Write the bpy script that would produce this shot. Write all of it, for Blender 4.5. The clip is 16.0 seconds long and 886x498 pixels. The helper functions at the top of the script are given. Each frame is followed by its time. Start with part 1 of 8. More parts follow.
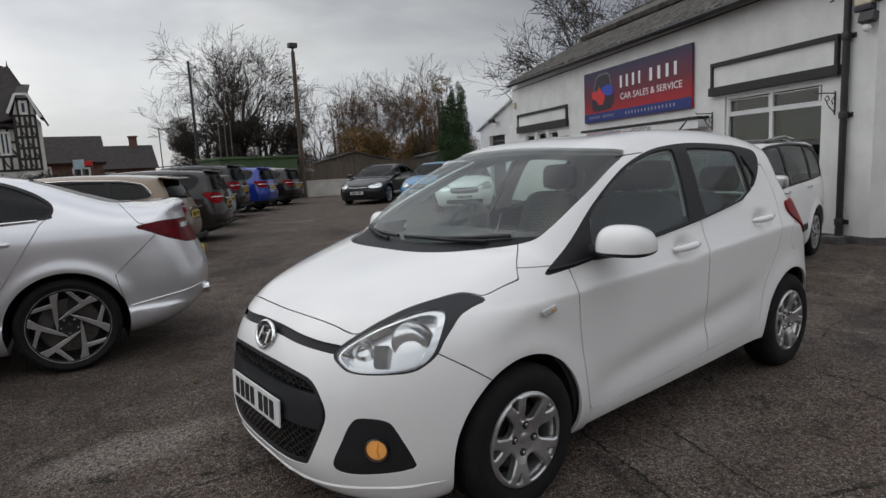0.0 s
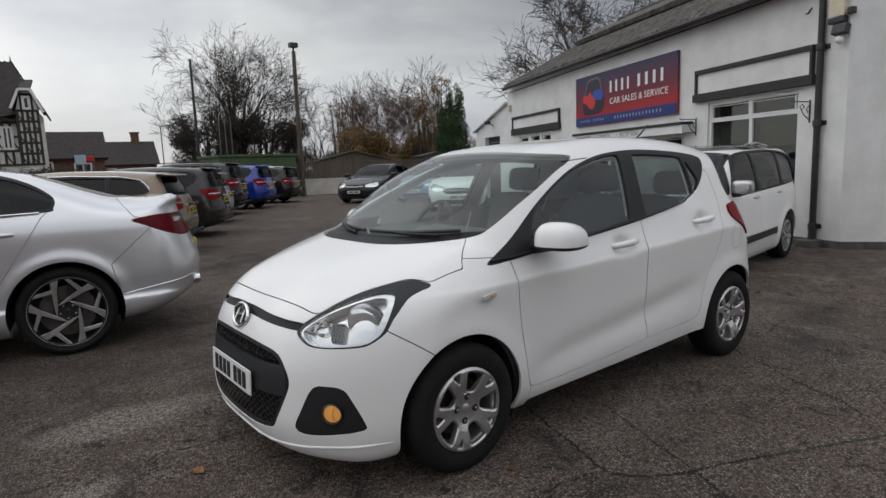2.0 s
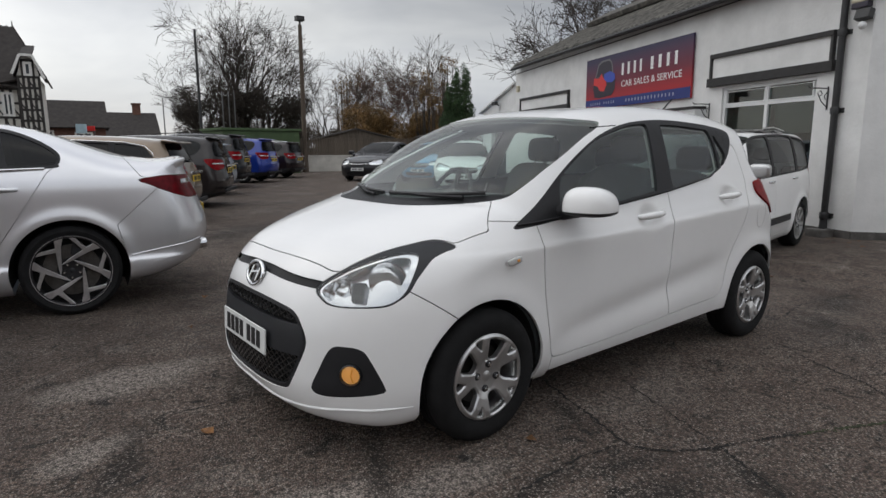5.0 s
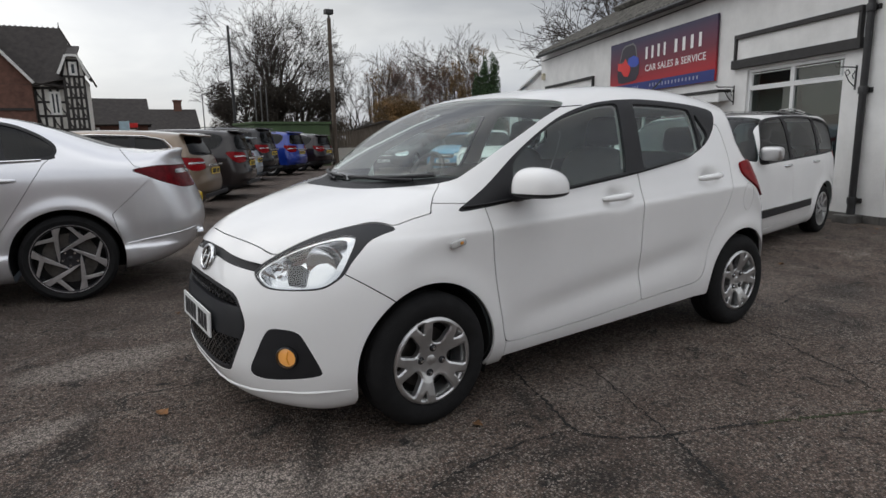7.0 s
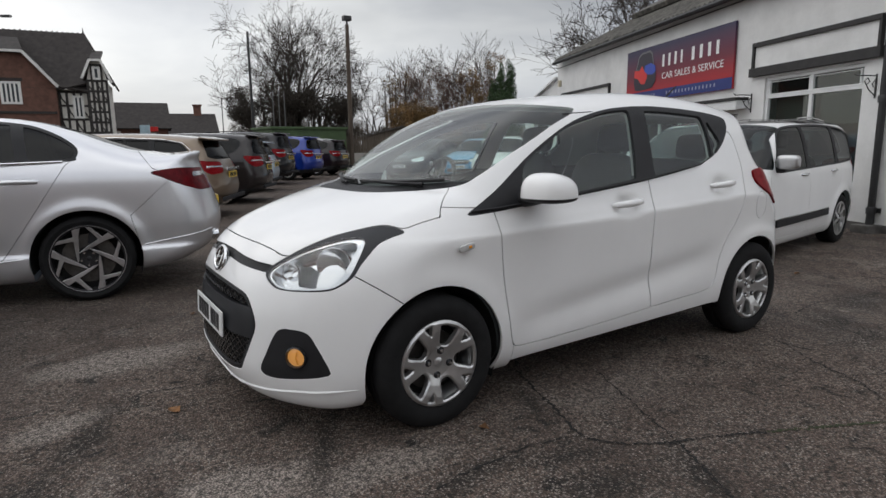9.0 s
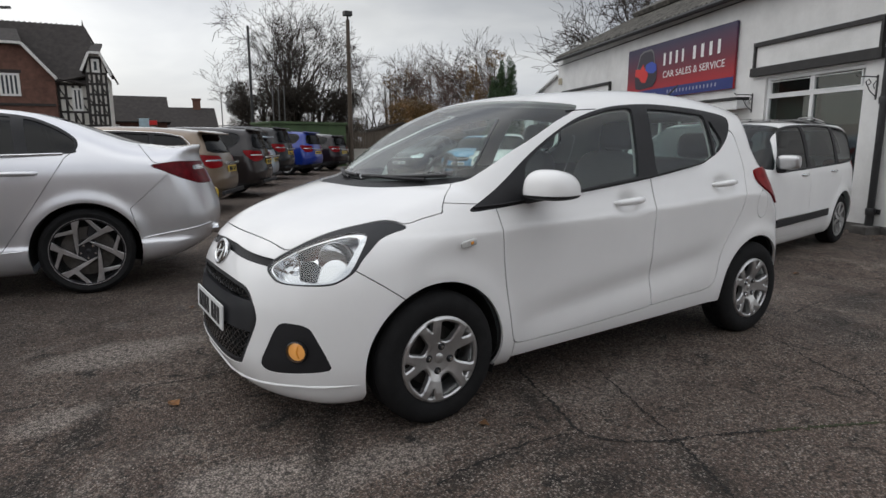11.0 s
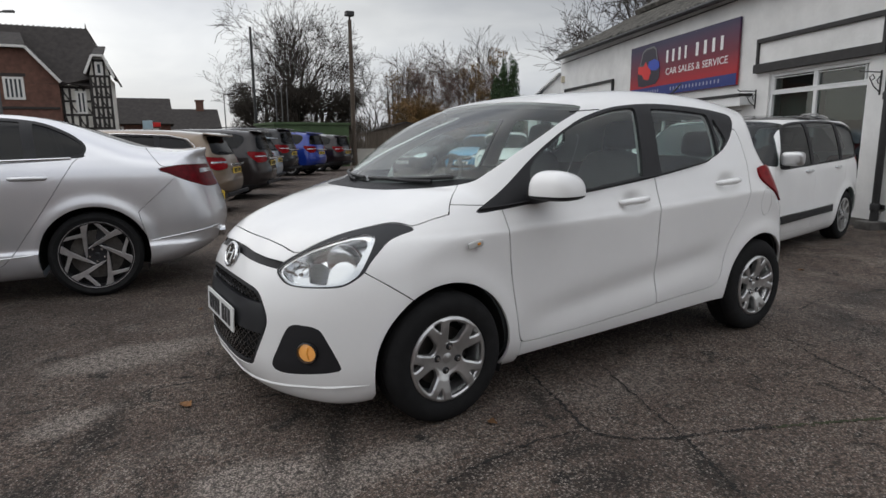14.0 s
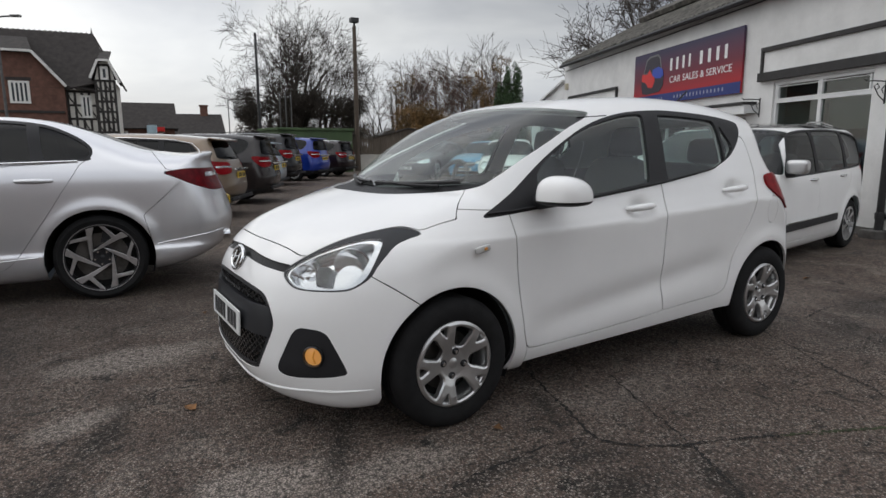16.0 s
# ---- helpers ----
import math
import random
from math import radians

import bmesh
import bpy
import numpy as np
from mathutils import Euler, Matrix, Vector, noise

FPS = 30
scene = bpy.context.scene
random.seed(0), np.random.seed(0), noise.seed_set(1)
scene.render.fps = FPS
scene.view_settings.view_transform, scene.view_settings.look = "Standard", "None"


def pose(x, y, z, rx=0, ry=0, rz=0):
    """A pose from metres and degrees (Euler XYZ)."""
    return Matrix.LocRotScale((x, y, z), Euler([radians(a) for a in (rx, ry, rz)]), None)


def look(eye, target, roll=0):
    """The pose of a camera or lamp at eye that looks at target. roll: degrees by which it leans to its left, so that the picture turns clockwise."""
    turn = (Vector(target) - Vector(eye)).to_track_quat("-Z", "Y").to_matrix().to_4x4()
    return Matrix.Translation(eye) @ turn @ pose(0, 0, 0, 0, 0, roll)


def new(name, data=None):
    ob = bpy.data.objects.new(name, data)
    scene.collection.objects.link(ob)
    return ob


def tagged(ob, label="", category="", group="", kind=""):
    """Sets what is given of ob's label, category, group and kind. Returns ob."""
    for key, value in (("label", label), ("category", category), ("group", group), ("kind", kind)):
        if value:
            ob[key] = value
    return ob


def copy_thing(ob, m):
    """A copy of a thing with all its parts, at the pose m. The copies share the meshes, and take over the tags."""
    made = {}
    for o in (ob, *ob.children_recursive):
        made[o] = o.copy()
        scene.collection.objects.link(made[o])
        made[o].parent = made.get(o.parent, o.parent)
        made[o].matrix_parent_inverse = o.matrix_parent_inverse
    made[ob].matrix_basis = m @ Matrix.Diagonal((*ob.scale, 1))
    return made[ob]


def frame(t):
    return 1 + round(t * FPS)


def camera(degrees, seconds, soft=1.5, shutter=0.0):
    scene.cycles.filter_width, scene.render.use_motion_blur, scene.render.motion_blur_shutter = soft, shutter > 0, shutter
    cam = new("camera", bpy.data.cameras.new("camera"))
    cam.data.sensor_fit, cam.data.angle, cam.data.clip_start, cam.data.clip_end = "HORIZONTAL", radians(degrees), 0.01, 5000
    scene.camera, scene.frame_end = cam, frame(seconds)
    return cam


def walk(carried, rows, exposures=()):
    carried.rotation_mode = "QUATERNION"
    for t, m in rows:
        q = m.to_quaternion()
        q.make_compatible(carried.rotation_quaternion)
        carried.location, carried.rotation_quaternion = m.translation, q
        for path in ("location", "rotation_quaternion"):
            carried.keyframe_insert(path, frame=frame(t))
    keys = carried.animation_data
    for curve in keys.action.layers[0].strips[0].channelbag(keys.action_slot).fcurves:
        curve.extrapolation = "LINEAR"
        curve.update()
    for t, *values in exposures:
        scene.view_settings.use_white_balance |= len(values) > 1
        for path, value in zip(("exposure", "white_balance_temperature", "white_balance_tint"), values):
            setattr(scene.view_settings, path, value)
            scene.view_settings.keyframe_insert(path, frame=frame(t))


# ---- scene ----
cam = camera(73.0, 16.0, soft=1.5)
PATH = [
    (0, (-2.771, -2.408, 1.386), (-1.563, -0.839, 1.104), -3.0),
    (0.5, (-2.856, -2.554, 1.37), (-1.619, -1.017, 1.044), 0.1),
    (1, (-2.855, -2.671, 1.393), (-1.596, -1.147, 1.084), -0.8),
    (1.5, (-2.814, -2.777, 1.378), (-1.605, -1.211, 1.085), -0.9),
    (2, (-2.806, -2.795, 1.387), (-1.599, -1.225, 1.106), -2.2),
    (2.5, (-2.892, -2.729, 1.394), (-1.659, -1.171, 1.169), -2.0),
    (3, (-2.951, -2.674, 1.37), (-1.693, -1.138, 1.135), -1.5),
    (3.5, (-2.942, -2.649, 1.316), (-1.714, -1.099, 1.016), -0.6),
    (3.7, (-2.921, -2.644, 1.295), (-1.709, -1.087, 0.969), -1.5),
    (5.8, (-2.686, -2.692, 1.264), (-1.522, -1.105, 0.911), 1.7),
    (6, (-2.616, -2.745, 1.248), (-1.486, -1.149, 0.827), 2.0),
    (6.5, (-2.528, -2.82, 1.222), (-1.47, -1.169, 0.828), -0.9),
    (6.7, (-2.509, -2.845, 1.22), (-1.371, -1.242, 0.848), 0.1),
    (7, (-2.501, -2.873, 1.23), (-1.402, -1.242, 0.868), -1.2),
    (7.5, (-2.501, -2.911, 1.238), (-1.405, -1.261, 0.957), -1.1),
    (8, (-2.499, -2.92, 1.223), (-1.417, -1.266, 0.923), -1.3),
    (8.5, (-2.494, -2.916, 1.225), (-1.431, -1.254, 0.896), -1.0),
    (11, (-2.505, -2.899, 1.219), (-1.441, -1.242, 0.867), -0.1),
    (11.5, (-2.517, -2.906, 1.229), (-1.466, -1.239, 0.892), -0.2),
    (12, (-2.536, -2.917, 1.235), (-1.507, -1.234, 0.904), -0.7),
    (12.5, (-2.546, -2.923, 1.233), (-1.512, -1.241, 0.913), -0.5),
    (13, (-2.543, -2.924, 1.233), (-1.512, -1.242, 0.905), -1.0),
    (13.5, (-2.541, -2.915, 1.228), (-1.518, -1.235, 0.864), -0.9),
    (14, (-2.533, -2.916, 1.235), (-1.48, -1.253, 0.879), -0.7),
    (14.5, (-2.538, -2.916, 1.233), (-1.474, -1.258, 0.887), -0.6),
    (15, (-2.548, -2.918, 1.231), (-1.493, -1.257, 0.874), -0.7),
    (15.5, (-2.548, -2.916, 1.232), (-1.496, -1.25, 0.886), -0.6),
    (16, (-2.55, -2.903, 1.227), (-1.501, -1.234, 0.892), -0.3),
]
walk(cam, [(t, look(eye, target, roll)) for t, eye, target, roll in PATH], exposures=[(0, -0.17), (1.5, -0.11), (3.7, -0.07), (6.0, 0.02), (16, 0.04)])

# ---- mesh tools: triangle sheets as (places, normals, triangles) ----
def curve_through(points, closed=False, steps=6):
    """A smooth line through the given 2D or 3D points."""
    p = np.array(points, float)
    n = len(p)
    out = []
    spans = n if closed else n - 1
    for i in range(spans):
        a, b, c, d = (p[(i + k) % n] if closed else p[min(max(i + k, 0), n - 1)] for k in (-1, 0, 1, 2))
        for s in range(steps):
            t = s / steps
            out.append(0.5 * (2 * b + (c - a) * t + (2 * a - 5 * b + 4 * c - d) * t * t + (3 * b - a - 3 * c + d) * t ** 3))
    if not closed:
        out.append(p[-1])
    return np.array(out)


def inside_distance(q, poly, reach=0.25):
    """Signed distance of the 2D points q to a closed outline, negative inside; one far outside."""
    out = np.ones(len(q))
    lo, hi = poly.min(0) - reach, poly.max(0) + reach
    near = np.where(((q > lo) & (q < hi)).all(1))[0]
    a, b = poly, np.roll(poly, -1, 0)
    for k in range(0, len(near), 20000):
        idx = near[k:k + 20000]
        p = q[idx][:, None]
        ab, ap = b - a, p - a
        t = np.clip((ap * ab).sum(-1) / np.maximum((ab * ab).sum(-1), 1e-12), 0, 1)
        d = np.sqrt((((ap - t[..., None] * ab)) ** 2).sum(-1)).min(1)
        up = (a[:, 1] > p[..., 1]) != (b[:, 1] > p[..., 1])
        with np.errstate(divide="ignore", invalid="ignore"):
            cross = p[..., 0] < (b[:, 0] - a[:, 0]) * (p[..., 1] - a[:, 1]) / (b[:, 1] - a[:, 1]) + a[:, 0]
        odd = (up & cross).sum(1) % 2 == 1
        out[idx] = np.where(odd, -d, d)
    return out


def smooth_max(a, b, k):
    return np.maximum(a, b) + np.maximum(k - np.abs(a - b), 0) ** 2 / (4 * k)


def step(a, b, x):
    t = np.clip((x - a) / (b - a), 0, 1)
    return t * t * (3 - 2 * t)


def surface_of(f, lo, hi, h):
    """The sheet on which f(x, y, z) is zero, with normals from its slope."""
    ax = [np.arange(lo[k], hi[k] + h, h) for k in range(3)]
    n = [len(v) for v in ax]
    g = f(*np.meshgrid(*ax, indexing="ij", sparse=False))
    s = g < 0
    total, count = np.zeros((n[0] - 1, n[1] - 1, n[2] - 1, 3), np.float32), np.zeros((n[0] - 1, n[1] - 1, n[2] - 1), np.float32)
    quads = []
    for k in range(3):
        i, j = (k + 1) % 3, (k + 2) % 3
        a = [slice(None)] * 3
        b = [slice(None)] * 3
        a[k], b[k] = slice(0, -1), slice(1, None)
        a, b = tuple(a), tuple(b)
        where = np.array(np.where(s[a] != s[b])).T
        f0 = g[tuple(where.T)]
        end = where.copy()
        end[:, k] += 1
        f1 = g[tuple(end.T)]
        t = f0 / (f0 - f1)
        p = np.array([ax[m][where[:, m]] for m in range(3)]).T
        p[:, k] += t * h
        ok = (where[:, i] > 0) & (where[:, j] > 0) & (where[:, i] < n[i] - 1) & (where[:, j] < n[j] - 1)
        where, p, flip = where[ok], p[ok], s[tuple(where[ok].T)]
        ring = []
        for di, dj in ((-1, -1), (0, -1), (0, 0), (-1, 0)):
            c = where.copy()
            c[:, i] += di
            c[:, j] += dj
            np.add.at(total, tuple(c.T), p)
            np.add.at(count, tuple(c.T), 1)
            ring.append(np.ravel_multi_index(tuple(c.T), count.shape))
        ring = np.array(ring).T
        quads.append(np.where(flip[:, None], ring, ring[:, ::-1]))
    quads = np.concatenate(quads)
    cells = np.where(count.ravel() > 0)[0]
    number = np.zeros(count.size, int)
    number[cells] = np.arange(len(cells))
    v = (total.reshape(-1, 3)[cells] / count.ravel()[cells][:, None]).astype(float)
    e = 0.004
    for _ in range(3):
        grad = np.array([f(*(v + e * np.eye(3)[k]).T) - f(*(v - e * np.eye(3)[k]).T) for k in range(3)]).T / (2 * e)
        size = (grad ** 2).sum(1)
        move = grad * (f(*v.T) / np.maximum(size, 1e-6))[:, None]
        v = v - np.clip(move, -h, h)
    normal = grad / np.sqrt(np.maximum(size, 1e-9))[:, None]
    q = number[quads]
    return v, normal, np.concatenate([q[:, [0, 1, 2]], q[:, [0, 2, 3]]])


def tidy(v, n, f):
    used = np.unique(f)
    number = np.zeros(len(v), int)
    number[used] = np.arange(len(used))
    return v[used], n[used], number[f]


def split(sheet, value):
    """Cuts a sheet along value = 0: the pieces below and above."""
    v, n, f = sheet
    s = value < 0
    c = s[f].sum(1)
    low, high = [f[c == 3]], [f[c == 0]]
    new_v, new_n = [v], [n]
    mixed = f[(c == 1) | (c == 2)]
    if len(mixed):
        lone_low = s[mixed].sum(1) == 1
        lone = np.where(s[mixed] == lone_low[:, None], 1, 0).argmax(1)
        rows = np.arange(len(mixed))
        a, b, d = mixed[rows, lone], mixed[rows, (lone + 1) % 3], mixed[rows, (lone + 2) % 3]
        pairs = np.concatenate([np.stack([a, b], 1), np.stack([a, d], 1)])
        pairs = np.sort(pairs, 1)
        key, back = np.unique(pairs[:, 0] * len(v) + pairs[:, 1], return_inverse=True)
        i, j = key // len(v), key % len(v)
        t = (value[i] / (value[i] - value[j]))[:, None]
        new_v.append(v[i] + t * (v[j] - v[i]))
        m = n[i] + t * (n[j] - n[i])
        new_n.append(m / np.linalg.norm(m, axis=1)[:, None])
        ab, ad = len(v) + back[:len(a)], len(v) + back[len(a):]
        tip = np.stack([a, ab, ad], 1)
        rest = np.concatenate([np.stack([ab, b, d], 1), np.stack([ab, d, ad], 1)])
        two = np.concatenate([lone_low, lone_low])
        low += [tip[lone_low], rest[~two]]
        high += [tip[~lone_low], rest[two]]
    v, n = np.concatenate(new_v), np.concatenate(new_n)
    return tidy(v, n, np.concatenate(low)), tidy(v, n, np.concatenate(high))


def split_pair(sheet, value):
    """As split, for a sheet that may be empty on one side."""
    if len(sheet[2]) == 0 or not (value < 0).any():
        return (np.zeros((0, 3)), np.zeros((0, 3)), np.zeros((0, 3), int)), sheet
    return split(sheet, value)


def moved_in(sheet, depth):
    v, n, f = sheet
    return v - n * depth, n, f


def with_rim(sheet, depth):
    """Gives the sheet an inward lip along its open edges."""
    v, n, f = sheet
    if len(f) == 0:
        return sheet
    e = np.concatenate([f[:, [0, 1]], f[:, [1, 2]], f[:, [2, 0]]])
    key = np.sort(e, 1)
    key = key[:, 0] * len(v) + key[:, 1]
    _, first, count = np.unique(key, return_index=True, return_counts=True)
    e = e[first[count == 1]]
    a, b = v[e[:, 0]], v[e[:, 1]]
    na, nb = n[e[:, 0]], n[e[:, 1]]
    out = np.cross(b - a, na)
    out /= np.maximum(np.linalg.norm(out, axis=1), 1e-9)[:, None]
    k, m = len(v), len(e)
    v2 = np.concatenate([v, a, b, b - nb * depth, a - na * depth])
    n2 = np.concatenate([n, out, out, out, out])
    r = np.arange(m)
    f2 = np.concatenate([f, np.stack([k + r, k + 3 * m + r, k + 2 * m + r], 1), np.stack([k + r, k + 2 * m + r, k + m + r], 1)])
    return v2, n2, f2


def joined(*sheets):
    sheets = [s for s in sheets if len(s[2])]
    off = np.cumsum([0] + [len(s[0]) for s in sheets[:-1]])
    return (np.concatenate([s[0] for s in sheets]), np.concatenate([s[1] for s in sheets]),
            np.concatenate([s[2] + o for s, o in zip(sheets, off)]))


def placed(sheet, m):
    """A sheet carried by a 4 x 4 pose."""
    m = np.array(m)
    v, n, f = sheet
    return v @ m[:3, :3].T + m[:3, 3], n @ m[:3, :3].T, f


# ---- from sheets and bmeshes to objects ----
def link(name, me, material, parent=None, label=""):
    ob = new(name, me)
    if material:
        me.materials.append(material)
    if parent:
        ob.parent = parent
    if label:
        ob["label"] = label
    return ob


def sheet_part(name, sheet, material, parent=None, label="", smooth=True):
    v, n, f = sheet
    me = bpy.data.meshes.new(name)
    me.vertices.add(len(v))
    me.vertices.foreach_set("co", np.ascontiguousarray(v, np.float32).ravel())
    me.loops.add(3 * len(f))
    me.loops.foreach_set("vertex_index", np.ascontiguousarray(f, np.int32).ravel())
    me.polygons.add(len(f))
    me.polygons.foreach_set("loop_start", np.arange(0, 3 * len(f), 3, dtype=np.int32))
    me.polygons.foreach_set("use_smooth", np.ones(len(f), bool) if smooth else np.zeros(len(f), bool))
    me.update(calc_edges=True)
    me.validate()
    if smooth and len(me.vertices) == len(v):
        me.normals_split_custom_set_from_vertices(np.ascontiguousarray(n, np.float32))
    return link(name, me, material, parent, label)


def part(name, bm, material, parent=None, label="", smooth=False):
    """Links a bmesh as one mesh object, under a thing or a part."""
    me = bpy.data.meshes.new(name)
    bmesh.ops.recalc_face_normals(bm, faces=bm.faces)
    bm.to_mesh(me)
    bm.free()
    if smooth:
        me.shade_smooth()
        me.set_sharp_from_angle(angle=radians(40))
    return link(name, me, material, parent, label)


def shared_part(name, me, parent=None, m=None):
    ob = new(name, me)
    if parent:
        ob.parent = parent
    if m is not None:
        ob.matrix_basis = m
    return ob


def base(name, m, label, category, group="", kind=""):
    """An Empty at a thing's foot."""
    ob = new(name)
    ob.empty_display_size = 0.1
    ob.matrix_basis = m
    return tagged(ob, label, category, group, kind)


def box(bm, x0, x1, y0, y1, z0, z1, bevel=0.0, m=None):
    """A block in bm, its edges rounded by bevel."""
    made = bmesh.ops.create_cube(bm, size=1)["verts"]
    for v in made:
        v.co = Vector(((x0 + x1) / 2 + v.co.x * (x1 - x0), (y0 + y1) / 2 + v.co.y * (y1 - y0), (z0 + z1) / 2 + v.co.z * (z1 - z0)))
    if bevel:
        edges = list({e for v in made for e in v.link_edges})
        out = bmesh.ops.bevel(bm, geom=edges, offset=bevel, segments=2, profile=0.6, affect="EDGES")
        made = list({v for f in out["faces"] for v in f.verts} | {v for v in made if v.is_valid})
    if m is not None:
        bmesh.ops.transform(bm, matrix=m, verts=made)
    return made


def tube(bm, path, radii, sides=8, cap=True):
    """A round bar along a path of 3D points."""
    path = [Vector(p) for p in path]
    if not hasattr(radii, "__len__"):
        radii = [radii] * len(path)
    rings = []
    side = None
    for i, p in enumerate(path):
        along = (path[min(i + 1, len(path) - 1)] - path[max(i - 1, 0)]).normalized()
        if side is None or abs(side.dot(along)) > 0.95:
            side = along.orthogonal().normalized()
        side = (side - along * side.dot(along)).normalized()
        up = along.cross(side)
        rings.append([bm.verts.new(p + radii[i] * (math.cos(a) * side + math.sin(a) * up)) for a in (2 * math.pi * k / sides for k in range(sides))])
    for a, b in zip(rings, rings[1:]):
        for k in range(sides):
            bm.faces.new((a[k], a[(k + 1) % sides], b[(k + 1) % sides], b[k]))
    if cap:
        bm.faces.new(rings[0][::-1])
        bm.faces.new(rings[-1])


def lathe(bm, profile, sides=32, m=None, closed=False):
    """Turns (radius, height) pairs round the y axis, height along y."""
    rings = []
    for r, h in profile:
        rings.append([bm.verts.new((r * math.cos(a), h, r * math.sin(a))) for a in (2 * math.pi * k / sides for k in range(sides))])
    pairs = list(zip(rings, rings[1:])) + ([(rings[-1], rings[0])] if closed else [])
    for a, b in pairs:
        for k in range(sides):
            bm.faces.new((a[k], b[k], b[(k + 1) % sides], a[(k + 1) % sides]))
    if m is not None:
        bmesh.ops.transform(bm, matrix=m, verts=[v for ring in rings for v in ring])


def slab(bm, outline, z0, z1, m=None):
    """A flat plate with the given x, y outline."""
    low = [bm.verts.new((x, y, z0)) for x, y in outline]
    high = [bm.verts.new((x, y, z1)) for x, y in outline]
    n = len(outline)
    bm.faces.new(low[::-1])
    bm.faces.new(high)
    for k in range(n):
        bm.faces.new((low[k], low[(k + 1) % n], high[(k + 1) % n], high[k]))
    if m is not None:
        bmesh.ops.transform(bm, matrix=m, verts=low + high)
    return low + high

# ---- overcast sky: bright overhead, thinner towards the horizon ----
world = bpy.data.worlds.new("overcast")
scene.world = world
world.use_nodes = True
wn, wl = world.node_tree.nodes, world.node_tree.links
wn.clear()
w_out, w_bg = wn.new("ShaderNodeOutputWorld"), wn.new("ShaderNodeBackground")
w_co, w_sky = wn.new("ShaderNodeTexCoord"), wn.new("ShaderNodeTexSky")
w_sky.sky_type, w_sky.sun_disc = "NISHITA", False
w_sky.sun_elevation, w_sky.sun_rotation = radians(28), radians(-20)
w_map, w_noise, w_fine = wn.new("ShaderNodeMapping"), wn.new("ShaderNodeTexNoise"), wn.new("ShaderNodeTexNoise")
w_map.inputs["Scale"].default_value = (1.0, 1.0, 3.2)
w_noise.inputs["Scale"].default_value, w_noise.inputs["Detail"].default_value = 1.7, 6
w_noise.inputs["Roughness"].default_value, w_noise.inputs["Distortion"].default_value = 0.5, 0.4
w_ramp = wn.new("ShaderNodeValToRGB")
w_ramp.color_ramp.elements[0].position, w_ramp.color_ramp.elements[0].color = 0.40, (0.44, 0.458, 0.505, 1)
w_ramp.color_ramp.elements[1].position, w_ramp.color_ramp.elements[1].color = 0.64, (0.795, 0.802, 0.803, 1)
w_sep, w_up = wn.new("ShaderNodeSeparateXYZ"), wn.new("ShaderNodeMapRange")
w_up.inputs["From Min"].default_value, w_up.inputs["From Max"].default_value = 0.0, 1.0
w_up.inputs["To Min"].default_value, w_up.inputs["To Max"].default_value = 0.78, 1.42
w_mul, w_mix = wn.new("ShaderNodeVectorMath"), wn.new("ShaderNodeMix")
w_mul.operation, w_mix.data_type = "SCALE", "RGBA"
w_mix.inputs["Factor"].default_value = 0.008
wl.new(w_co.outputs["Generated"], w_map.inputs["Vector"])
wl.new(w_map.outputs["Vector"], w_noise.inputs["Vector"])
wl.new(w_noise.outputs["Fac"], w_ramp.inputs["Fac"])
wl.new(w_co.outputs["Generated"], w_sep.inputs["Vector"])
wl.new(w_sep.outputs["Z"], w_up.inputs["Value"])
# a heavier bank of cloud stands in the east, thinning overhead and at the horizon
w_east, w_bank, w_low, w_both, w_dim = wn.new("ShaderNodeVectorMath"), wn.new("ShaderNodeMapRange"), wn.new("ShaderNodeMapRange"), wn.new("ShaderNodeMath"), wn.new("ShaderNodeMath")
w_east.operation, w_both.operation, w_dim.operation = "DOT_PRODUCT", "MULTIPLY", "MULTIPLY_ADD"
w_east.inputs[1].default_value = (0.92, 0.39, 0.0)
w_wave, w_add = wn.new("ShaderNodeTexNoise"), wn.new("ShaderNodeMath")
w_wave.inputs["Scale"].default_value, w_wave.inputs["Detail"].default_value, w_add.operation = 2.6, 4, "MULTIPLY_ADD"
w_add.inputs[1].default_value = 0.5
wl.new(w_map.outputs["Vector"], w_wave.inputs["Vector"])
wl.new(w_wave.outputs["Fac"], w_add.inputs[0])
wl.new(w_co.outputs["Generated"], w_east.inputs[0])
wl.new(w_east.outputs["Value"], w_add.inputs[2])
wl.new(w_add.outputs["Value"], w_bank.inputs["Value"])
w_bank.interpolation_type = w_low.interpolation_type = "SMOOTHSTEP"
w_bank.inputs["From Min"].default_value, w_bank.inputs["From Max"].default_value = 0.72, 1.10
w_low.inputs["From Min"].default_value, w_low.inputs["From Max"].default_value = 0.03, 0.26
wl.new(w_sep.outputs["Z"], w_low.inputs["Value"])
wl.new(w_bank.outputs["Result"], w_both.inputs[0])
wl.new(w_low.outputs["Result"], w_both.inputs[1])
wl.new(w_both.outputs["Value"], w_dim.inputs[0])
w_dim.inputs[1].default_value, w_dim.inputs[2].default_value = -0.50, 1.0
w_scale = wn.new("ShaderNodeMath")
w_scale.operation = "MULTIPLY"
wl.new(w_up.outputs["Result"], w_scale.inputs[0])
wl.new(w_dim.outputs["Value"], w_scale.inputs[1])
wl.new(w_ramp.outputs["Color"], w_mul.inputs[0])
wl.new(w_scale.outputs["Value"], w_mul.inputs["Scale"])
wl.new(w_mul.outputs["Vector"], w_mix.inputs["A"])
wl.new(w_sky.outputs["Color"], w_mix.inputs["B"])
wl.new(w_mix.outputs["Result"], w_bg.inputs["Color"])
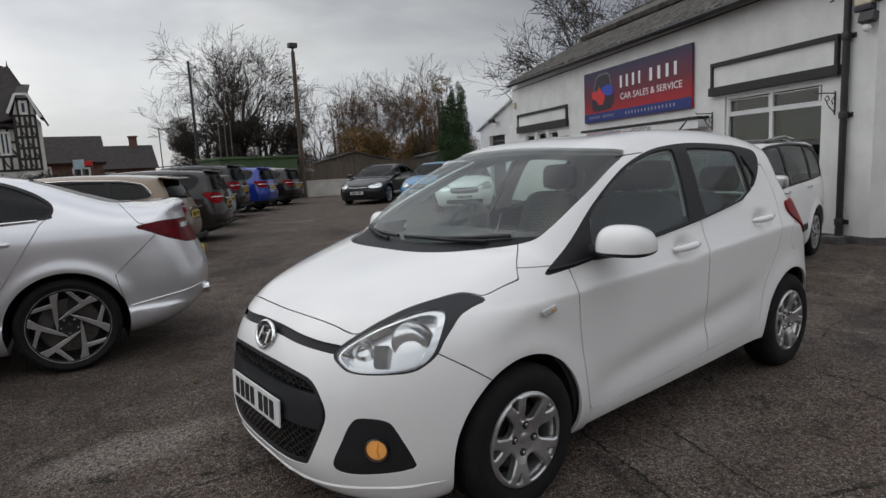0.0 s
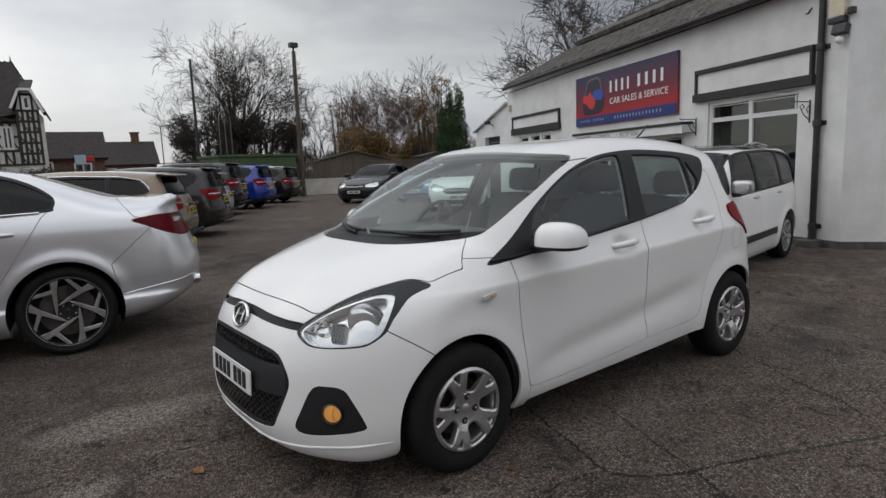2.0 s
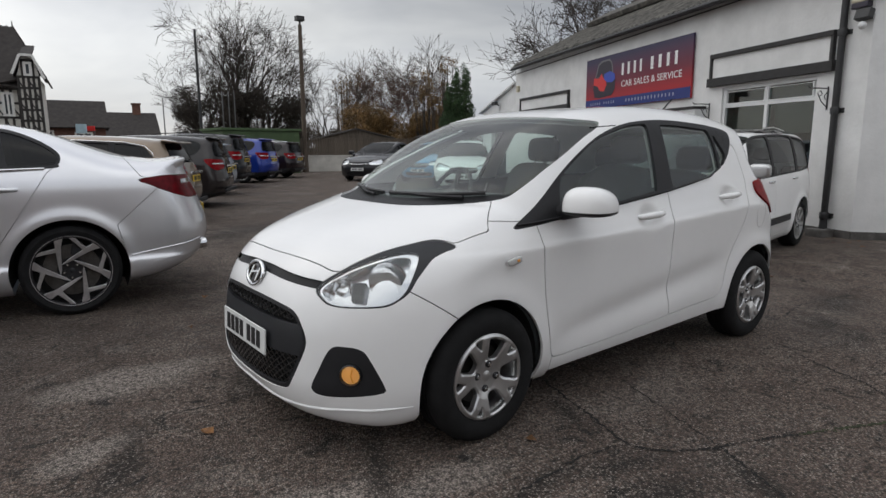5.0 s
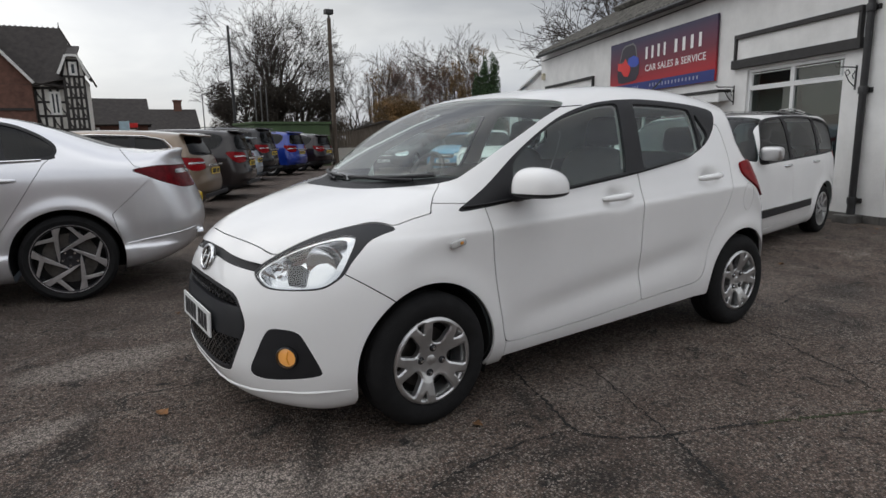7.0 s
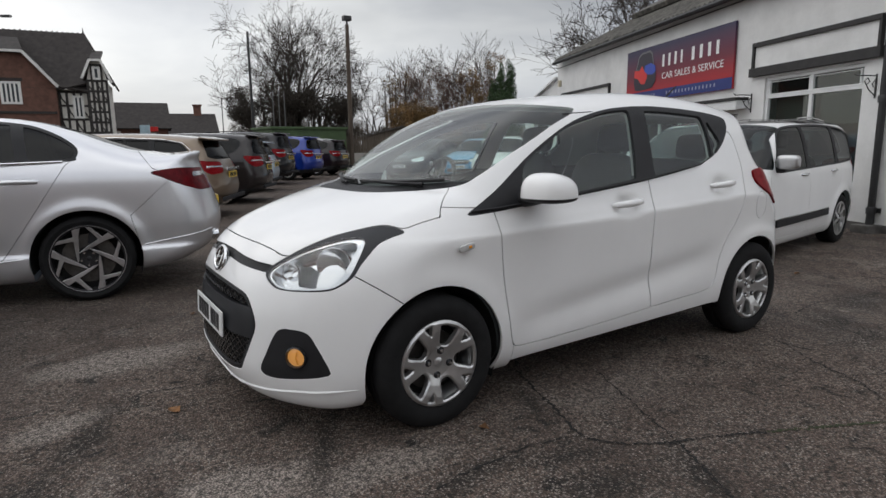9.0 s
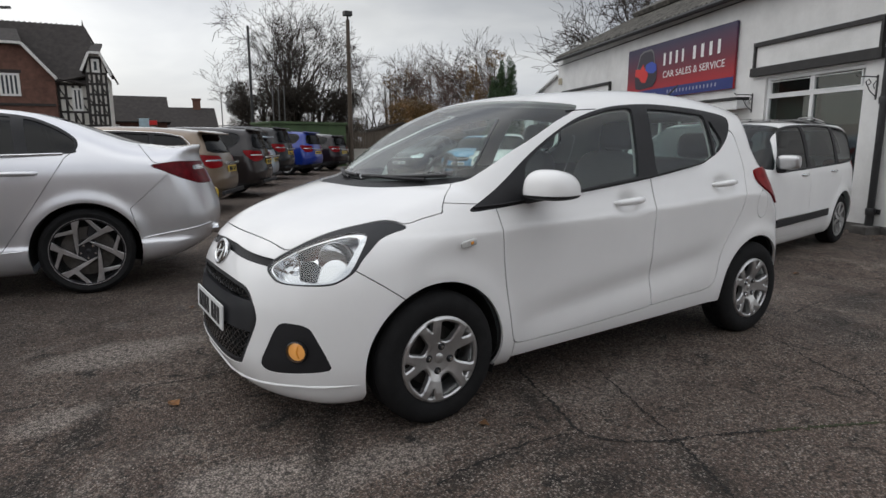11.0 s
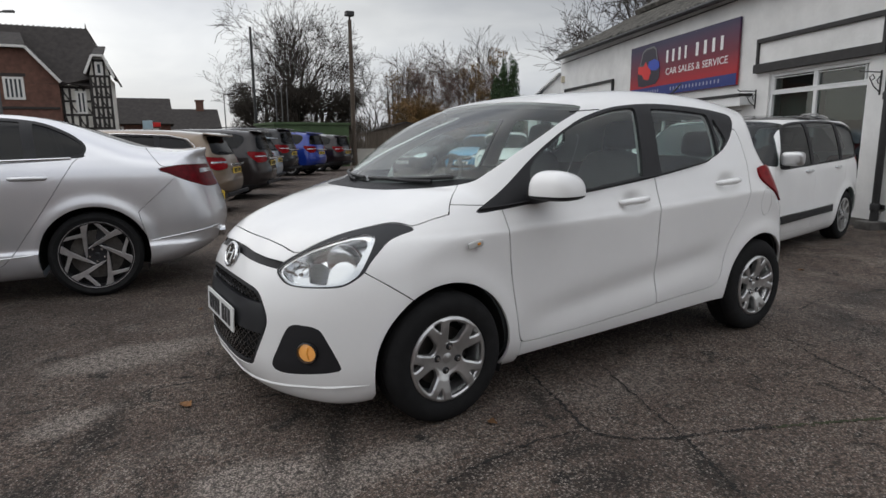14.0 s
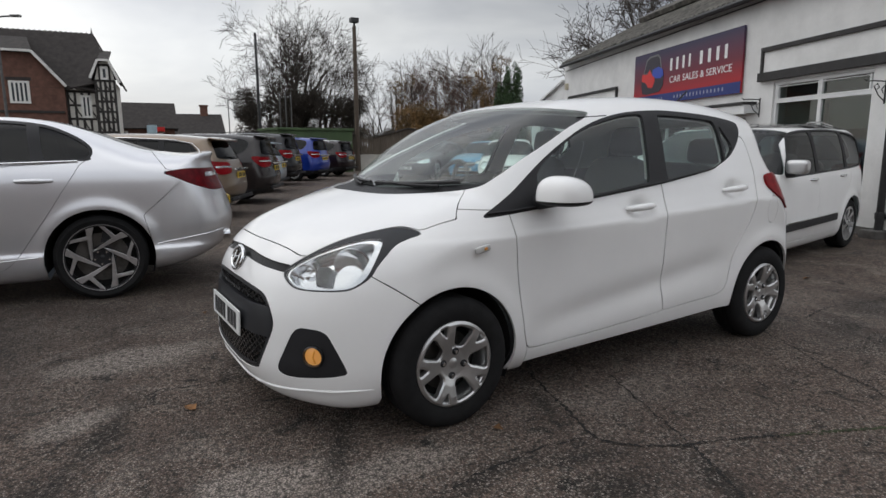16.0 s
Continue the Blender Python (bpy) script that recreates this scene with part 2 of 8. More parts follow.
wl.new(w_bg.outputs["Background"], w_out.inputs["Surface"])
w_bg.inputs["Strength"].default_value = 1.25

sun = new("sun", bpy.data.lights.new("sun", "SUN"))
sun.data.energy, sun.data.angle, sun.data.color = 0.50, radians(60), (1.0, 0.97, 0.93)
sun.matrix_basis = look((-10, 8, 14), (0, 0, 0))


# ---- materials ----
def material(name, colour, rough=0.5, metal=0.0, vary=0.0, scale=6.0, bump=0.0, bump_scale=60.0, coat=0.0, spec=0.5, second=None, rough_vary=0.0, stretch=(1, 1, 1), random_tint=0.0):
    m = bpy.data.materials.new(name)
    m.use_nodes = True
    nt = m.node_tree
    b = nt.nodes["Principled BSDF"]
    b.inputs["Base Color"].default_value = (*colour, 1)
    b.inputs["Roughness"].default_value, b.inputs["Metallic"].default_value = rough, metal
    b.inputs["Coat Weight"].default_value, b.inputs["Coat Roughness"].default_value = coat, 0.03
    b.inputs["Specular IOR Level"].default_value = spec
    if vary or bump or random_tint:
        co, mp = nt.nodes.new("ShaderNodeTexCoord"), nt.nodes.new("ShaderNodeMapping")
        mp.inputs["Scale"].default_value = stretch
        nt.links.new(co.outputs["Object"], mp.inputs["Vector"])
        last = None
        if vary:
            n = nt.nodes.new("ShaderNodeTexNoise")
            n.inputs["Scale"].default_value, n.inputs["Detail"].default_value, n.inputs["Roughness"].default_value = scale, 8, 0.62
            nt.links.new(mp.outputs["Vector"], n.inputs["Vector"])
            r = nt.nodes.new("ShaderNodeMapRange")
            r.inputs["From Min"].default_value, r.inputs["From Max"].default_value = 0.32, 0.68
            nt.links.new(n.outputs["Fac"], r.inputs["Value"])
            x = nt.nodes.new("ShaderNodeMix")
            x.data_type = "RGBA"
            x.inputs["A"].default_value = (*[c * (1 - vary) for c in colour], 1)
            x.inputs["B"].default_value = (*(second or [min(1, c * (1 + vary)) for c in colour]), 1)
            nt.links.new(r.outputs["Result"], x.inputs["Factor"])
            last = x.outputs["Result"]
            if rough_vary:
                q = nt.nodes.new("ShaderNodeMapRange")
                q.inputs["From Min"].default_value, q.inputs["From Max"].default_value = 0.3, 0.7
                q.inputs["To Min"].default_value, q.inputs["To Max"].default_value = rough - rough_vary, rough + rough_vary
                nt.links.new(n.outputs["Fac"], q.inputs["Value"])
                nt.links.new(q.outputs["Result"], b.inputs["Roughness"])
        if random_tint:
            info, hue = nt.nodes.new("ShaderNodeObjectInfo"), nt.nodes.new("ShaderNodeHueSaturation")
            rr = nt.nodes.new("ShaderNodeMapRange")
            rr.inputs["To Min"].default_value, rr.inputs["To Max"].default_value = 1 - random_tint, 1 + random_tint
            nt.links.new(info.outputs["Random"], rr.inputs["Value"])
            nt.links.new(rr.outputs["Result"], hue.inputs["Value"])
            if last:
                nt.links.new(last, hue.inputs["Color"])
            else:
                hue.inputs["Color"].default_value = (*colour, 1)
            last = hue.outputs["Color"]
        if last:
            nt.links.new(last, b.inputs["Base Color"])
        if bump:
            n2, bp = nt.nodes.new("ShaderNodeTexNoise"), nt.nodes.new("ShaderNodeBump")
            n2.inputs["Scale"].default_value, n2.inputs["Detail"].default_value = bump_scale, 6
            nt.links.new(mp.outputs["Vector"], n2.inputs["Vector"])
            bp.inputs["Strength"].default_value, bp.inputs["Distance"].default_value = bump, 0.01
            nt.links.new(n2.outputs["Fac"], bp.inputs["Height"])
            nt.links.new(bp.outputs["Normal"], b.inputs["Normal"])
    return m


def glass(name, tint, gloss=1.0):
    """Thin glass: tinted see-through with a mirror part that grows at low angles."""
    m = bpy.data.materials.new(name)
    m.use_nodes = True
    nt = m.node_tree
    nt.nodes.clear()
    out, mix = nt.nodes.new("ShaderNodeOutputMaterial"), nt.nodes.new("ShaderNodeMixShader")
    see, shine, fr = nt.nodes.new("ShaderNodeBsdfTransparent"), nt.nodes.new("ShaderNodeBsdfGlossy"), nt.nodes.new("ShaderNodeLayerWeight")
    see.inputs["Color"].default_value = (*tint, 1)
    shine.inputs["Color"].default_value, shine.inputs["Roughness"].default_value = (gloss, gloss, gloss, 1), 0.01
    fr.inputs["Blend"].default_value = 0.5
    pw, ma = nt.nodes.new("ShaderNodeMath"), nt.nodes.new("ShaderNodeMath")
    pw.operation, ma.operation = "POWER", "MULTIPLY_ADD"
    pw.inputs[1].default_value, ma.inputs[1].default_value, ma.inputs[2].default_value = 5.0, 0.90, 0.06
    nt.links.new(fr.outputs["Facing"], pw.inputs[0])
    nt.links.new(pw.outputs["Value"], ma.inputs[0])
    nt.links.new(ma.outputs["Value"], mix.inputs["Fac"])
    nt.links.new(see.outputs["BSDF"], mix.inputs[1])
    nt.links.new(shine.outputs["BSDF"], mix.inputs[2])
    nt.links.new(mix.outputs["Shader"], out.inputs["Surface"])
    return m


def veiled(m, amount):
    """A pale film on glass: a little dust, mostly a painted veil of reflected sky."""
    nt = m.node_tree
    out = [n for n in nt.nodes if n.type == "OUTPUT_MATERIAL"][0]
    old = out.inputs["Surface"].links[0].from_socket
    mix, dif = nt.nodes.new("ShaderNodeMixShader"), nt.nodes.new("ShaderNodeBsdfDiffuse")
    dif.inputs["Color"].default_value = (0.72, 0.74, 0.72, 1)
    mix.inputs["Fac"].default_value = amount
    nt.links.new(old, mix.inputs[1])
    nt.links.new(dif.outputs["BSDF"], mix.inputs[2])
    nt.links.new(mix.outputs["Shader"], out.inputs["Surface"])
    return m


def paint(name, colour, flake=0.0, metal=0.0):
    return material(name, colour, rough=0.42 if metal == 0 else 0.32, metal=metal, coat=1.0, vary=0.03, scale=1.5, bump=flake, bump_scale=900, spec=0.12 if metal == 0 else 0.5)


M_WHITE = paint("white_paint", (0.84, 0.84, 0.835))
M_SILVER = paint("silver_paint", (0.74, 0.745, 0.77), metal=0.72)
M_BEIGE = paint("beige_paint", (0.19, 0.14, 0.095), metal=0.5)
M_BROWN = paint("dark_brown_paint", (0.020, 0.016, 0.016))
M_PALE = paint("pale_blue_paint", (0.42, 0.50, 0.58), metal=0.5)
M_BLACK_PAINT = paint("black_paint", (0.012, 0.012, 0.014))
M_BLUE = paint("blue_paint", (0.006, 0.032, 0.27), metal=0.2)
M_PLUM = paint("dark_plum_paint", (0.011, 0.006, 0.008))
M_SKY_BLUE = paint("light_blue_paint", (0.07, 0.27, 0.48), metal=0.2)
M_GLASS = veiled(glass("car_glass", (0.76, 0.88, 0.84)), 0.006)
M_SCREEN = veiled(glass("windscreen_glass", (0.82, 0.90, 0.86)), 0.03)
M_DARK_GLASS = glass("privacy_glass", (0.05, 0.058, 0.065), 0.45)
M_MID_GLASS = glass("tinted_car_glass", (0.26, 0.31, 0.31), 0.75)
M_HOUSE_GLASS = glass("window_glass", (0.55, 0.6, 0.58))
M_LENS = glass("lamp_lens", (0.94, 0.95, 0.95))
M_TRIM = material("black_trim", (0.018, 0.018, 0.020), rough=0.55, spec=0.28, bump=0.15, bump_scale=500, vary=0.15, scale=9)
M_GLOSS_TRIM = material("gloss_black", (0.012, 0.012, 0.013), rough=0.22, coat=0.5)
M_GREY_TRIM = material("dark_grey_trim", (0.024, 0.025, 0.028), rough=0.35, spec=0.35, vary=0.1, scale=8)
M_CHROME = material("chrome", (0.78, 0.79, 0.80), rough=0.12, metal=1.0)
M_REFLECTOR = material("lamp_reflector", (0.82, 0.83, 0.84), rough=0.16, metal=1.0)
M_ALLOY = material("silver_alloy", (0.55, 0.55, 0.55), rough=0.30, metal=0.85, vary=0.08, scale=12)
M_ALLOY_DARK = material("dark_alloy", (0.030, 0.030, 0.033), rough=0.4, metal=0.5)
M_TYRE = material("tyre_rubber", (0.013, 0.013, 0.0135), rough=0.85, spec=0.2, vary=0.25, scale=14, bump=0.25, bump_scale=160)
M_WELL = material("wheel_well", (0.012, 0.012, 0.012), rough=0.95, vary=0.3, scale=10)
M_DISC = material("brake_disc", (0.10, 0.094, 0.088), rough=0.45, metal=0.7, vary=0.3, scale=20)
M_RED_LENS = material("red_lamp_lens", (0.19, 0.003, 0.006), rough=0.3, spec=0.05, coat=0.2, vary=0.35, scale=26)
M_DARK_RED_LENS = material("dark_red_lamp_lens", (0.095, 0.003, 0.006), rough=0.3, spec=0.05, coat=0.18, vary=0.4, scale=22)
M_AMBER = material("amber_lamp", (0.75, 0.30, 0.03), rough=0.2, coat=1.0)
M_CLOTH = material("seat_cloth", (0.040, 0.042, 0.045), rough=0.9, vary=0.2, scale=14)
M_DASH = material("dashboard_plastic", (0.045, 0.047, 0.050), rough=0.7, vary=0.1, scale=5)
M_PALE_TRIM = material("pale_lining", (0.50, 0.49, 0.47), rough=0.8, vary=0.06, scale=8)
M_PLATE_WHITE = material("white_plate", (0.74, 0.75, 0.74), rough=0.35, vary=0.04, scale=15)
M_PLATE_YELLOW = material("yellow_plate", (0.72, 0.50, 0.04), rough=0.35, vary=0.04, scale=15)
M_CLEAR_LAMP = material("clear_indicator_lens", (0.50, 0.50, 0.49), rough=0.15, coat=1.0, vary=0.12, scale=60)
M_INK = material("black_ink", (0.015, 0.015, 0.016), rough=0.5)


# ---- ground: worn asphalt ----
def asphalt():
    m = bpy.data.materials.new("worn_asphalt")
    m.use_nodes = True
    nt = m.node_tree
    N, L = nt.nodes, nt.links
    b = N["Principled BSDF"]
    co = N.new("ShaderNodeTexCoord")

    def noise(scale, detail, rough=0.55, distort=0.0):
        n = N.new("ShaderNodeTexNoise")
        n.inputs["Scale"].default_value, n.inputs["Detail"].default_value = scale, detail
        n.inputs["Roughness"].default_value, n.inputs["Distortion"].default_value = rough, distort
        L.new(co.outputs["Object"], n.inputs["Vector"])
        return n.outputs["Fac"]

    def span(v, a, b_, c=0.0, d=1.0):
        r = N.new("ShaderNodeMapRange")
        r.inputs["From Min"].default_value, r.inputs["From Max"].default_value = a, b_
        r.inputs["To Min"].default_value, r.inputs["To Max"].default_value = c, d
        L.new(v, r.inputs["Value"])
        return r.outputs["Result"]

    def mix(fac, a, b_, how="MIX"):
        x = N.new("ShaderNodeMix")
        x.data_type, x.blend_type = "RGBA", how
        for key, v in (("Factor", fac), ("A", a), ("B", b_)):
            if isinstance(v, tuple):
                x.inputs[key].default_value = (*v, 1)
            elif isinstance(v, float):
                x.inputs[key].default_value = v
            else:
                L.new(v, x.inputs[key])
        return x.outputs["Result"]

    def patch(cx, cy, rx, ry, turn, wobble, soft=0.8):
        """A patch of its own shape round a spot of the yard: stains, and the saloon's painted shade."""
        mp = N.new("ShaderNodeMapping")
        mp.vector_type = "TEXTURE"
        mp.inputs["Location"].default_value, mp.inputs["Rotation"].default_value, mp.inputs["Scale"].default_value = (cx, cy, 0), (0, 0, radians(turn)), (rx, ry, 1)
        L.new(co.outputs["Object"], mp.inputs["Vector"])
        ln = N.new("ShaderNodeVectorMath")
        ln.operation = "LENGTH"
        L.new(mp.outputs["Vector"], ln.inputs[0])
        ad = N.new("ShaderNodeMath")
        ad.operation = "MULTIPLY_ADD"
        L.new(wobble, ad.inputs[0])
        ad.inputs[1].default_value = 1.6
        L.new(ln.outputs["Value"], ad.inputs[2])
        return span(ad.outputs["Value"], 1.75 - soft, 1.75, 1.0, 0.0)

    wide, mid, fine = noise(0.35, 5, 0.6, 0.6), noise(2.3, 8, 0.68, 0.3), noise(38, 8, 0.72)
    col = mix(span(wide, 0.34, 0.66), (0.118, 0.084, 0.069), (0.235, 0.174, 0.142))
    col = mix(span(mid, 0.42, 0.72), col, (0.25, 0.190, 0.156))
    col = mix(span(noise(6.5, 6, 0.7, 0.8), 0.54, 0.66), col, (0.026, 0.024, 0.023))
    col = mix(span(noise(1.1, 7, 0.72, 1.2), 0.56, 0.68, 0.0, 0.75), col, (0.44, 0.372, 0.325))
    wob = noise(3.2, 6, 0.65)
    # older dark tarmac, with the saloon's under-car shade painted into it
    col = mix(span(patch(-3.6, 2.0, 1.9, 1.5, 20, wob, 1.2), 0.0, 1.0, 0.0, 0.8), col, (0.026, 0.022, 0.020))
    for cx, cy, rx, ry, turn, much in ((-2.30, 0.94, 0.56, 0.26, 3, 1.0), (-2.61, 0.13, 0.28, 0.14, 20, 0.85), (-2.03, -0.80, 0.36, 0.18, -5, 0.9), (-1.60, -0.98, 0.42, 0.15, 0, 0.7), (-0.25, -0.98, 0.50, 0.20, -8, 0.30), (1.0, 3.4, 1.3, 0.5, 30, 0.8), (2.4, 6.2, 1.2, 0.5, 60, 0.8)):
        col = mix(span(patch(cx, cy, rx, ry, turn, wob, 0.40), 0.0, 1.0, 0.0, much), col, (0.50, 0.43, 0.38))
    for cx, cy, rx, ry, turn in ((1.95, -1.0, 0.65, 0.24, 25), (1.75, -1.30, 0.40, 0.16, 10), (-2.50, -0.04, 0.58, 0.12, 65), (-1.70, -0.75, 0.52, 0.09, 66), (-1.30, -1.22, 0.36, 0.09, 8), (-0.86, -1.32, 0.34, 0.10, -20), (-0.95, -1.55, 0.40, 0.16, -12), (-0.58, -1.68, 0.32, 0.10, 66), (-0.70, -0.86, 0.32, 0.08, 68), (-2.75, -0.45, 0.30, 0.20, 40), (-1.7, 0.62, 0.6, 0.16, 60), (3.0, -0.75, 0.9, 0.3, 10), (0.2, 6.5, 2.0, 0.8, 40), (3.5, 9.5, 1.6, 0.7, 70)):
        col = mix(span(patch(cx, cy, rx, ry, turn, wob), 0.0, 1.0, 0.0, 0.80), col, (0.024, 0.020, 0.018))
    # pale and dark stones in the surface
    vo = N.new("ShaderNodeTexVoronoi")
    vo.inputs["Scale"].default_value = 120
    L.new(co.outputs["Object"], vo.inputs["Vector"])
    sep = N.new("ShaderNodeSeparateColor")
    L.new(vo.outputs["Color"], sep.inputs["Color"])
    stone = span(sep.outputs["Red"], 0.64, 0.78)
    stone_amount = N.new("ShaderNodeMath")
    stone_amount.operation = "MULTIPLY"
    L.new(stone, stone_amount.inputs[0])
    L.new(span(mid, 0.38, 0.62, 0.14, 0.85), stone_amount.inputs[1])
    col = mix(stone_amount.outputs["Value"], col, (0.46, 0.40, 0.352))
    col = mix(span(fine, 0.46, 0.62, 0.0, 0.85), col, (0.014, 0.019, 0.018))
    # a few larger worn stones stand out pale
    big = N.new("ShaderNodeTexVoronoi")
    big.inputs["Scale"].default_value = 76
    L.new(co.outputs["Object"], big.inputs["Vector"])
    sep_big = N.new("ShaderNodeSeparateColor")
    L.new(big.outputs["Color"], sep_big.inputs["Color"])
    fleck = N.new("ShaderNodeMath")
    fleck.operation = "MULTIPLY"
    L.new(span(sep_big.outputs["Green"], 0.80, 0.88), fleck.inputs[0])
    L.new(span(big.outputs["Distance"], 0.26, 0.36, 0.75, 0.0), fleck.inputs[1])
    col = mix(fleck.outputs["Value"], col, (0.52, 0.455, 0.41))
    col = mix(span(vo.outputs["Distance"], 0.36, 0.62, 0.0, 0.65), col, (0.017, 0.014, 0.012))
    # same area darkened over the stones: shade by the saloon, put into colour
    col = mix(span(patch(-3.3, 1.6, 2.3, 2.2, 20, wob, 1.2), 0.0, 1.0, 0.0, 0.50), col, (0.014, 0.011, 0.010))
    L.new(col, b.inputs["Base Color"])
    L.new(span(wide, 0.35, 0.62, 0.60, 0.90), b.inputs["Roughness"])
    b.inputs["Specular IOR Level"].default_value = 0.22
    bp, bp2 = N.new("ShaderNodeBump"), N.new("ShaderNodeBump")
    bp.inputs["Strength"].default_value, bp.inputs["Distance"].default_value = 1.0, 0.013
    bp2.inputs["Strength"].default_value, bp2.inputs["Distance"].default_value = 0.45, 0.03
    L.new(vo.outputs["Distance"], bp.inputs["Height"])
    L.new(mid, bp2.inputs["Height"])
    L.new(bp2.outputs["Normal"], bp.inputs["Normal"])
    L.new(bp.outputs["Normal"], b.inputs["Normal"])
    return m


def ground_z(x, y):
    """The yard falls a hand's breadth towards the building."""
    return float(-0.085 * step(1.5, 3.4, x) * (1 - step(4.5, 9.5, y)))


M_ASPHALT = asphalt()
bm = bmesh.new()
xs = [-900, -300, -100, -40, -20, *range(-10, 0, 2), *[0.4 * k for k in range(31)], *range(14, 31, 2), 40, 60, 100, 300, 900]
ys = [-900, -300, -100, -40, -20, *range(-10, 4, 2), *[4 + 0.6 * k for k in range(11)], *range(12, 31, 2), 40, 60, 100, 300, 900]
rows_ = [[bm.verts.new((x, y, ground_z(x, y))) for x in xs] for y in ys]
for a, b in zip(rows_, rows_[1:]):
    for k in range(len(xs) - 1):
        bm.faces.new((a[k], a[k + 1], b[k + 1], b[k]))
tagged(part("ground", bm, M_ASPHALT), "dark worn asphalt yard with pale stones, stains and painted shade by the saloon", "ground", kind="structure")

M_CRACK = material("crack_dirt", (0.012, 0.011, 0.010), rough=0.95, vary=0.4, scale=30)
M_MOSS = material("crack_moss", (0.030, 0.036, 0.014), rough=0.95, vary=0.5, scale=25)


def crack(path, width, mat, seed):
    """A ragged crack filled with dirt, a few millimetres proud of the ground sheet."""
    rnd = random.Random(seed)
    pts = curve_through(path, steps=22)
    bm = bmesh.new()
    prev = None
    for k, p in enumerate(pts):
        d = pts[min(k + 1, len(pts) - 1)] - pts[max(k - 1, 0)]
        n = np.array([-d[1], d[0]]) / max(np.linalg.norm(d), 1e-6)
        q = p + n * rnd.gauss(0, 0.006)
        w = width * rnd.uniform(0.15, 1.0) ** 1.3
        z = 0.003 + ground_z(*q)
        pair = (bm.verts.new((*(q + n * w / 2), z)), bm.verts.new((*(q - n * w / 2), z)))
        if prev:
            bm.faces.new((prev[0], prev[1], pair[1], pair[0]))
        prev = pair
    tagged(part("ground_crack", bm, mat), "dirt-filled crack in the asphalt", "crack", kind="structure")


for k, (path, width, mat) in enumerate((
        ([(-0.48, -0.50), (-0.53, -0.61), (-0.63, -0.94), (-0.73, -1.22), (-0.65, -1.36), (-0.46, -1.48)], 0.022, M_CRACK),
        ([(-0.46, -1.48), (-0.26, -1.55), (-0.06, -1.64)], 0.022, M_CRACK),
        ([(-0.06, -1.64), (0.19, -1.75), (0.46, -1.88), (0.9, -2.10), (1.4, -2.38)], 0.026, M_MOSS),
        ([(-0.12, -0.73), (-0.32, -1.19), (-0.45, -1.50)], 0.013, M_CRACK),
        ([(-0.45, -1.50), (-0.56, -1.71), (-0.63, -1.84), (-0.75, -2.05)], 0.022, M_CRACK),
        ([(1.36, -0.72), (1.30, -0.80), (1.14, -1.08), (0.97, -1.34), (0.85, -1.61), (0.71, -1.78)], 0.017, M_CRACK),
        ([(0.90, -1.54), (1.11, -1.63), (1.6, -1.80)], 0.010, M_CRACK),
        ([(-0.73, -1.22), (-1.02, -1.17), (-1.46, -1.22)], 0.016, M_CRACK),
        ([(-2.22, 0.32), (-1.96, 0.30), (-1.80, 0.29), (-1.70, 0.18)], 0.018, M_CRACK),
        ([(-0.1, 5.2), (0.8, 5.0), (1.9, 4.4)], 0.05, M_CRACK),
        ([(1.9, -0.75), (2.6, -0.62), (3.4, -0.70)], 0.02, M_CRACK))):
    crack(path, width, mat, k)

# ---- white building; x runs along its front away from the drainpipe, y towards the yard ----
WALL = pose(7.34, 1.036, 0, 0, 0, 68.5)
M_WALL = material("white_render", (0.70, 0.70, 0.69), rough=0.85, vary=0.10, scale=1.6, bump=0.35, bump_scale=22, second=(0.78, 0.78, 0.77))
M_WALL_DARK = material("sooty_plinth", (0.09, 0.085, 0.08), rough=0.9, vary=0.5, scale=5)
M_BLACK_WOOD = material("black_painted_timber", (0.022, 0.021, 0.021), rough=0.6, vary=0.35, scale=9, bump=0.3, bump_scale=40)
M_UPVC = material("white_frame", (0.74, 0.75, 0.75), rough=0.35, vary=0.05, scale=4)
M_SLATE = material("mossy_roof_sheet", (0.060, 0.057, 0.054), rough=0.9, vary=0.65, scale=5.0, bump=0.8, bump_scale=18, second=(0.15, 0.14, 0.122))
M_IRON = material("black_iron", (0.018, 0.018, 0.019), rough=0.45, vary=0.3, scale=12, bump=0.15, bump_scale=60)
M_INSIDE = material("room_wall", (0.075, 0.075, 0.078), rough=0.9, vary=0.2, scale=1.2)
M_BLIND = material("pale_blind", (0.30, 0.30, 0.30), rough=0.8, vary=0.15, scale=3)


def wall_with_holes(name, x0, x1, z0, z1, y0, y1, holes, mat, label, m):
    """A wall as blocks round its openings (a, b, low, high)."""
    bm = bmesh.new()
    cuts = sorted({x0, x1, *[h[0] for h in holes], *[h[1] for h in holes]})
    for a, b in zip(cuts, cuts[1:]):
        inside = [h for h in holes if h[0] <= a and h[1] >= b]
        z = z0
        for h in sorted(inside, key=lambda h: h[2]):
            if h[2] > z:
                box(bm, a, b, y0, y1, z, h[2])
            z = h[3]
        if z < z1:
            box(bm, a, b, y0, y1, z, z1)
    bmesh.ops.remove_doubles(bm, verts=bm.verts, dist=0.0005)
    ob = part(name, bm, mat)
    ob.matrix_basis = m
    return tagged(ob, label, "wall", kind="structure")


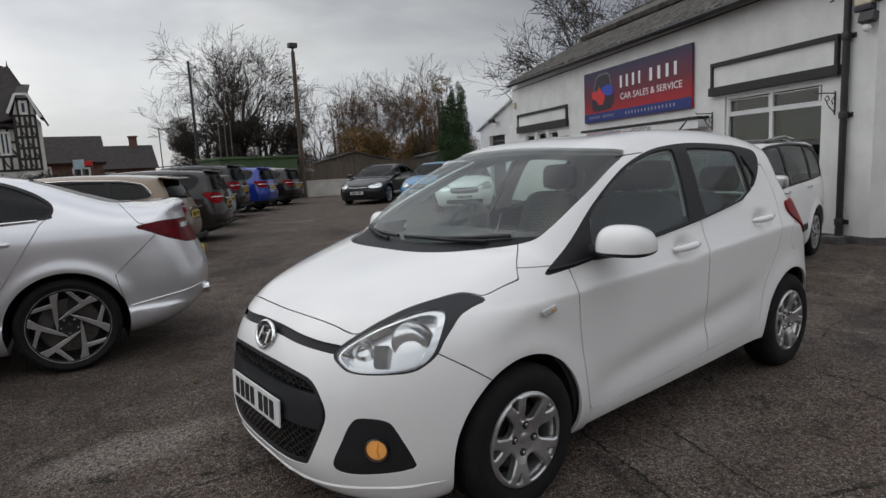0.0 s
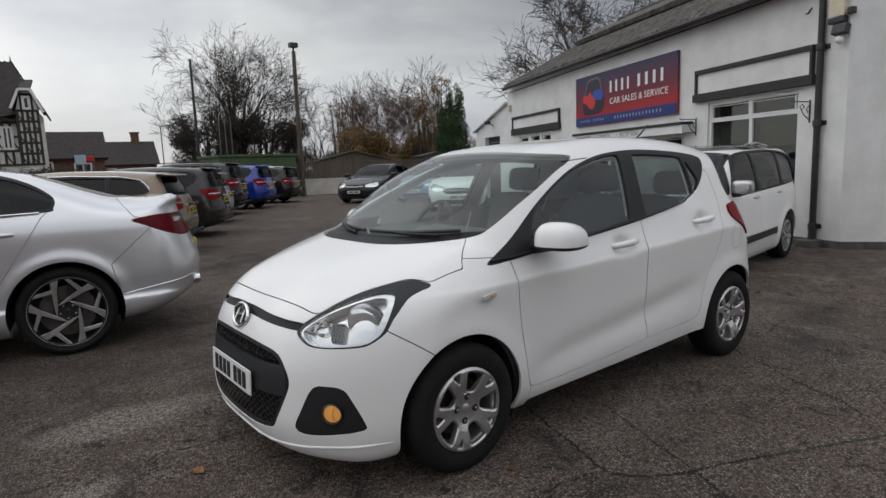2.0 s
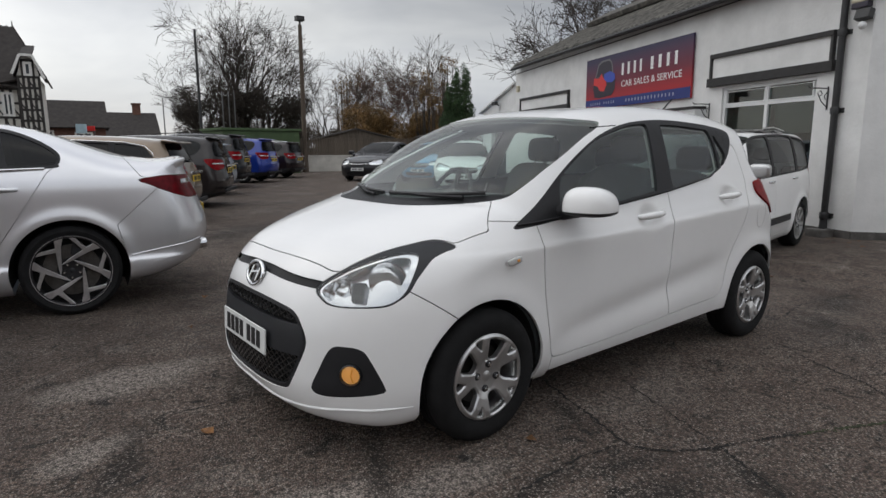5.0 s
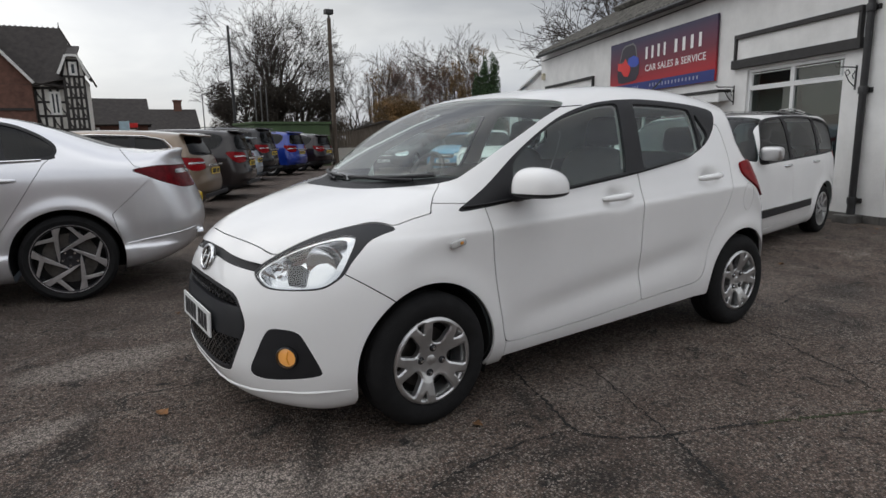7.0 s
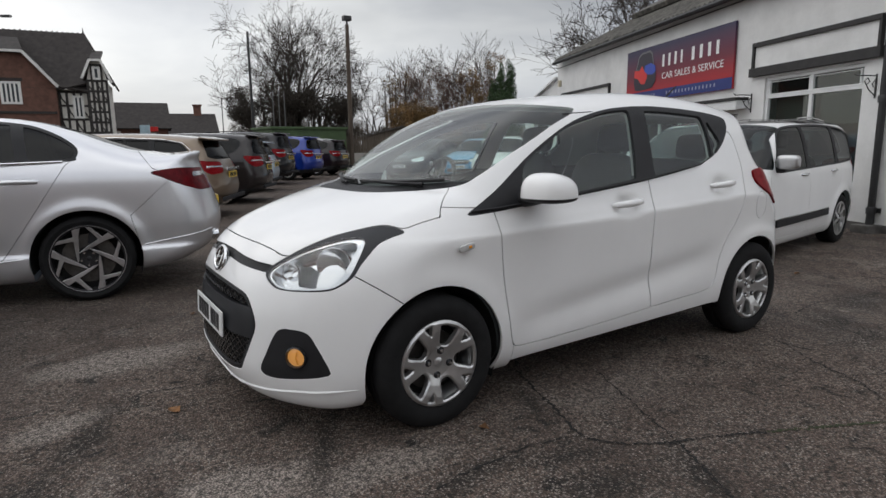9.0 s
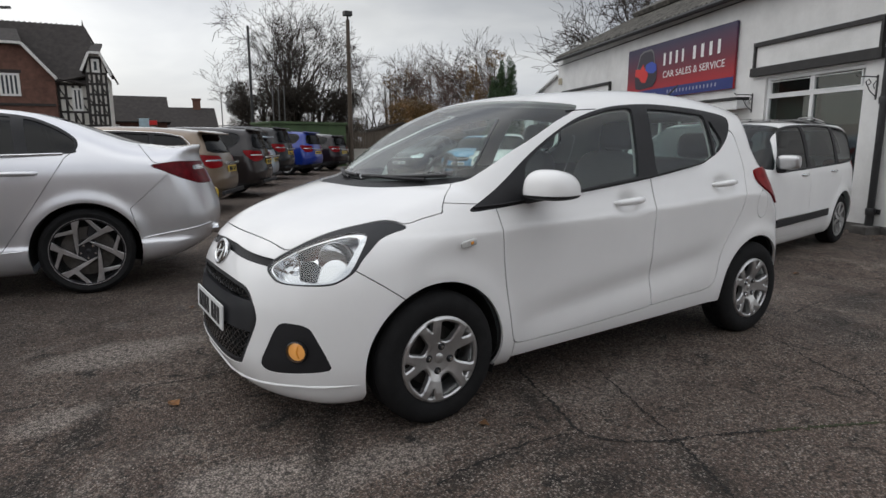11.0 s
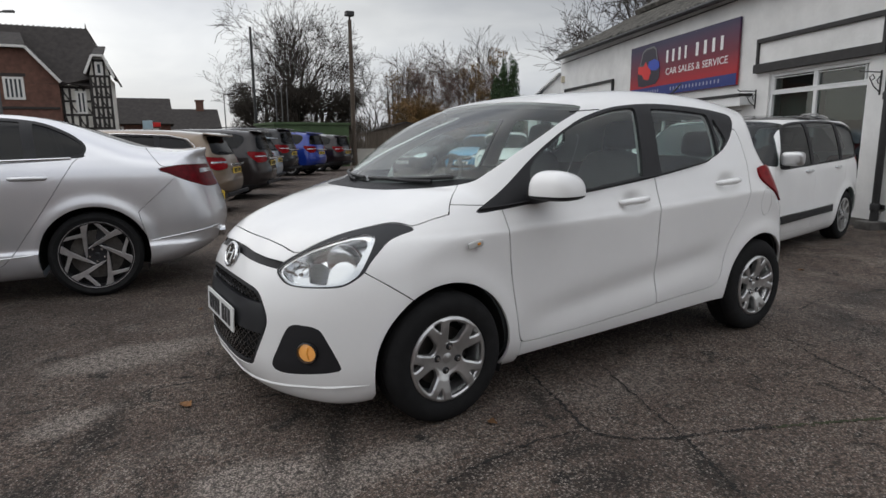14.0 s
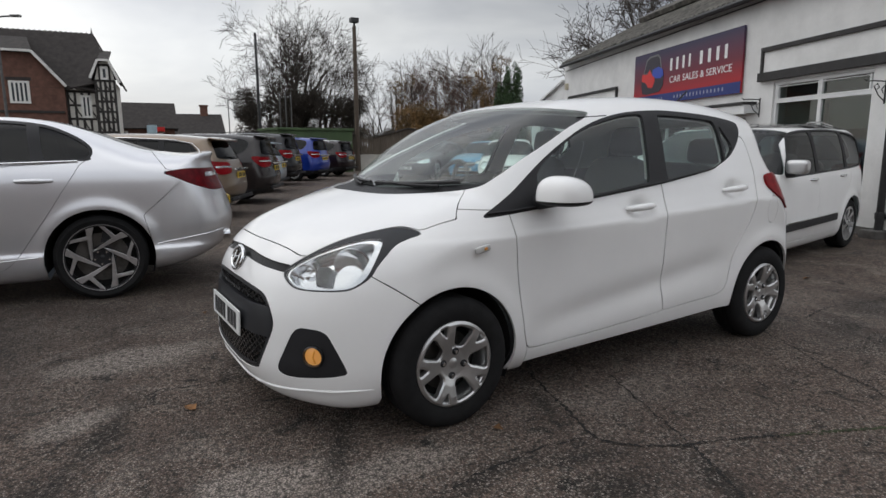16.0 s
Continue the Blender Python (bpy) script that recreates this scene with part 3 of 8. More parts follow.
wall_with_holes("wall_front", -0.50, 12.05, 0.03, 3.86, -0.28, 0.0, [(0.31, 2.33, 0.55, 2.32), (3.0, 3.9, 0.03, 1.79), (4.2, 6.6, 0.85, 1.79), (8.85, 9.42, 1.62, 2.17), (9.56, 10.23, 1.62, 2.19), (10.41, 11.08, 1.62, 2.16)], M_WALL, "white rendered front wall", WALL)
wall_with_holes("wall_low", 12.05, 15.3, 0.03, 2.56, -0.26, -0.02, [(12.87, 14.37, 0.03, 2.30)], M_WALL, "white rendered wall of the low annexe", WALL)
bm = bmesh.new()
for a, b, za, zb in ((12.05, 15.3, 3.34, 2.56),):
    v = [bm.verts.new(WALL @ Vector(p)) for p in ((a, -0.02, 2.56), (b, -0.02, 2.562), (a, -0.02, za), (a, -0.26, 2.56), (b, -0.26, 2.562), (a, -0.26, za))]
    bm.faces.new((v[0], v[1], v[2])), bm.faces.new((v[3], v[5], v[4])), bm.faces.new((v[0], v[3], v[4], v[1])), bm.faces.new((v[1], v[4], v[5], v[2])), bm.faces.new((v[0], v[2], v[5], v[3]))
tagged(part("wall_annexe_gable", bm, M_WALL), "white sloping gable of the low annexe", "wall", kind="structure")
bm = bmesh.new()
box(bm, -0.50, 15.3, -0.27, 0.012, -0.20, 0.03, m=WALL)
tagged(part("plinth", bm, M_WALL_DARK), "dark stained plinth along the wall", "plinth", kind="structure")
# the wall that turns away past the drainpipe
TURNED = pose(7.165, 0.575, 0, 0, 0, -54)
wall_with_holes("wall_side", 0.0, 9.0, 0.03, 5.4, -0.02, 0.28, [], M_WALL, "white rendered side wall", TURNED)
bm = bmesh.new()
box(bm, 0.0, 9.0, -0.03, 0.27, -0.20, 0.03, m=TURNED)
tagged(part("plinth", bm, M_WALL_DARK), "dark stained plinth along the wall", "plinth", kind="structure")
wall_with_holes("wall_above", -0.50, 0.06, 3.86, 5.4, -0.28, 0.0, [], M_WALL, "white rendered upper wall", WALL)
# rooms behind the openings
bm = bmesh.new()
box(bm, 0.0, 11.9, -3.2, -3.1, 0.0, 3.4, m=WALL)
box(bm, 0.0, 11.9, -3.2, -0.3, 0.0, 0.05, m=WALL)
box(bm, 0.0, 11.9, -3.2, -0.3, 2.6, 2.7, m=WALL)
box(bm, 2.6, 2.7, -3.1, -0.3, 0.05, 2.6, m=WALL)
box(bm, 7.2, 7.3, -3.1, -0.3, 0.05, 2.6, m=WALL)
tagged(part("room_shell", bm, M_INSIDE), "dim room behind the windows", "room", kind="structure")
# roof
bm = bmesh.new()
RUN, RISE, EAVES, FAR_END = 4.2, 2.2, 3.86, 11.75
n_sheet = 75
for k in range(n_sheet):
    a, b = 0.06 + (FAR_END - 0.06) * k / n_sheet, 0.06 + (FAR_END - 0.06) * (k + 1) / n_sheet
    mid = (a + b) / 2
    for p0, p1, h0, h1 in ((a, mid, 0.0, 0.045), (mid, b, 0.045, 0.0)):
        q = [Vector(v) for v in ((p0, 0.24, EAVES + h0), (p1, 0.24, EAVES + h1), (p1, -RUN, EAVES + RISE + h1), (p0, -RUN, EAVES + RISE + h0))]
        low = [v - Vector((0, 0, 0.03)) for v in q]
        q, low = [bm.verts.new(WALL @ v) for v in q], [bm.verts.new(WALL @ v) for v in low]
        bm.faces.new(q), bm.faces.new(low[::-1])
        for i in range(4):
            bm.faces.new((q[i], low[i], low[(i + 1) % 4], q[(i + 1) % 4]))
tagged(part("roof", bm, M_SLATE), "mossy dark grey corrugated roof", "roof", kind="structure")
bm = bmesh.new()
box(bm, 0.06, FAR_END, -RUN - 0.15, -RUN + 0.15, EAVES + RISE - 0.02, EAVES + RISE + 0.10, 0.03, m=WALL)
box(bm, 4.6, 10.9, -1.0, 0.0, 0.06, 0.20, 0.02, m=WALL @ pose(0, -2.0, EAVES + RISE * 2.24 / 4.44, math.degrees(-math.atan2(RISE, RUN + 0.24)), 0, 0))
tagged(part("roof_ridge", bm, M_SLATE), "weathered ridge and raised rooflight of the roof", "roof", kind="structure")
bm = bmesh.new()
tube(bm, [WALL @ Vector((-0.05, 0.27, EAVES - 0.04)), WALL @ Vector((FAR_END, 0.27, EAVES - 0.09))], 0.055, 8)
tube(bm, [WALL @ Vector((0.05, 0.012, 3.82)), WALL @ Vector((6.0, 0.012, 3.735)), WALL @ Vector((11.95, 0.012, 3.655))], 0.011, 6)
tagged(part("gutter", bm, M_IRON), "dark gutter and cable line under the eaves", "gutter", kind="structure")
bm = bmesh.new()
v = [WALL @ Vector(p) for p in ((12.05, 0.10, 3.34), (15.5, 0.10, 2.54), (15.5, -2.5, 2.54), (12.05, -2.5, 3.34))]
q, low = [bm.verts.new(p + Vector((0, 0, 0.06))) for p in v], [bm.verts.new(p) for p in v]
bm.faces.new(q), bm.faces.new(low[::-1])
for i in range(4):
    bm.faces.new((q[i], low[i], low[(i + 1) % 4], q[(i + 1) % 4]))
tagged(part("roof_annexe", bm, M_WALL), "sloping pale roof edge of the low annexe", "roof", kind="structure")


# a plain brick wall, added unseen behind the camera to darken reflections
M_BACK_BRICK = material("old_brick", (0.17, 0.10, 0.075), rough=0.9, vary=0.3, scale=3, bump=0.3, bump_scale=14)
wall_with_holes("wall_unseen", 0.0, 30.0, 0.0, 4.2, 0.0, 0.3, [], M_BACK_BRICK, "unseen plain brick wall added to darken reflections", pose(-14.5, -6.5, 0, 0, 0, -32))


def name_panel(x0, x1, z0, z1, low):
    """A blank white sign panel in a black timber frame."""
    e = base("blank_sign_panel", WALL @ pose((x0 + x1) / 2, 0, z0), "blank white sign panel in black timber frame", "sign panel")
    w = (x1 - x0) / 2
    h = z1 - z0
    for nm, b, mat in (("board", (-w + 0.03, w - 0.03, 0.0, 0.03, 0.03, h - 0.03), M_WALL), ("top_rail", (-w, w, 0.0, 0.075, h - 0.075, h), M_BLACK_WOOD), ("bottom_rail", (-w - 0.03, w + 0.03, 0.0, 0.09, -0.02, low), M_BLACK_WOOD),
                       ("side_rail", (-w, -w + 0.05, 0.0, 0.07, low, h - 0.075), M_BLACK_WOOD), ("side_rail", (w - 0.05, w, 0.0, 0.07, low, h - 0.075), M_BLACK_WOOD)):
        bm = bmesh.new()
        box(bm, *b, 0.006)
        part(nm, bm, mat, e)


name_panel(0.04, 2.63, 2.38, 2.945, 0.13)
name_panel(8.22, 11.56, 2.25, 2.82, 0.19)


def shop_window(name, x0, x1, z0, z1, mullions, transom, label):
    e = base(name, WALL @ pose((x0 + x1) / 2, -0.08, z0), label, "window", kind="structure")
    w, h, t = (x1 - x0) / 2, z1 - z0, 0.055
    for b in ((-w, w, -0.03, 0.04, h - t, h), (-w, w, -0.03, 0.05, 0, t), (-w, -w + t, -0.03, 0.04, t, h - t), (w - t, w, -0.03, 0.04, t, h - t)):
        bm = bmesh.new()
        box(bm, *b, 0.008)
        part("window_frame", bm, M_UPVC, e)
    xs_ = [-w + t, *[m_ - (x0 + x1) / 2 for m_ in mullions], w - t]
    zs_ = [t, *([transom - z0] if transom else []), h - t]
    for m_ in xs_[1:-1]:
        bm = bmesh.new()
        box(bm, m_ - 0.035, m_ + 0.035, -0.03, 0.038, t, h - t, 0.008)
        part("mullion", bm, M_UPVC, e)
    for z in zs_[1:-1]:
        bm = bmesh.new()
        box(bm, -w + t, w - t, -0.03, 0.036, z - 0.04, z + 0.04, 0.008)
        part("transom", bm, M_UPVC, e)
    for a, b in zip(xs_, xs_[1:]):
        for c, d in zip(zs_, zs_[1:]):
            bm = bmesh.new()
            box(bm, a + 0.02, b - 0.02, -0.004, 0.004, c + 0.02, d - 0.02)
            pane = part("pane", bm, M_HOUSE_GLASS, e)
            if transom and d > h - 0.1:
                for sgn in ((a + 0.015, a + 0.05, c, d), (b - 0.05, b - 0.015, c, d), (a, b, c + 0.01, c + 0.045), (a, b, d - 0.045, d - 0.01)):
                    bm = bmesh.new()
                    box(bm, sgn[0] + 0.01, sgn[1] - 0.0, 0.006, 0.045, sgn[2] + 0.01, sgn[3] - 0.01, 0.006)
                    part("sash", bm, M_UPVC, e)
    return e


shop_window("window_1", 0.31, 2.33, 0.55, 2.32, [1.32], 2.0, "white framed showroom window with two top lights")
for a, b in ((0.39, 1.27), (1.37, 2.25)):
    bm = bmesh.new()
    box(bm, a, b, -0.215, -0.205, 1.50, 1.97)
    box(bm, a, b, -0.225, -0.195, 1.475, 1.50, 0.005)
    tagged(part("roller_blind", bm, M_BLIND), "pale grey half-lowered roller blind behind the window", "blind").matrix_basis = WALL
for k, (a, b, c, d) in enumerate(((8.85, 9.42, 1.62, 2.17), (9.56, 10.23, 1.62, 2.19), (10.41, 11.08, 1.62, 2.16))):
    shop_window("window_%d" % (k + 2), a, b, c, d, [], None, "small dark window in white frame")
shop_window("window_5", 4.2, 6.6, 0.85, 1.79, [5.0, 5.8], None, "white framed window under the canopy")
shop_window("door_1", 3.0, 3.9, 0.03, 1.79, [], 0.9, "half-glazed white entrance door")
bm = bmesh.new()
for k in range(12):
    box(bm, 12.87, 14.37, -0.20, -0.17, 0.03 + 0.189 * k, 0.03 + 0.189 * k + 0.182, 0.006, m=WALL)
tagged(part("door_2", bm, M_IRON), "dark slatted garage door in the annexe", "door", kind="structure")

# canopy over the entrance
canopy = base("canopy", WALL @ pose(4.87, 0, 1.80), "white entrance canopy with black top edge", "canopy")
for nm, b, mat in (("fascia", (-2.15, 2.15, 0.22, 0.26, 0.0, 0.165), M_UPVC), ("soffit", (-2.15, 2.15, 0.0, 0.22, 0.02, 0.05), M_UPVC), ("top_edge", (-2.15, 2.18, 0.0, 0.285, 0.167, 0.222), M_BLACK_WOOD), ("end_board", (-2.15, -2.11, 0.0, 0.22, 0.05, 0.165), M_UPVC), ("end_board", (2.11, 2.15, 0.0, 0.22, 0.05, 0.165), M_UPVC)):
    bm = bmesh.new()
    box(bm, *b, 0.006)
    part(nm, bm, mat, canopy)


def words(name, text, size, m, mat, parent=None, depth=0.002, align="LEFT"):
    """Lettering in the built-in font, as a mesh."""
    cu = bpy.data.curves.new(name, "FONT")
    cu.body, cu.size, cu.extrude, cu.align_x, cu.align_y = text, size, depth, align, "CENTER"
    cu.resolution_u = 3
    ob = bpy.data.objects.new(name, cu)
    me = bpy.data.meshes.new_from_object(ob)
    bpy.data.objects.remove(ob)
    bpy.data.curves.remove(cu)
    o = link(name, me, mat, parent)
    o.matrix_basis = m
    return o


FACING = pose(0, 0, 0, 90, 0, 180)     # letters upright, read from the yard
M_LETTER_GREY = material("grey_lettering", (0.16, 0.16, 0.17), rough=0.6)
for text, x in (("SALES", 1.62), ("•", 1.02), ("SERVICE", 0.90), ("•", 0.12), ("RECEPTION", 0.0)):
    words("word", text, 0.135, pose(x, 0.262, 0.085) @ FACING, M_LETTER_GREY, canopy)

# red and blue sign
def sign_face():
    m = bpy.data.materials.new("sign_print")
    m.use_nodes = True
    nt = m.node_tree
    co, sp, rp = nt.nodes.new("ShaderNodeTexCoord"), nt.nodes.new("ShaderNodeSeparateXYZ"), nt.nodes.new("ShaderNodeValToRGB")
    ad, sc = nt.nodes.new("ShaderNodeMath"), nt.nodes.new("ShaderNodeMath")
    ad.operation, sc.operation = "MULTIPLY_ADD", "MULTIPLY"
    nt.links.new(co.outputs["Object"], sp.inputs["Vector"])
    nt.links.new(sp.outputs["X"], sc.inputs[0])
    sc.inputs[1].default_value = 0.02
    nt.links.new(sp.outputs["Z"], ad.inputs[0])
    ad.inputs[1].default_value = 1 / 1.18
    nt.links.new(sc.outputs["Value"], ad.inputs[2])
    nt.links.new(ad.outputs["Value"], rp.inputs["Fac"])
    e = rp.color_ramp.elements
    e[0].position, e[0].color = 0.20, (0.37, 0.012, 0.020, 1)
    e[1].position, e[1].color = 0.95, (0.026, 0.020, 0.070, 1)
    mid = e.new(0.50)
    mid.color = (0.150, 0.012, 0.032, 1)
    b = nt.nodes["Principled BSDF"]
    nt.links.new(rp.outputs["Color"], b.inputs["Base Color"])
    b.inputs["Roughness"].default_value = 0.4
    return m


M_NAVY = material("navy_band", (0.014, 0.030, 0.17), rough=0.4, vary=0.06, scale=5)
M_SIGN_WHITE = material("white_letter", (0.80, 0.80, 0.80), rough=0.5)
M_SIGN_PALE = material("faded_letter", (0.34, 0.36, 0.46), rough=0.5)
M_SIGN_RED = material("red_graphic", (0.62, 0.03, 0.03), rough=0.4)
M_SIGN_BLUE = material("blue_graphic", (0.03, 0.07, 0.42), rough=0.4)
M_SIGN_DARK = material("dark_graphic", (0.02, 0.015, 0.03), rough=0.4)
sign = base("dealership_sign", WALL @ pose(5.175, 0.02, 2.21) @ Matrix.Diagonal((1.136, 1.0, 1.042, 1.0)), "red and navy dealership sign with white lettering", "sign")
bm = bmesh.new()
box(bm, -1.80, 1.80, 0.0, 0.045, 0.0, 1.18, 0.004)
part("board", bm, sign_face(), sign)
bm = bmesh.new()
box(bm, -1.795, 1.795, 0.046, 0.050, 0.004, 0.21)
part("web_address_band", bm, M_NAVY, sign)
words("lettering", "CAR SALES & SERVICE", 0.196, pose(0.37, 0.050, 0.475) @ FACING @ Matrix.Diagonal((1.02, 1, 1, 1)), M_SIGN_WHITE, sign)
for text_bars, z0, z1, x_start, widths, mat in (("name_bars", 0.675, 0.93, 0.39, (0.20, 0.20, 0.20, 0.17, -0.15, 0.23, 0.23, 0.22, 0.21), M_SIGN_WHITE), ("address_bars", 0.080, 0.145, 0.19, (0.095,) * 15, M_SIGN_PALE), ("telephone_bars", 0.085, 0.140, 1.58, (0.082,) * 5 + (-0.07,) + (0.082,) * 5, M_SIGN_PALE)):
    x = x_start
    for w in widths:
        if w > 0:
            bm = bmesh.new()
            box(bm, x - w * 0.50, x - w * 0.14, 0.051, 0.054, z0, z1)
            part(text_bars[:-1], bm, mat, sign)
        x -= abs(w) * 1.0 + 0.012
# picture of a car, as flat shapes
for nm, pts, mat, y in (("picture_body", [(1.46, 0.66), (1.47, 0.44), (1.42, 0.27), (1.22, 0.24), (0.72, 0.27), (0.60, 0.40), (0.59, 0.62), (0.66, 0.72), (1.36, 0.74)], M_SIGN_DARK, 0.050),
                        ("picture_roof", [(1.40, 0.72), (1.29, 1.02), (1.16, 1.09), (0.84, 1.10), (0.74, 1.02), (0.66, 0.72)], M_LETTER_GREY, 0.0505), ("picture_screen", [(1.36, 0.73), (1.26, 0.99), (1.14, 1.05), (0.86, 1.06), (0.77, 1.00), (0.70, 0.73)], M_SIGN_DARK, 0.0525),
                        ("picture_red_part", [(1.45, 0.72), (1.46, 0.56), (1.30, 0.52), (1.18, 0.40), (1.02, 0.38), (0.93, 0.52), (0.96, 0.66), (1.08, 0.70), (1.14, 0.80), (1.24, 0.70)], M_SIGN_RED, 0.053), ("picture_blue_part", [(1.02, 0.78), (1.04, 0.66), (0.90, 0.58), (0.72, 0.56), (0.60, 0.62), (0.62, 0.74), (0.80, 0.82)], M_SIGN_BLUE, 0.0545)):
    bm = bmesh.new()
    slab(bm, [(-x, z) for x, z in pts], 0, 0.0015, pose(0, y, 0) @ FACING)
    part(nm, bm, mat, sign)

# drainpipe with collars
pipe = base("drainpipe", WALL @ pose(-0.10, 0.07, -0.07), "black cast-iron drainpipe with collars on the wall", "drainpipe")
bm = bmesh.new()
tube(bm, [(0, 0, 0.28), (0, 0, 5.4)], 0.047, 14)
part("pipe", bm, M_IRON, pipe, smooth=True)
for z in (0.30, 1.85, 2.95, 4.3):
    bm = bmesh.new()
    tube(bm, [(0, 0, z - 0.05), (0, 0, z + 0.03), (0, 0, z + 0.05)], [0.062, 0.066, 0.058], 14)
    box(bm, -0.10, 0.10, -0.07, -0.045, z - 0.035, z + 0.035, 0.006)
    part("collar", bm, M_IRON, pipe, smooth=True)
bm = bmesh.new()
tube(bm, [(0, 0, 0.30), (0, 0.0, 0.14), (0.0, 0.02, 0.04), (0.0, 0.03, -0.02)], [0.05, 0.055, 0.06, 0.06], 12)
part("shoe", bm, M_IRON, pipe, smooth=True)
bm = bmesh.new()
box(bm, -0.15, 0.13, -0.06, 0.20, -0.03, 0.10, 0.02)
part("gully_block", bm, M_WALL_DARK, pipe, "sooty concrete gully block")


def basket_bracket(x, z):
    """A scrolled iron bracket."""
    e = base("hanging_bracket", WALL @ pose(x, 0, z), "black scrolled iron hanging bracket on the wall", "bracket", group="wall brackets")
    bm = bmesh.new()
    box(bm, -0.012, 0.012, 0.0, 0.012, -0.28, 0.06, 0.003)
    part("back_plate", bm, M_IRON, e)
    bm = bmesh.new()
    tube(bm, [(0, 0.01, 0.03), (0, 0.20, 0.035), (0, 0.34, 0.03), (0, 0.38, 0.06)], 0.009, 6)
    part("arm", bm, M_IRON, e)
    bm = bmesh.new()
    tube(bm, [(0, 0.01, -0.24), (0, 0.12, -0.16), (0, 0.20, -0.04), (0, 0.15, 0.0), (0, 0.11, -0.05), (0, 0.15, -0.08)], 0.008, 6)
    tube(bm, [(0, 0.02, -0.02), (0, 0.07, -0.08), (0, 0.04, -0.13)], 0.007, 6)
    part("scroll", bm, M_IRON, e)


basket_bracket(2.64, 2.02)
basket_bracket(0.10, 2.08)
# alarm box and floodlight on the pier
M_CREAM = material("aged_cream_plastic", (0.58, 0.53, 0.40), rough=0.5, vary=0.12, scale=9)
alarm = base("alarm_box", WALL @ pose(-0.34, 0.0, 3.16), "aged cream alarm box with dark lower half", "alarm box")
bm = bmesh.new()
box(bm, -0.13, 0.13, 0.0, 0.10, 0.08, 0.40, 0.02)
part("cover", bm, M_CREAM, alarm)
bm = bmesh.new()
box(bm, -0.128, 0.128, 0.0, 0.098, 0.0, 0.078, 0.015)
part("strobe", bm, M_SIGN_DARK, alarm)
flood = base("floodlight", WALL @ pose(-0.42, 0.0, 2.96), "small black floodlight on the wall", "floodlight")
bm = bmesh.new()
box(bm, -0.11, 0.11, 0.06, 0.16, 0.0, 0.14, 0.01, m=pose(0, 0, 0.0, 18, 0, 0))
part("housing", bm, M_IRON, flood)
bm = bmesh.new()
tube(bm, [(0, 0.0, 0.14), (0, 0.06, 0.12), (0, 0.10, 0.09)], 0.015, 6)
part("arm", bm, M_IRON, flood)
bm = bmesh.new()
bmesh.ops.create_uvsphere(bm, u_segments=16, v_segments=10, radius=0.055, matrix=pose(0, 0.10, -0.045))
part("sensor_dome", bm, M_UPVC, flood, "white sensor dome", smooth=True)
vent = base("wall_vent", TURNED @ pose(0.60, -0.02, 2.20), "small white slotted vent on the side wall", "vent")
bm = bmesh.new()
box(bm, -0.075, 0.075, -0.012, 0.0, 0.0, 0.19, 0.004)
part("plate", bm, M_UPVC, vent)
for k in range(6):
    bm = bmesh.new()
    box(bm, -0.06, 0.06, -0.016, -0.0125, 0.025 + 0.025 * k, 0.037 + 0.025 * k)
    part("slot", bm, M_GREY_TRIM, vent)
panel_box = base("junction_box", TURNED @ pose(0.30, -0.02, 3.64), "flat white junction box on the side wall", "junction box")
bm = bmesh.new()
box(bm, -0.20, 0.20, -0.05, 0.0, 0.0, 0.34, 0.03)
part("cover", bm, M_WALL, panel_box)
hook = base("wall_hook", WALL @ pose(0.15, 0.0, 3.41), "small grey iron hook on the wall", "hook")
bm = bmesh.new()
tube(bm, [(0, 0.0, 0.08), (0, 0.03, 0.05), (0.0, 0.06, 0.0), (0.03, 0.08, 0.0)], 0.012, 6)
part("shank", bm, M_GREY_TRIM, hook)
sensor = base("wall_sensor", WALL @ pose(-0.50, 0.0, 3.24), "small black sensor on the wall", "sensor")
bm = bmesh.new()
box(bm, -0.09, 0.0, 0.0, 0.09, 0.0, 0.10, 0.02)
part("body", bm, M_IRON, sensor)
lamp = base("wall_lamp", WALL @ pose(11.75, 0.0, 3.25), "small aged wall lamp under the eaves", "wall lamp")
bm = bmesh.new()
box(bm, -0.06, 0.06, 0.0, 0.10, -0.20, 0.0, 0.02)
part("body", bm, M_CREAM, lamp)
camera_box = base("security_camera", WALL @ pose(13.55, 0.0, 2.74), "dark security camera on a wall arm", "security camera")
bm = bmesh.new()
tube(bm, [(0, 0, 0), (0, 0.18, 0.04)], 0.02, 6)
box(bm, -0.22, 0.12, 0.14, 0.26, 0.0, 0.12, 0.02)
part("housing", bm, M_IRON, camera_box)


# ---- cars: a body is the sheet where a field is zero; x runs to the tail, the heading is -x ----
def table(pairs):
    a = np.array(pairs, float)
    return lambda x: np.interp(x, a[:, 0], a[:, 1])


def smooth_table(pairs):
    a = curve_through(pairs, steps=8)
    return lambda x: np.interp(x, a[:, 0], a[:, 1])


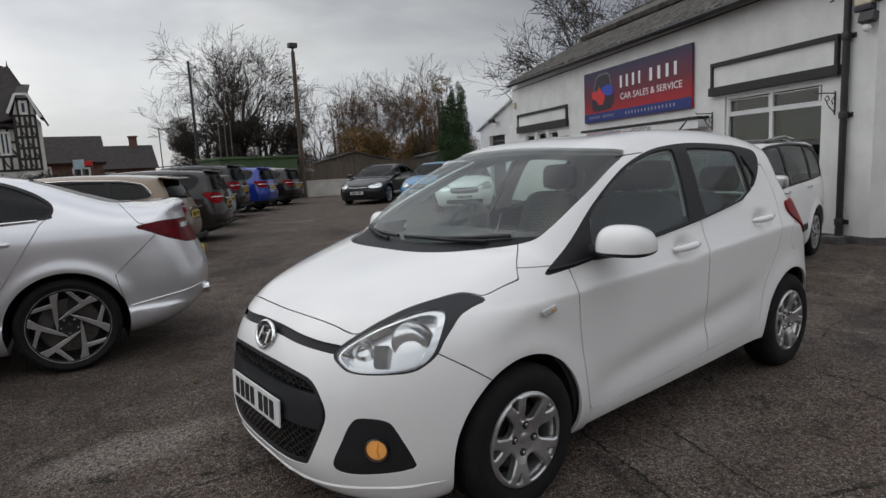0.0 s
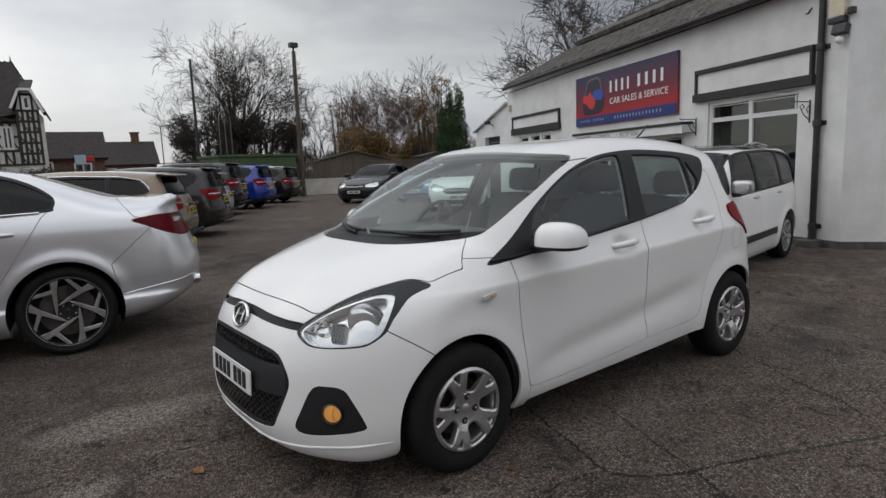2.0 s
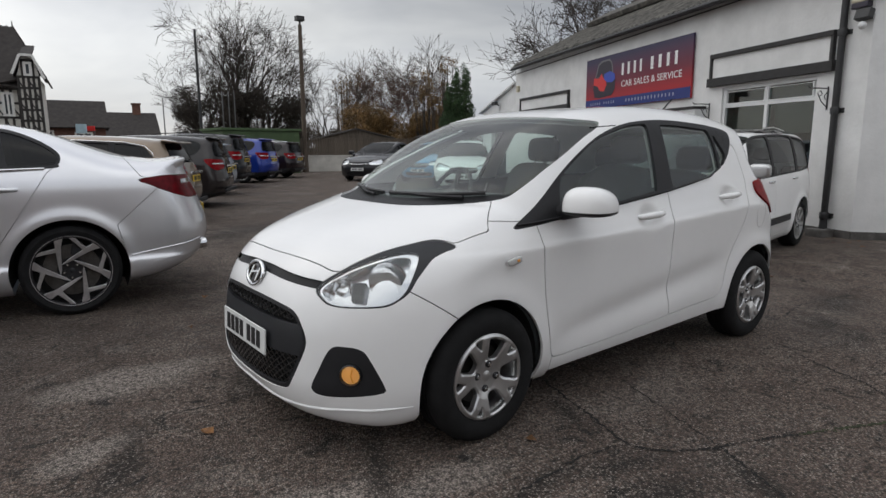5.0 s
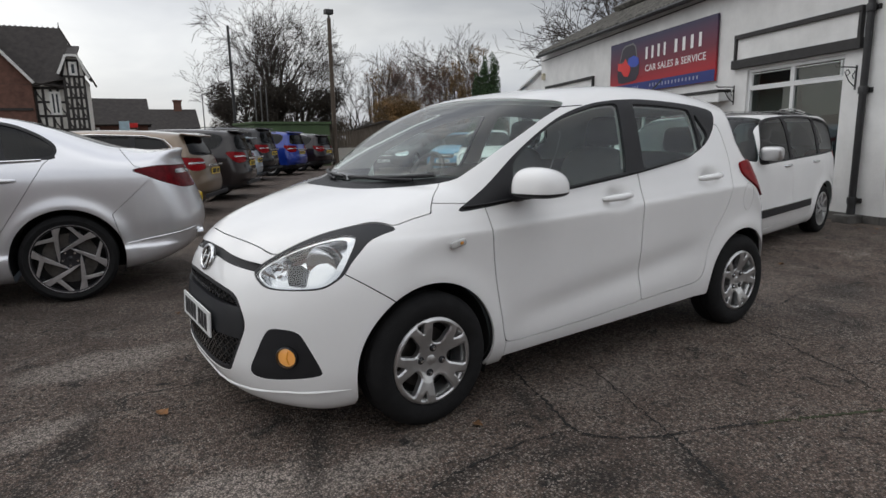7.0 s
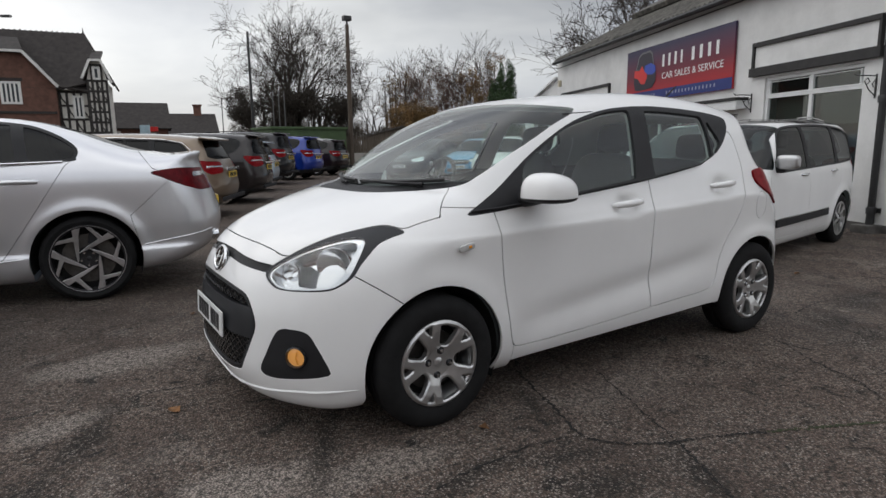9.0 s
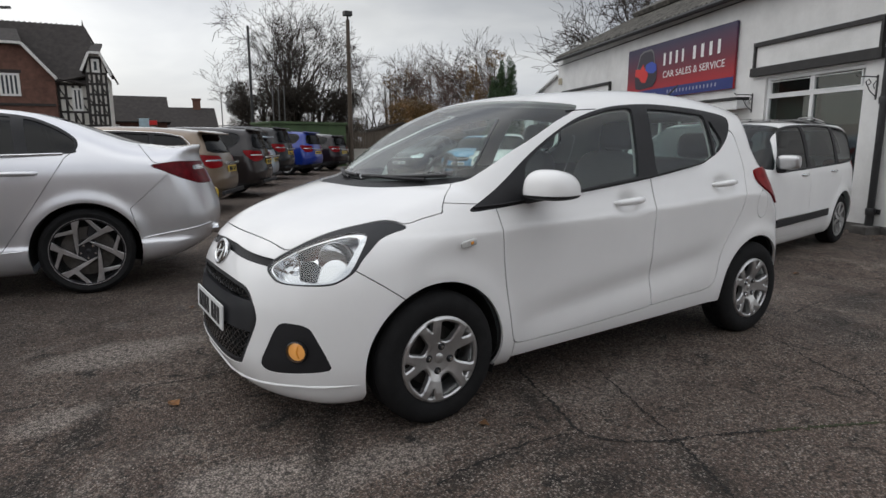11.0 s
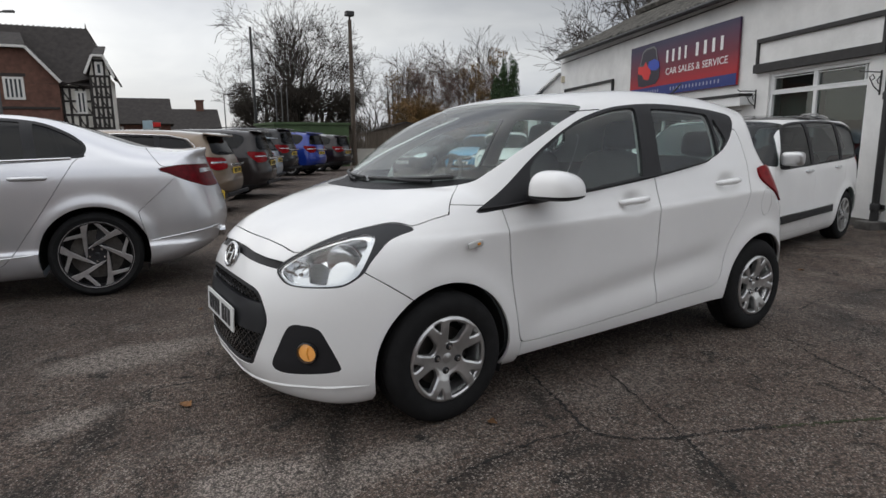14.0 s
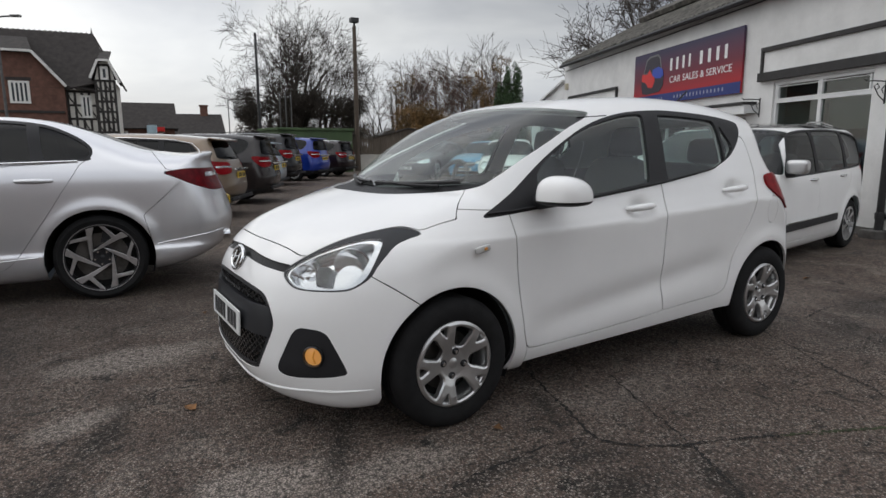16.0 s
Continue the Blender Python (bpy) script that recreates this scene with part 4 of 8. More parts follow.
def grid_lookup(poly, h=0.01, margin=0.5):
    """Distance to a side outline, ready to be looked up."""
    lo, hi = poly.min(0) - margin, poly.max(0) + margin
    xs, zs = np.arange(lo[0], hi[0], h), np.arange(lo[1], hi[1], h)
    gx, gz = np.meshgrid(xs, zs, indexing="ij")
    d = inside_distance(np.stack([gx.ravel(), gz.ravel()], 1), poly, reach=5).reshape(gx.shape)

    def at(x, z):
        u, w = np.clip((x - lo[0]) / h, 0, len(xs) - 1.001), np.clip((z - lo[1]) / h, 0, len(zs) - 1.001)
        i, j = u.astype(int), w.astype(int)
        u, w = u - i, w - j
        return (d[i, j] * (1 - u) * (1 - w) + d[i + 1, j] * u * (1 - w) + d[i, j + 1] * (1 - u) * w + d[i + 1, j + 1] * u * w)
    return at


def body_field(s):
    side_view = grid_lookup(curve_through(s["profile"], closed=True, steps=5))
    plan, inset, rise, crown = smooth_table(s["plan"]), smooth_table(s["inset"]), smooth_table(s["rise"]), smooth_table(s["crown"])
    w0, (kf, pf), (kr, pr), edge = s["half"], s["front"], s["rear"], table(s["edge"])
    xf, xr, ra = s["axle_f"], s["axle_r"], s["arch"]
    tuck = table(s.get("tuck", [(0, 0), (1, 0)]))

    def parts_of(x, y, z):
        a = np.abs(y)
        q = np.minimum(a / w0, 1.15)
        shift = kf * q ** pf * (1 - step(s["front_from"], s["front_to"], x)) - (kr + tuck(z)) * q ** pr * step(s["rear_from"], s["rear_to"], x)
        top = side_view(x - shift, z + crown(x) * q * q)
        zz = z - rise(x) * step(0.55, 1.0, z)
        wide = plan(x) - inset(zz)
        for ax in (xf, xr):
            d = np.sqrt((x - ax) ** 2 + (z - s["wheel_r"]) ** 2)
            wide = wide + s["flare"] * np.exp(-((d - ra - 0.01) / 0.065) ** 2) * step(0.12, 0.3, z)
        for x0, x1, z0, z1, depth, width in s.get("scoops", ()):
            zc = z0 + (z1 - z0) * (x - x0) / (x1 - x0)
            span = step(x0 - 0.15, x0 + 0.2, x) * (1 - step(x1 - 0.2, x1 + 0.15, x))
            over, below = s.get("scoop_edges", (1.0, 0.25))
            wide = wide - depth * span * np.where(z > zc, np.exp(-((z - zc) / (over * width)) ** 2), np.exp(-((z - zc) / (below * width)) ** 2))
        for x0, z0, rx, rz, depth in s.get("dents", ()):
            wide = wide - depth * np.exp(-((x - x0) / rx) ** 2 - ((z - z0) / rz) ** 2)
        return top, (a - wide) * 0.97

    def field(x, y, z):
        top, side = parts_of(x, y, z)
        return smooth_max(top, side, edge(z))
    return field, parts_of


# ---- cutting a body sheet into panels ----
def by_side(sheet, poly, least=0.35, smooth=True, steps=4):
    """Inside and outside of an outline drawn on both flanks, in x and z."""
    p = curve_through(poly, closed=True, steps=steps) if smooth else np.array(poly, float)
    d = inside_distance(sheet[0][:, [0, 2]], p)
    return np.where(np.abs(sheet[0][:, 1]) > least, d, 1.0)


def by_face(sheet, half_poly, x_limit, smooth=True, steps=4):
    """The same for an outline on the nose (x below the limit) or the tail (above a positive limit), in y and z, given for one half."""
    p = np.array(half_poly, float)
    flip = p[::-1] * (-1, 1)
    p = np.concatenate([p, flip[np.abs(flip[:, 0]) > 1e-6]])
    if smooth:
        p = curve_through(p, closed=True, steps=steps)
    d = inside_distance(sheet[0][:, [1, 2]], p)
    x = sheet[0][:, 0]
    return np.where(x < x_limit if x_limit < 0.2 else x > x_limit, d, 1.0)


def by_corner(sheet, poly, x_limit, smooth=True, steps=4):
    """The same on the slanting front or rear corners: across u = (x + |y|) / sqrt 2 (front), (|y| - x) / sqrt 2 (rear)."""
    p = curve_through(poly, closed=True, steps=steps) if smooth else np.array(poly, float)
    x, y, z = sheet[0].T
    u = (x + np.abs(y)) / 2 ** 0.5 if x_limit < 0 else (np.abs(y) - x) / 2 ** 0.5
    d = inside_distance(np.stack([u, z], 1), p)
    return np.where((x < x_limit if x_limit < 0 else x > x_limit) & (np.abs(y) > 0.1), d, 1.0)


def by_plan(sheet, half_poly, z_limit, steps=4):
    p = np.array(half_poly, float)
    flip = p[::-1] * (1, -1)
    p = np.concatenate([p, flip[np.abs(flip[:, 1]) > 1e-6]])
    d = inside_distance(sheet[0][:, :2], curve_through(p, closed=True, steps=steps) if steps else p)
    return np.where(sheet[0][:, 2] > z_limit, d, 1.0)


def panel(sheet, how, *args, gap=0.0022, **kw):
    """Takes a panel out of a sheet, with a shut line round it."""
    low, rest = split_pair(sheet, how(sheet, *args, **kw) + gap)
    if gap and len(rest[2]):
        _, rest = split_pair(rest, how(rest, *args, **kw) - gap)
    return low, rest


def halves(sheet):
    return split_pair(sheet, sheet[0][:, 1])


def arches(sheet, s):
    """Cuts the wheel openings."""
    for ax in (s["axle_f"], s["axle_r"]):
        v = sheet[0]
        d = np.sqrt((v[:, 0] - ax) ** 2 + (np.maximum(v[:, 2], s["wheel_r"] - 0.1) - s["wheel_r"]) ** 2) - s["arch"]
        _, sheet = split_pair(sheet, np.where(np.abs(v[:, 1]) > 0.42, d, 1.0))
    return sheet


# ---- wheels; a wheel's outer face looks along -y ----
def wheel_disc(radius, dish, holes, depth, rings=46, spokes=150, bevel=0.0):
    """A pierced disc. holes: outlines in (outwards, across) repeated by turns."""
    r = np.linspace(0.004, radius, rings)
    a = np.linspace(0, 2 * math.pi, spokes, endpoint=False)
    rr, aa = np.meshgrid(r, a, indexing="ij")
    v = np.stack([rr * np.cos(aa), -np.interp(rr, *zip(*dish)), rr * np.sin(aa)], -1).reshape(-1, 3)
    i = np.arange((rings - 1) * spokes)
    row, col = i // spokes, i % spokes
    p0, p1 = row * spokes + col, row * spokes + (col + 1) % spokes
    p2, p3 = p1 + spokes, p0 + spokes
    f = np.concatenate([np.stack([p0, p1, p2], 1), np.stack([p0, p2, p3], 1)])
    slope = np.gradient(np.interp(r, *zip(*dish)), r)
    n = np.stack([-np.repeat(slope, spokes) * np.cos(aa.ravel()), -np.ones(rr.size), -np.repeat(slope, spokes) * np.sin(aa.ravel())], 1)
    n[:, [0, 2]] *= -1
    n /= np.linalg.norm(n, axis=1)[:, None]
    fn = np.cross(v[f[:, 1]] - v[f[:, 0]], v[f[:, 2]] - v[f[:, 0]])
    if fn[:, 1].mean() > 0:
        f = f[:, ::-1]
    sheet = (v, n, f)
    for outline, turns in holes:
        poly = curve_through(outline, closed=True, steps=5)
        for t in turns:
            c, s = math.cos(radians(t)), math.sin(radians(t))
            v = sheet[0]
            q = np.stack([v[:, 0] * c + v[:, 2] * s, -v[:, 0] * s + v[:, 2] * c], 1)
            far = inside_distance(q, poly, reach=0.05)
            if bevel:
                v = v.copy()
                v[:, 1] += 0.7 * bevel * (1 - step(0.0, bevel, np.abs(far)))
                sheet = (v, sheet[1], sheet[2])
            _, sheet = split_pair(sheet, far)
    if bevel:
        v, n, f = sheet
        fn = np.cross(v[f[:, 1]] - v[f[:, 0]], v[f[:, 2]] - v[f[:, 0]])
        n = np.zeros_like(v)
        for k in range(3):
            np.add.at(n, f[:, k], fn)
        flat = np.zeros_like(v)
        flat[:, 1] = -1
        v2, n2, f2 = with_rim((v, flat, f), depth)
        n2[:len(v)] = n / np.maximum(np.linalg.norm(n, axis=1), 1e-12)[:, None]
        return v2, n2, f2
    return with_rim(sheet, depth)


def make_wheel(name, tyre_r, rim_r, width, disc, nuts, nut_r, face, rim_mat, cap_mat, parent, hub_r=0.026, sides=64, sunk=0.0):
    """tyre, rim, pierced disc, nuts, cap and brake; its outer face at y = 0."""
    e = base(name, Matrix(), "", "")
    e.parent = parent
    bm = bmesh.new()
    t, w = tyre_r, width
    lathe(bm, [(rim_r - 0.004, 0.018), (rim_r + 0.004, 0.004), (rim_r + 0.018, -0.004), (0.5 * (rim_r + t), -0.010), (t - 0.030, -0.004), (t - 0.012, 0.010), (t - 0.003, 0.024), (t, 0.034), (t, 0.055),
               (t - 0.008, 0.057), (t - 0.008, 0.064), (t, 0.066), (t, w / 2 - 0.004), (t - 0.008, w / 2 - 0.002), (t - 0.008, w / 2 + 0.005), (t, w / 2 + 0.007), (t, w - 0.03),
               (t - 0.012, w - 0.008), (t - 0.035, w + 0.004), (rim_r + 0.01, w - 0.004), (rim_r - 0.004, w - 0.016)], sides)
    part("tyre", bm, M_TYRE, e, "black rubber tyre", smooth=True)
    bm = bmesh.new()
    lathe(bm, [(rim_r - 0.022, 0.030), (rim_r - 0.016, 0.012), (rim_r - 0.010, 0.004), (rim_r - 0.003, 0.001), (rim_r + 0.005, 0.003), (rim_r + 0.003, 0.012), (rim_r - 0.006, 0.022), (rim_r - 0.02, 0.09), (rim_r - 0.015, w - 0.01), (rim_r + 0.003, w - 0.006)], sides)
    part("rim", bm, rim_mat, e, smooth=True)
    if callable(disc):
        disc(e)
    else:
        sheet_part("spoke_disc", disc, face, e)
    nut_at = 0.008 + sunk
    for k in range(nuts):
        bm = bmesh.new()
        a = 2 * math.pi * (k + 0.89) / nuts
        bmesh.ops.create_cone(bm, cap_ends=True, segments=6, radius1=0.010, radius2=0.0085, depth=0.02, matrix=pose(nut_r * math.cos(a), nut_at + 0.003, nut_r * math.sin(a), 90, 0, 0))
        part("wheel_nut", bm, M_CHROME, e)
        # flat dark disc round the nut: the hole's shade as colour, nothing is cut
        bm = bmesh.new()
        bmesh.ops.create_cone(bm, cap_ends=True, segments=16, radius1=0.0165, radius2=0.0165, depth=0.01, matrix=pose(nut_r * math.cos(a), nut_at + 0.0075, nut_r * math.sin(a), 90, 0, 0))
        part("nut_shade_disc", bm, M_ALLOY_DARK, e)
    bm = bmesh.new()
    lathe(bm, [(0.0005, 0.012 + sunk), (hub_r * 0.7, 0.013 + sunk), (hub_r, 0.018 + sunk), (hub_r, 0.03 + sunk)], 24)
    part("centre_cap", bm, M_GREY_TRIM if sunk else cap_mat, e, smooth=True)
    bm = bmesh.new()
    lathe(bm, [(0.05, 0.075), (rim_r * 0.72, 0.075), (rim_r * 0.72, 0.09), (0.05, 0.09)], 32)
    part("brake_disc", bm, M_DISC, e, smooth=True)
    bm = bmesh.new()
    box(bm, -0.035, 0.035, 0.062, 0.105, rim_r * 0.42, rim_r * 0.80, 0.008)
    part("brake_caliper", bm, M_GREY_TRIM, e)
    bm = bmesh.new()
    lathe(bm, [(0.0005, 0.10), (rim_r - 0.012, 0.10), (rim_r - 0.012, 0.12)], 32)
    part("backing_plate", bm, M_WELL, e)
    return e


def fit_wheels(first, s, parent, track):
    """Sets the first wheel and three copies on their axles."""
    spots = [(s["axle_f"], -1), (s["axle_r"], -1), (s["axle_f"], 1), (s["axle_r"], 1)]
    spin = (0, 34, 17, 61)
    for k, (x, side) in enumerate(spots):
        m = pose(x, side * track, s["wheel_r"], 0, 0, 0 if side < 0 else 180) @ pose(0, 0, 0, 0, s.get("spin", spin)[k], 0)
        if k == 0:
            first.matrix_basis = m
        else:
            copy_thing(first, m)


def wells(s, parent, inner=0.42, outer=0.76):
    """Dark linings of the wheel openings."""
    for ax in (s["axle_f"], s["axle_r"]):
        for side in (-1, 1):
            bm = bmesh.new()
            r = s["arch"] + 0.006
            arc = [radians(a) for a in range(-25, 206, 11)]
            ring = [[bm.verts.new((ax + r * math.cos(a), side * y, s["wheel_r"] + r * math.sin(a))) for a in arc] for y in (outer, inner)]
            for k in range(len(arc) - 1):
                bm.faces.new((ring[0][k], ring[0][k + 1], ring[1][k + 1], ring[1][k]))
            bm.faces.new(ring[1])
            part("wheel_arch_liner", bm, M_WELL, parent)


def number_plate(parent, m, mat, w=0.52, h=0.111, groups=(4, 3)):
    """A plate whose characters are plain bars."""
    bm = bmesh.new()
    box(bm, -w / 2, w / 2, -0.004, 0.004, -h / 2, h / 2, 0.003)
    p = part("number_plate", bm, mat, parent, "number plate with black bars for characters")
    p.matrix_basis = m
    x = -w * 0.42
    step_x = w * 0.84 / (sum(groups) + 0.6 * (len(groups) - 1))
    for g in groups:
        for _ in range(g):
            bm = bmesh.new()
            box(bm, x + 0.12 * step_x, x + 0.86 * step_x, -0.0062, -0.003, -h * 0.34, h * 0.34)
            part("character_bar", bm, M_INK, p)
            x += step_x
        x += 0.6 * step_x
    return p


def drape(sheet, pts, axes, where, lift=0.0):
    """Points of the skin over the given pairs of coordinates."""
    v, n, _ = sheet
    ok = where(v)
    v, n = v[ok], n[ok]
    out = []
    for p in curve_through(pts, steps=6):
        d = ((v[:, axes] - p) ** 2).sum(1)
        i = np.argsort(d)[:5]
        w = 1 / (d[i] + 1e-5)
        q = (v[i] * w[:, None]).sum(0) / w.sum() + lift * n[i[0]]
        q[list(axes)] = p
        out.append(tuple(q))
    return out


def soft_lump(size, bend=None, h=0.02):
    """A rounded block, as a cushion."""
    a, b, c = (v / 2 for v in size)

    def f(x, y, z):
        if bend:
            x = x - bend * z * z
        p = np.abs(x) / a
        q = np.abs(y) / b
        r = np.abs(z) / c
        return ((p ** 4 + q ** 4 + r ** 4) ** 0.25 - 1) * min(a, b, c)
    return surface_of(f, (-a - 0.1, -b - h * 2, -c - h * 2), (a + 0.1, b + h * 2, c + h * 2), h)

SMALL_HATCH = dict(
    profile=[(-1.65, 0.149), (-1.83, 0.154), (-1.912, 0.206), (-1.950, 0.31), (-1.949, 0.42), (-1.935, 0.55), (-1.906, 0.65), (-1.866, 0.725), (-1.818, 0.787),
             (-1.710, 0.865), (-1.50, 0.948), (-1.25, 1.020), (-1.14, 1.045), (-1.04, 1.115), (-0.77, 1.288), (-0.50, 1.410), (-0.26, 1.478), (0.02, 1.508), (0.35, 1.527),
             (0.75, 1.520), (1.10, 1.490), (1.36, 1.450), (1.475, 1.418), (1.545, 1.305), (1.60, 1.155), (1.645, 1.02), (1.69, 0.86), (1.725, 0.66), (1.735, 0.50), (1.72, 0.36), (1.64, 0.24),
             (1.45, 0.19), (0.8, 0.165), (0.0, 0.16), (-0.9, 0.155)],
    half=0.83, plan=[(-2.0, 0.80), (-1.6, 0.815), (-1.19, 0.822), (-0.6, 0.818), (0.0, 0.825), (0.6, 0.83), (1.19, 0.828), (1.5, 0.80), (1.8, 0.765)],
    inset=[(0.10, 0.10), (0.18, 0.065), (0.26, 0.035), (0.36, 0.018), (0.48, 0.013), (0.62, 0.008), (0.72, 0.003), (0.795, -0.002), (0.828, -0.002), (0.846, 0.006), (0.87, 0.016), (0.91, 0.033), (0.97, 0.053),
           (1.05, 0.085), (1.15, 0.125), (1.25, 0.170), (1.35, 0.222), (1.45, 0.285), (1.6, 0.40)],
    rise=[(-2.0, 0.0), (-0.9, 0.0), (0.3, 0.05), (1.0, 0.085), (1.3, 0.07), (1.6, 0.02), (1.8, 0.0)],
    crown=[(-2.0, 0.025), (-1.7, 0.034), (-1.1, 0.032), (-0.6, 0.035), (0.2, 0.05), (1.3, 0.06), (1.8, 0.02)],
    front=(0.49, 3.5), front_from=-1.75, front_to=0.3, rear=(0.24, 3.0), tuck=[(0.78, 0.0), (0.86, 0.06), (0.95, 0.10), (1.03, 0.165), (1.09, 0.30), (1.18, 0.40), (1.36, 0.39), (1.46, 0.35)], rear_from=0.5, rear_to=1.55,
    edge=[(0.0, 0.10), (0.6, 0.10), (0.85, 0.13), (1.1, 0.10), (1.4, 0.15)],
    axle_f=-1.178, axle_r=1.188, wheel_r=0.291, arch=0.345, flare=0.014,
    dents=[(0.000, 0.908, 0.080, 0.042, 0.042), (0.825, 0.970, 0.080, 0.042, 0.042)],
    scoops=[(-0.70, 0.72, 0.37, 0.555, 0.017, 0.10)], scoop_edges=(0.75, 0.8),
)


# ---- the small white hatchback ----
def lattice(bm, inside, surface, y0, y1, z0, z1, pitch, r, tilt=0.7):
    """Crossed thin bars over an area of the nose: inside(y, z) tells where, surface(y, z) gives x."""
    for sign in (-1, 1):
        k = y0 - (z1 - z0) / tilt
        while k < y1 + (z1 - z0) / tilt:
            run = []
            for z in np.arange(z0, z1, 0.012):
                y = k + sign * (z - z0) / tilt * 1.0
                if inside(y, z):
                    run.append((surface(y, z), y, z))
                else:
                    if len(run) > 1:
                        tube(bm, run, r, 4, cap=False)
                    run = []
            if len(run) > 1:
                tube(bm, run, r, 4, cap=False)
            k += pitch


def small_hatch(m):
    s = SMALL_HATCH
    car = base("hatchback_car", m, "white small hatchback with grey alloy wheels on asphalt", "car")
    field, _ = body_field(s)
    sheet = surface_of(field, (-2.12, -0.92, 0.08), (1.86, 0.92, 1.66), 0.0165)
    sheet = arches(sheet, s)
    opaque = []
    chin = []
    for sd in (-1, 1):
        way = drape(sheet, [(-1.545, 0.240), (-1.62, 0.236), (-1.70, 0.232)], (0, 2), lambda v: v[:, 1] * sd > 0.5) + drape(sheet, [(sd * 0.62, 0.232), (sd * 0.45, 0.222), (sd * 0.22, 0.215), (0.0, 0.213)], (1, 2), lambda v: v[:, 0] < -1.5)
        chin += way if sd < 0 else way[::-1][1:]
    ditch = [drape(sheet, [(-0.27, sd * 0.586), (-0.18, sd * 0.588), (-0.06, sd * 0.590)], (0, 1), lambda v: v[:, 2] > 1.2) for sd in (-1, 1)]

    def keep(name, sh, mat, label="", rim=0.014, parent=car):
        if len(sh[2]):
            opaque.append(sh)
            return sheet_part(name, with_rim(sh, rim), mat, parent, label)

    def moved(poly, dx=-0.02, dz=-0.010):
        return [(x + dx, z + dz) for x, z in poly]

    # side windows
    dlo, sheet = panel(sheet, by_side, moved([(-0.985, 0.930), (-0.88, 0.985), (-0.78, 1.045), (-0.60, 1.160), (-0.41, 1.262), (-0.21, 1.348), (0.0, 1.403), (0.20, 1.430), (0.46, 1.440), (0.81, 1.420),
                                        (1.04, 1.387), (1.065, 1.352), (1.00, 1.262), (0.875, 1.172), (0.74, 1.120), (0.65, 1.095), (0.20, 1.032), (-0.31, 0.980), (-0.69, 0.948), (-0.84, 0.935)]), gap=0)
    for name, poly in (("front_side_window", [(-0.595, 1.140), (-0.43, 1.238), (-0.22, 1.330), (0.01, 1.390), (0.12, 1.407), (0.205, 1.413), (0.228, 1.405), (0.222, 1.38), (0.188, 1.26), (0.155, 1.13), (0.132, 1.062), (0.122, 1.048), (0.10, 1.043), (-0.30, 1.000), (-0.60, 0.972), (-0.655, 0.975), (-0.64, 1.06)]),
                       ("rear_side_window", [(0.352, 1.398), (0.368, 1.410), (0.55, 1.407), (0.79, 1.389), (0.822, 1.381), (0.832, 1.36), (0.830, 1.25), (0.817, 1.165), (0.805, 1.148), (0.66, 1.105), (0.31, 1.058), (0.288, 1.057), (0.281, 1.072), (0.302, 1.19), (0.332, 1.32)]),
                       ("quarter_window", [(0.866, 1.365), (0.89, 1.32), (0.928, 1.235), (0.885, 1.187), (0.838, 1.148), (0.848, 1.25)])):
        pane, dlo = panel(dlo, by_side, moved(poly), gap=0, steps=5)
        for half in halves(pane):
            sheet_part(name, moved_in(half, 0.007), M_GLASS, car, "tinted side window glass")
    for half in halves(dlo):
        keep("window_surround", half, M_TRIM, "matt black window surround", rim=0.02)
    # screens
    screen, sheet = panel(sheet, by_face, [(0, 1.008), (0.38, 1.010), (0.63, 1.035), (0.682, 1.085), (0.672, 1.19), (0.625, 1.31), (0.578, 1.392), (0.52, 1.420), (0.3, 1.438), (0, 1.447)], -0.12, gap=0)
    base_strip = screen
    cowl, screen = split_pair(screen, screen[0][:, 2] - 1.036 - 0.03 * np.minimum(1, np.abs(screen[0][:, 1]) / 0.6) ** 2)
    sheet_part("windscreen", moved_in(screen, 0.004), M_SCREEN, car, "clear windscreen glass")
    keep("scuttle_panel", moved_in(cowl, 0.012), M_TRIM, "black plastic scuttle panel", rim=0.02)
    back, sheet = panel(sheet, by_face, [(0, 1.07), (0.35, 1.075), (0.52, 1.10), (0.54, 1.18), (0.47, 1.36), (0.40, 1.375), (0, 1.385)], 1.3, gap=0)
    sheet_part("rear_window", moved_in(back, 0.005), M_GLASS, car, "tinted rear window glass")
    # headlamps
    brow, sheet = panel(sheet, by_corner, [(-0.948, 0.720), (-0.834, 0.793), (-0.728, 0.842), (-0.636, 0.870), (-0.523, 0.892), (-0.453, 0.892), (-0.392, 0.870), (-0.438, 0.852), (-0.481, 0.830), (-0.512, 0.790), (-0.540, 0.750),
                                           (-0.562, 0.710), (-0.602, 0.678), (-0.658, 0.655), (-0.771, 0.650), (-0.863, 0.654), (-0.915, 0.672)], -1.2, gap=0.001)
    lens, brow = panel(brow, by_corner, [(-0.936, 0.718), (-0.834, 0.782), (-0.721, 0.826), (-0.615, 0.852), (-0.552, 0.850), (-0.538, 0.828), (-0.552, 0.772), (-0.575, 0.716), (-0.608, 0.683), (-0.662, 0.661), (-0.771, 0.655), (-0.862, 0.659), (-0.911, 0.678)], -1.2, gap=0)
    for half_lens, half_brow, side in zip(halves(lens), halves(brow), (-1, 1)):
        lamp = base("headlamp", Matrix(), "", "")
        lamp.parent = car
        lamp["label"] = "clear headlamp with dark grey surround"
        sheet_part("lens", half_lens, M_LENS, lamp)
        sheet_part("housing", with_rim(half_brow, 0.01), M_GREY_TRIM, lamp, "dark grey lamp surround")
        back_sheet = moved_in(half_lens, 0.062)
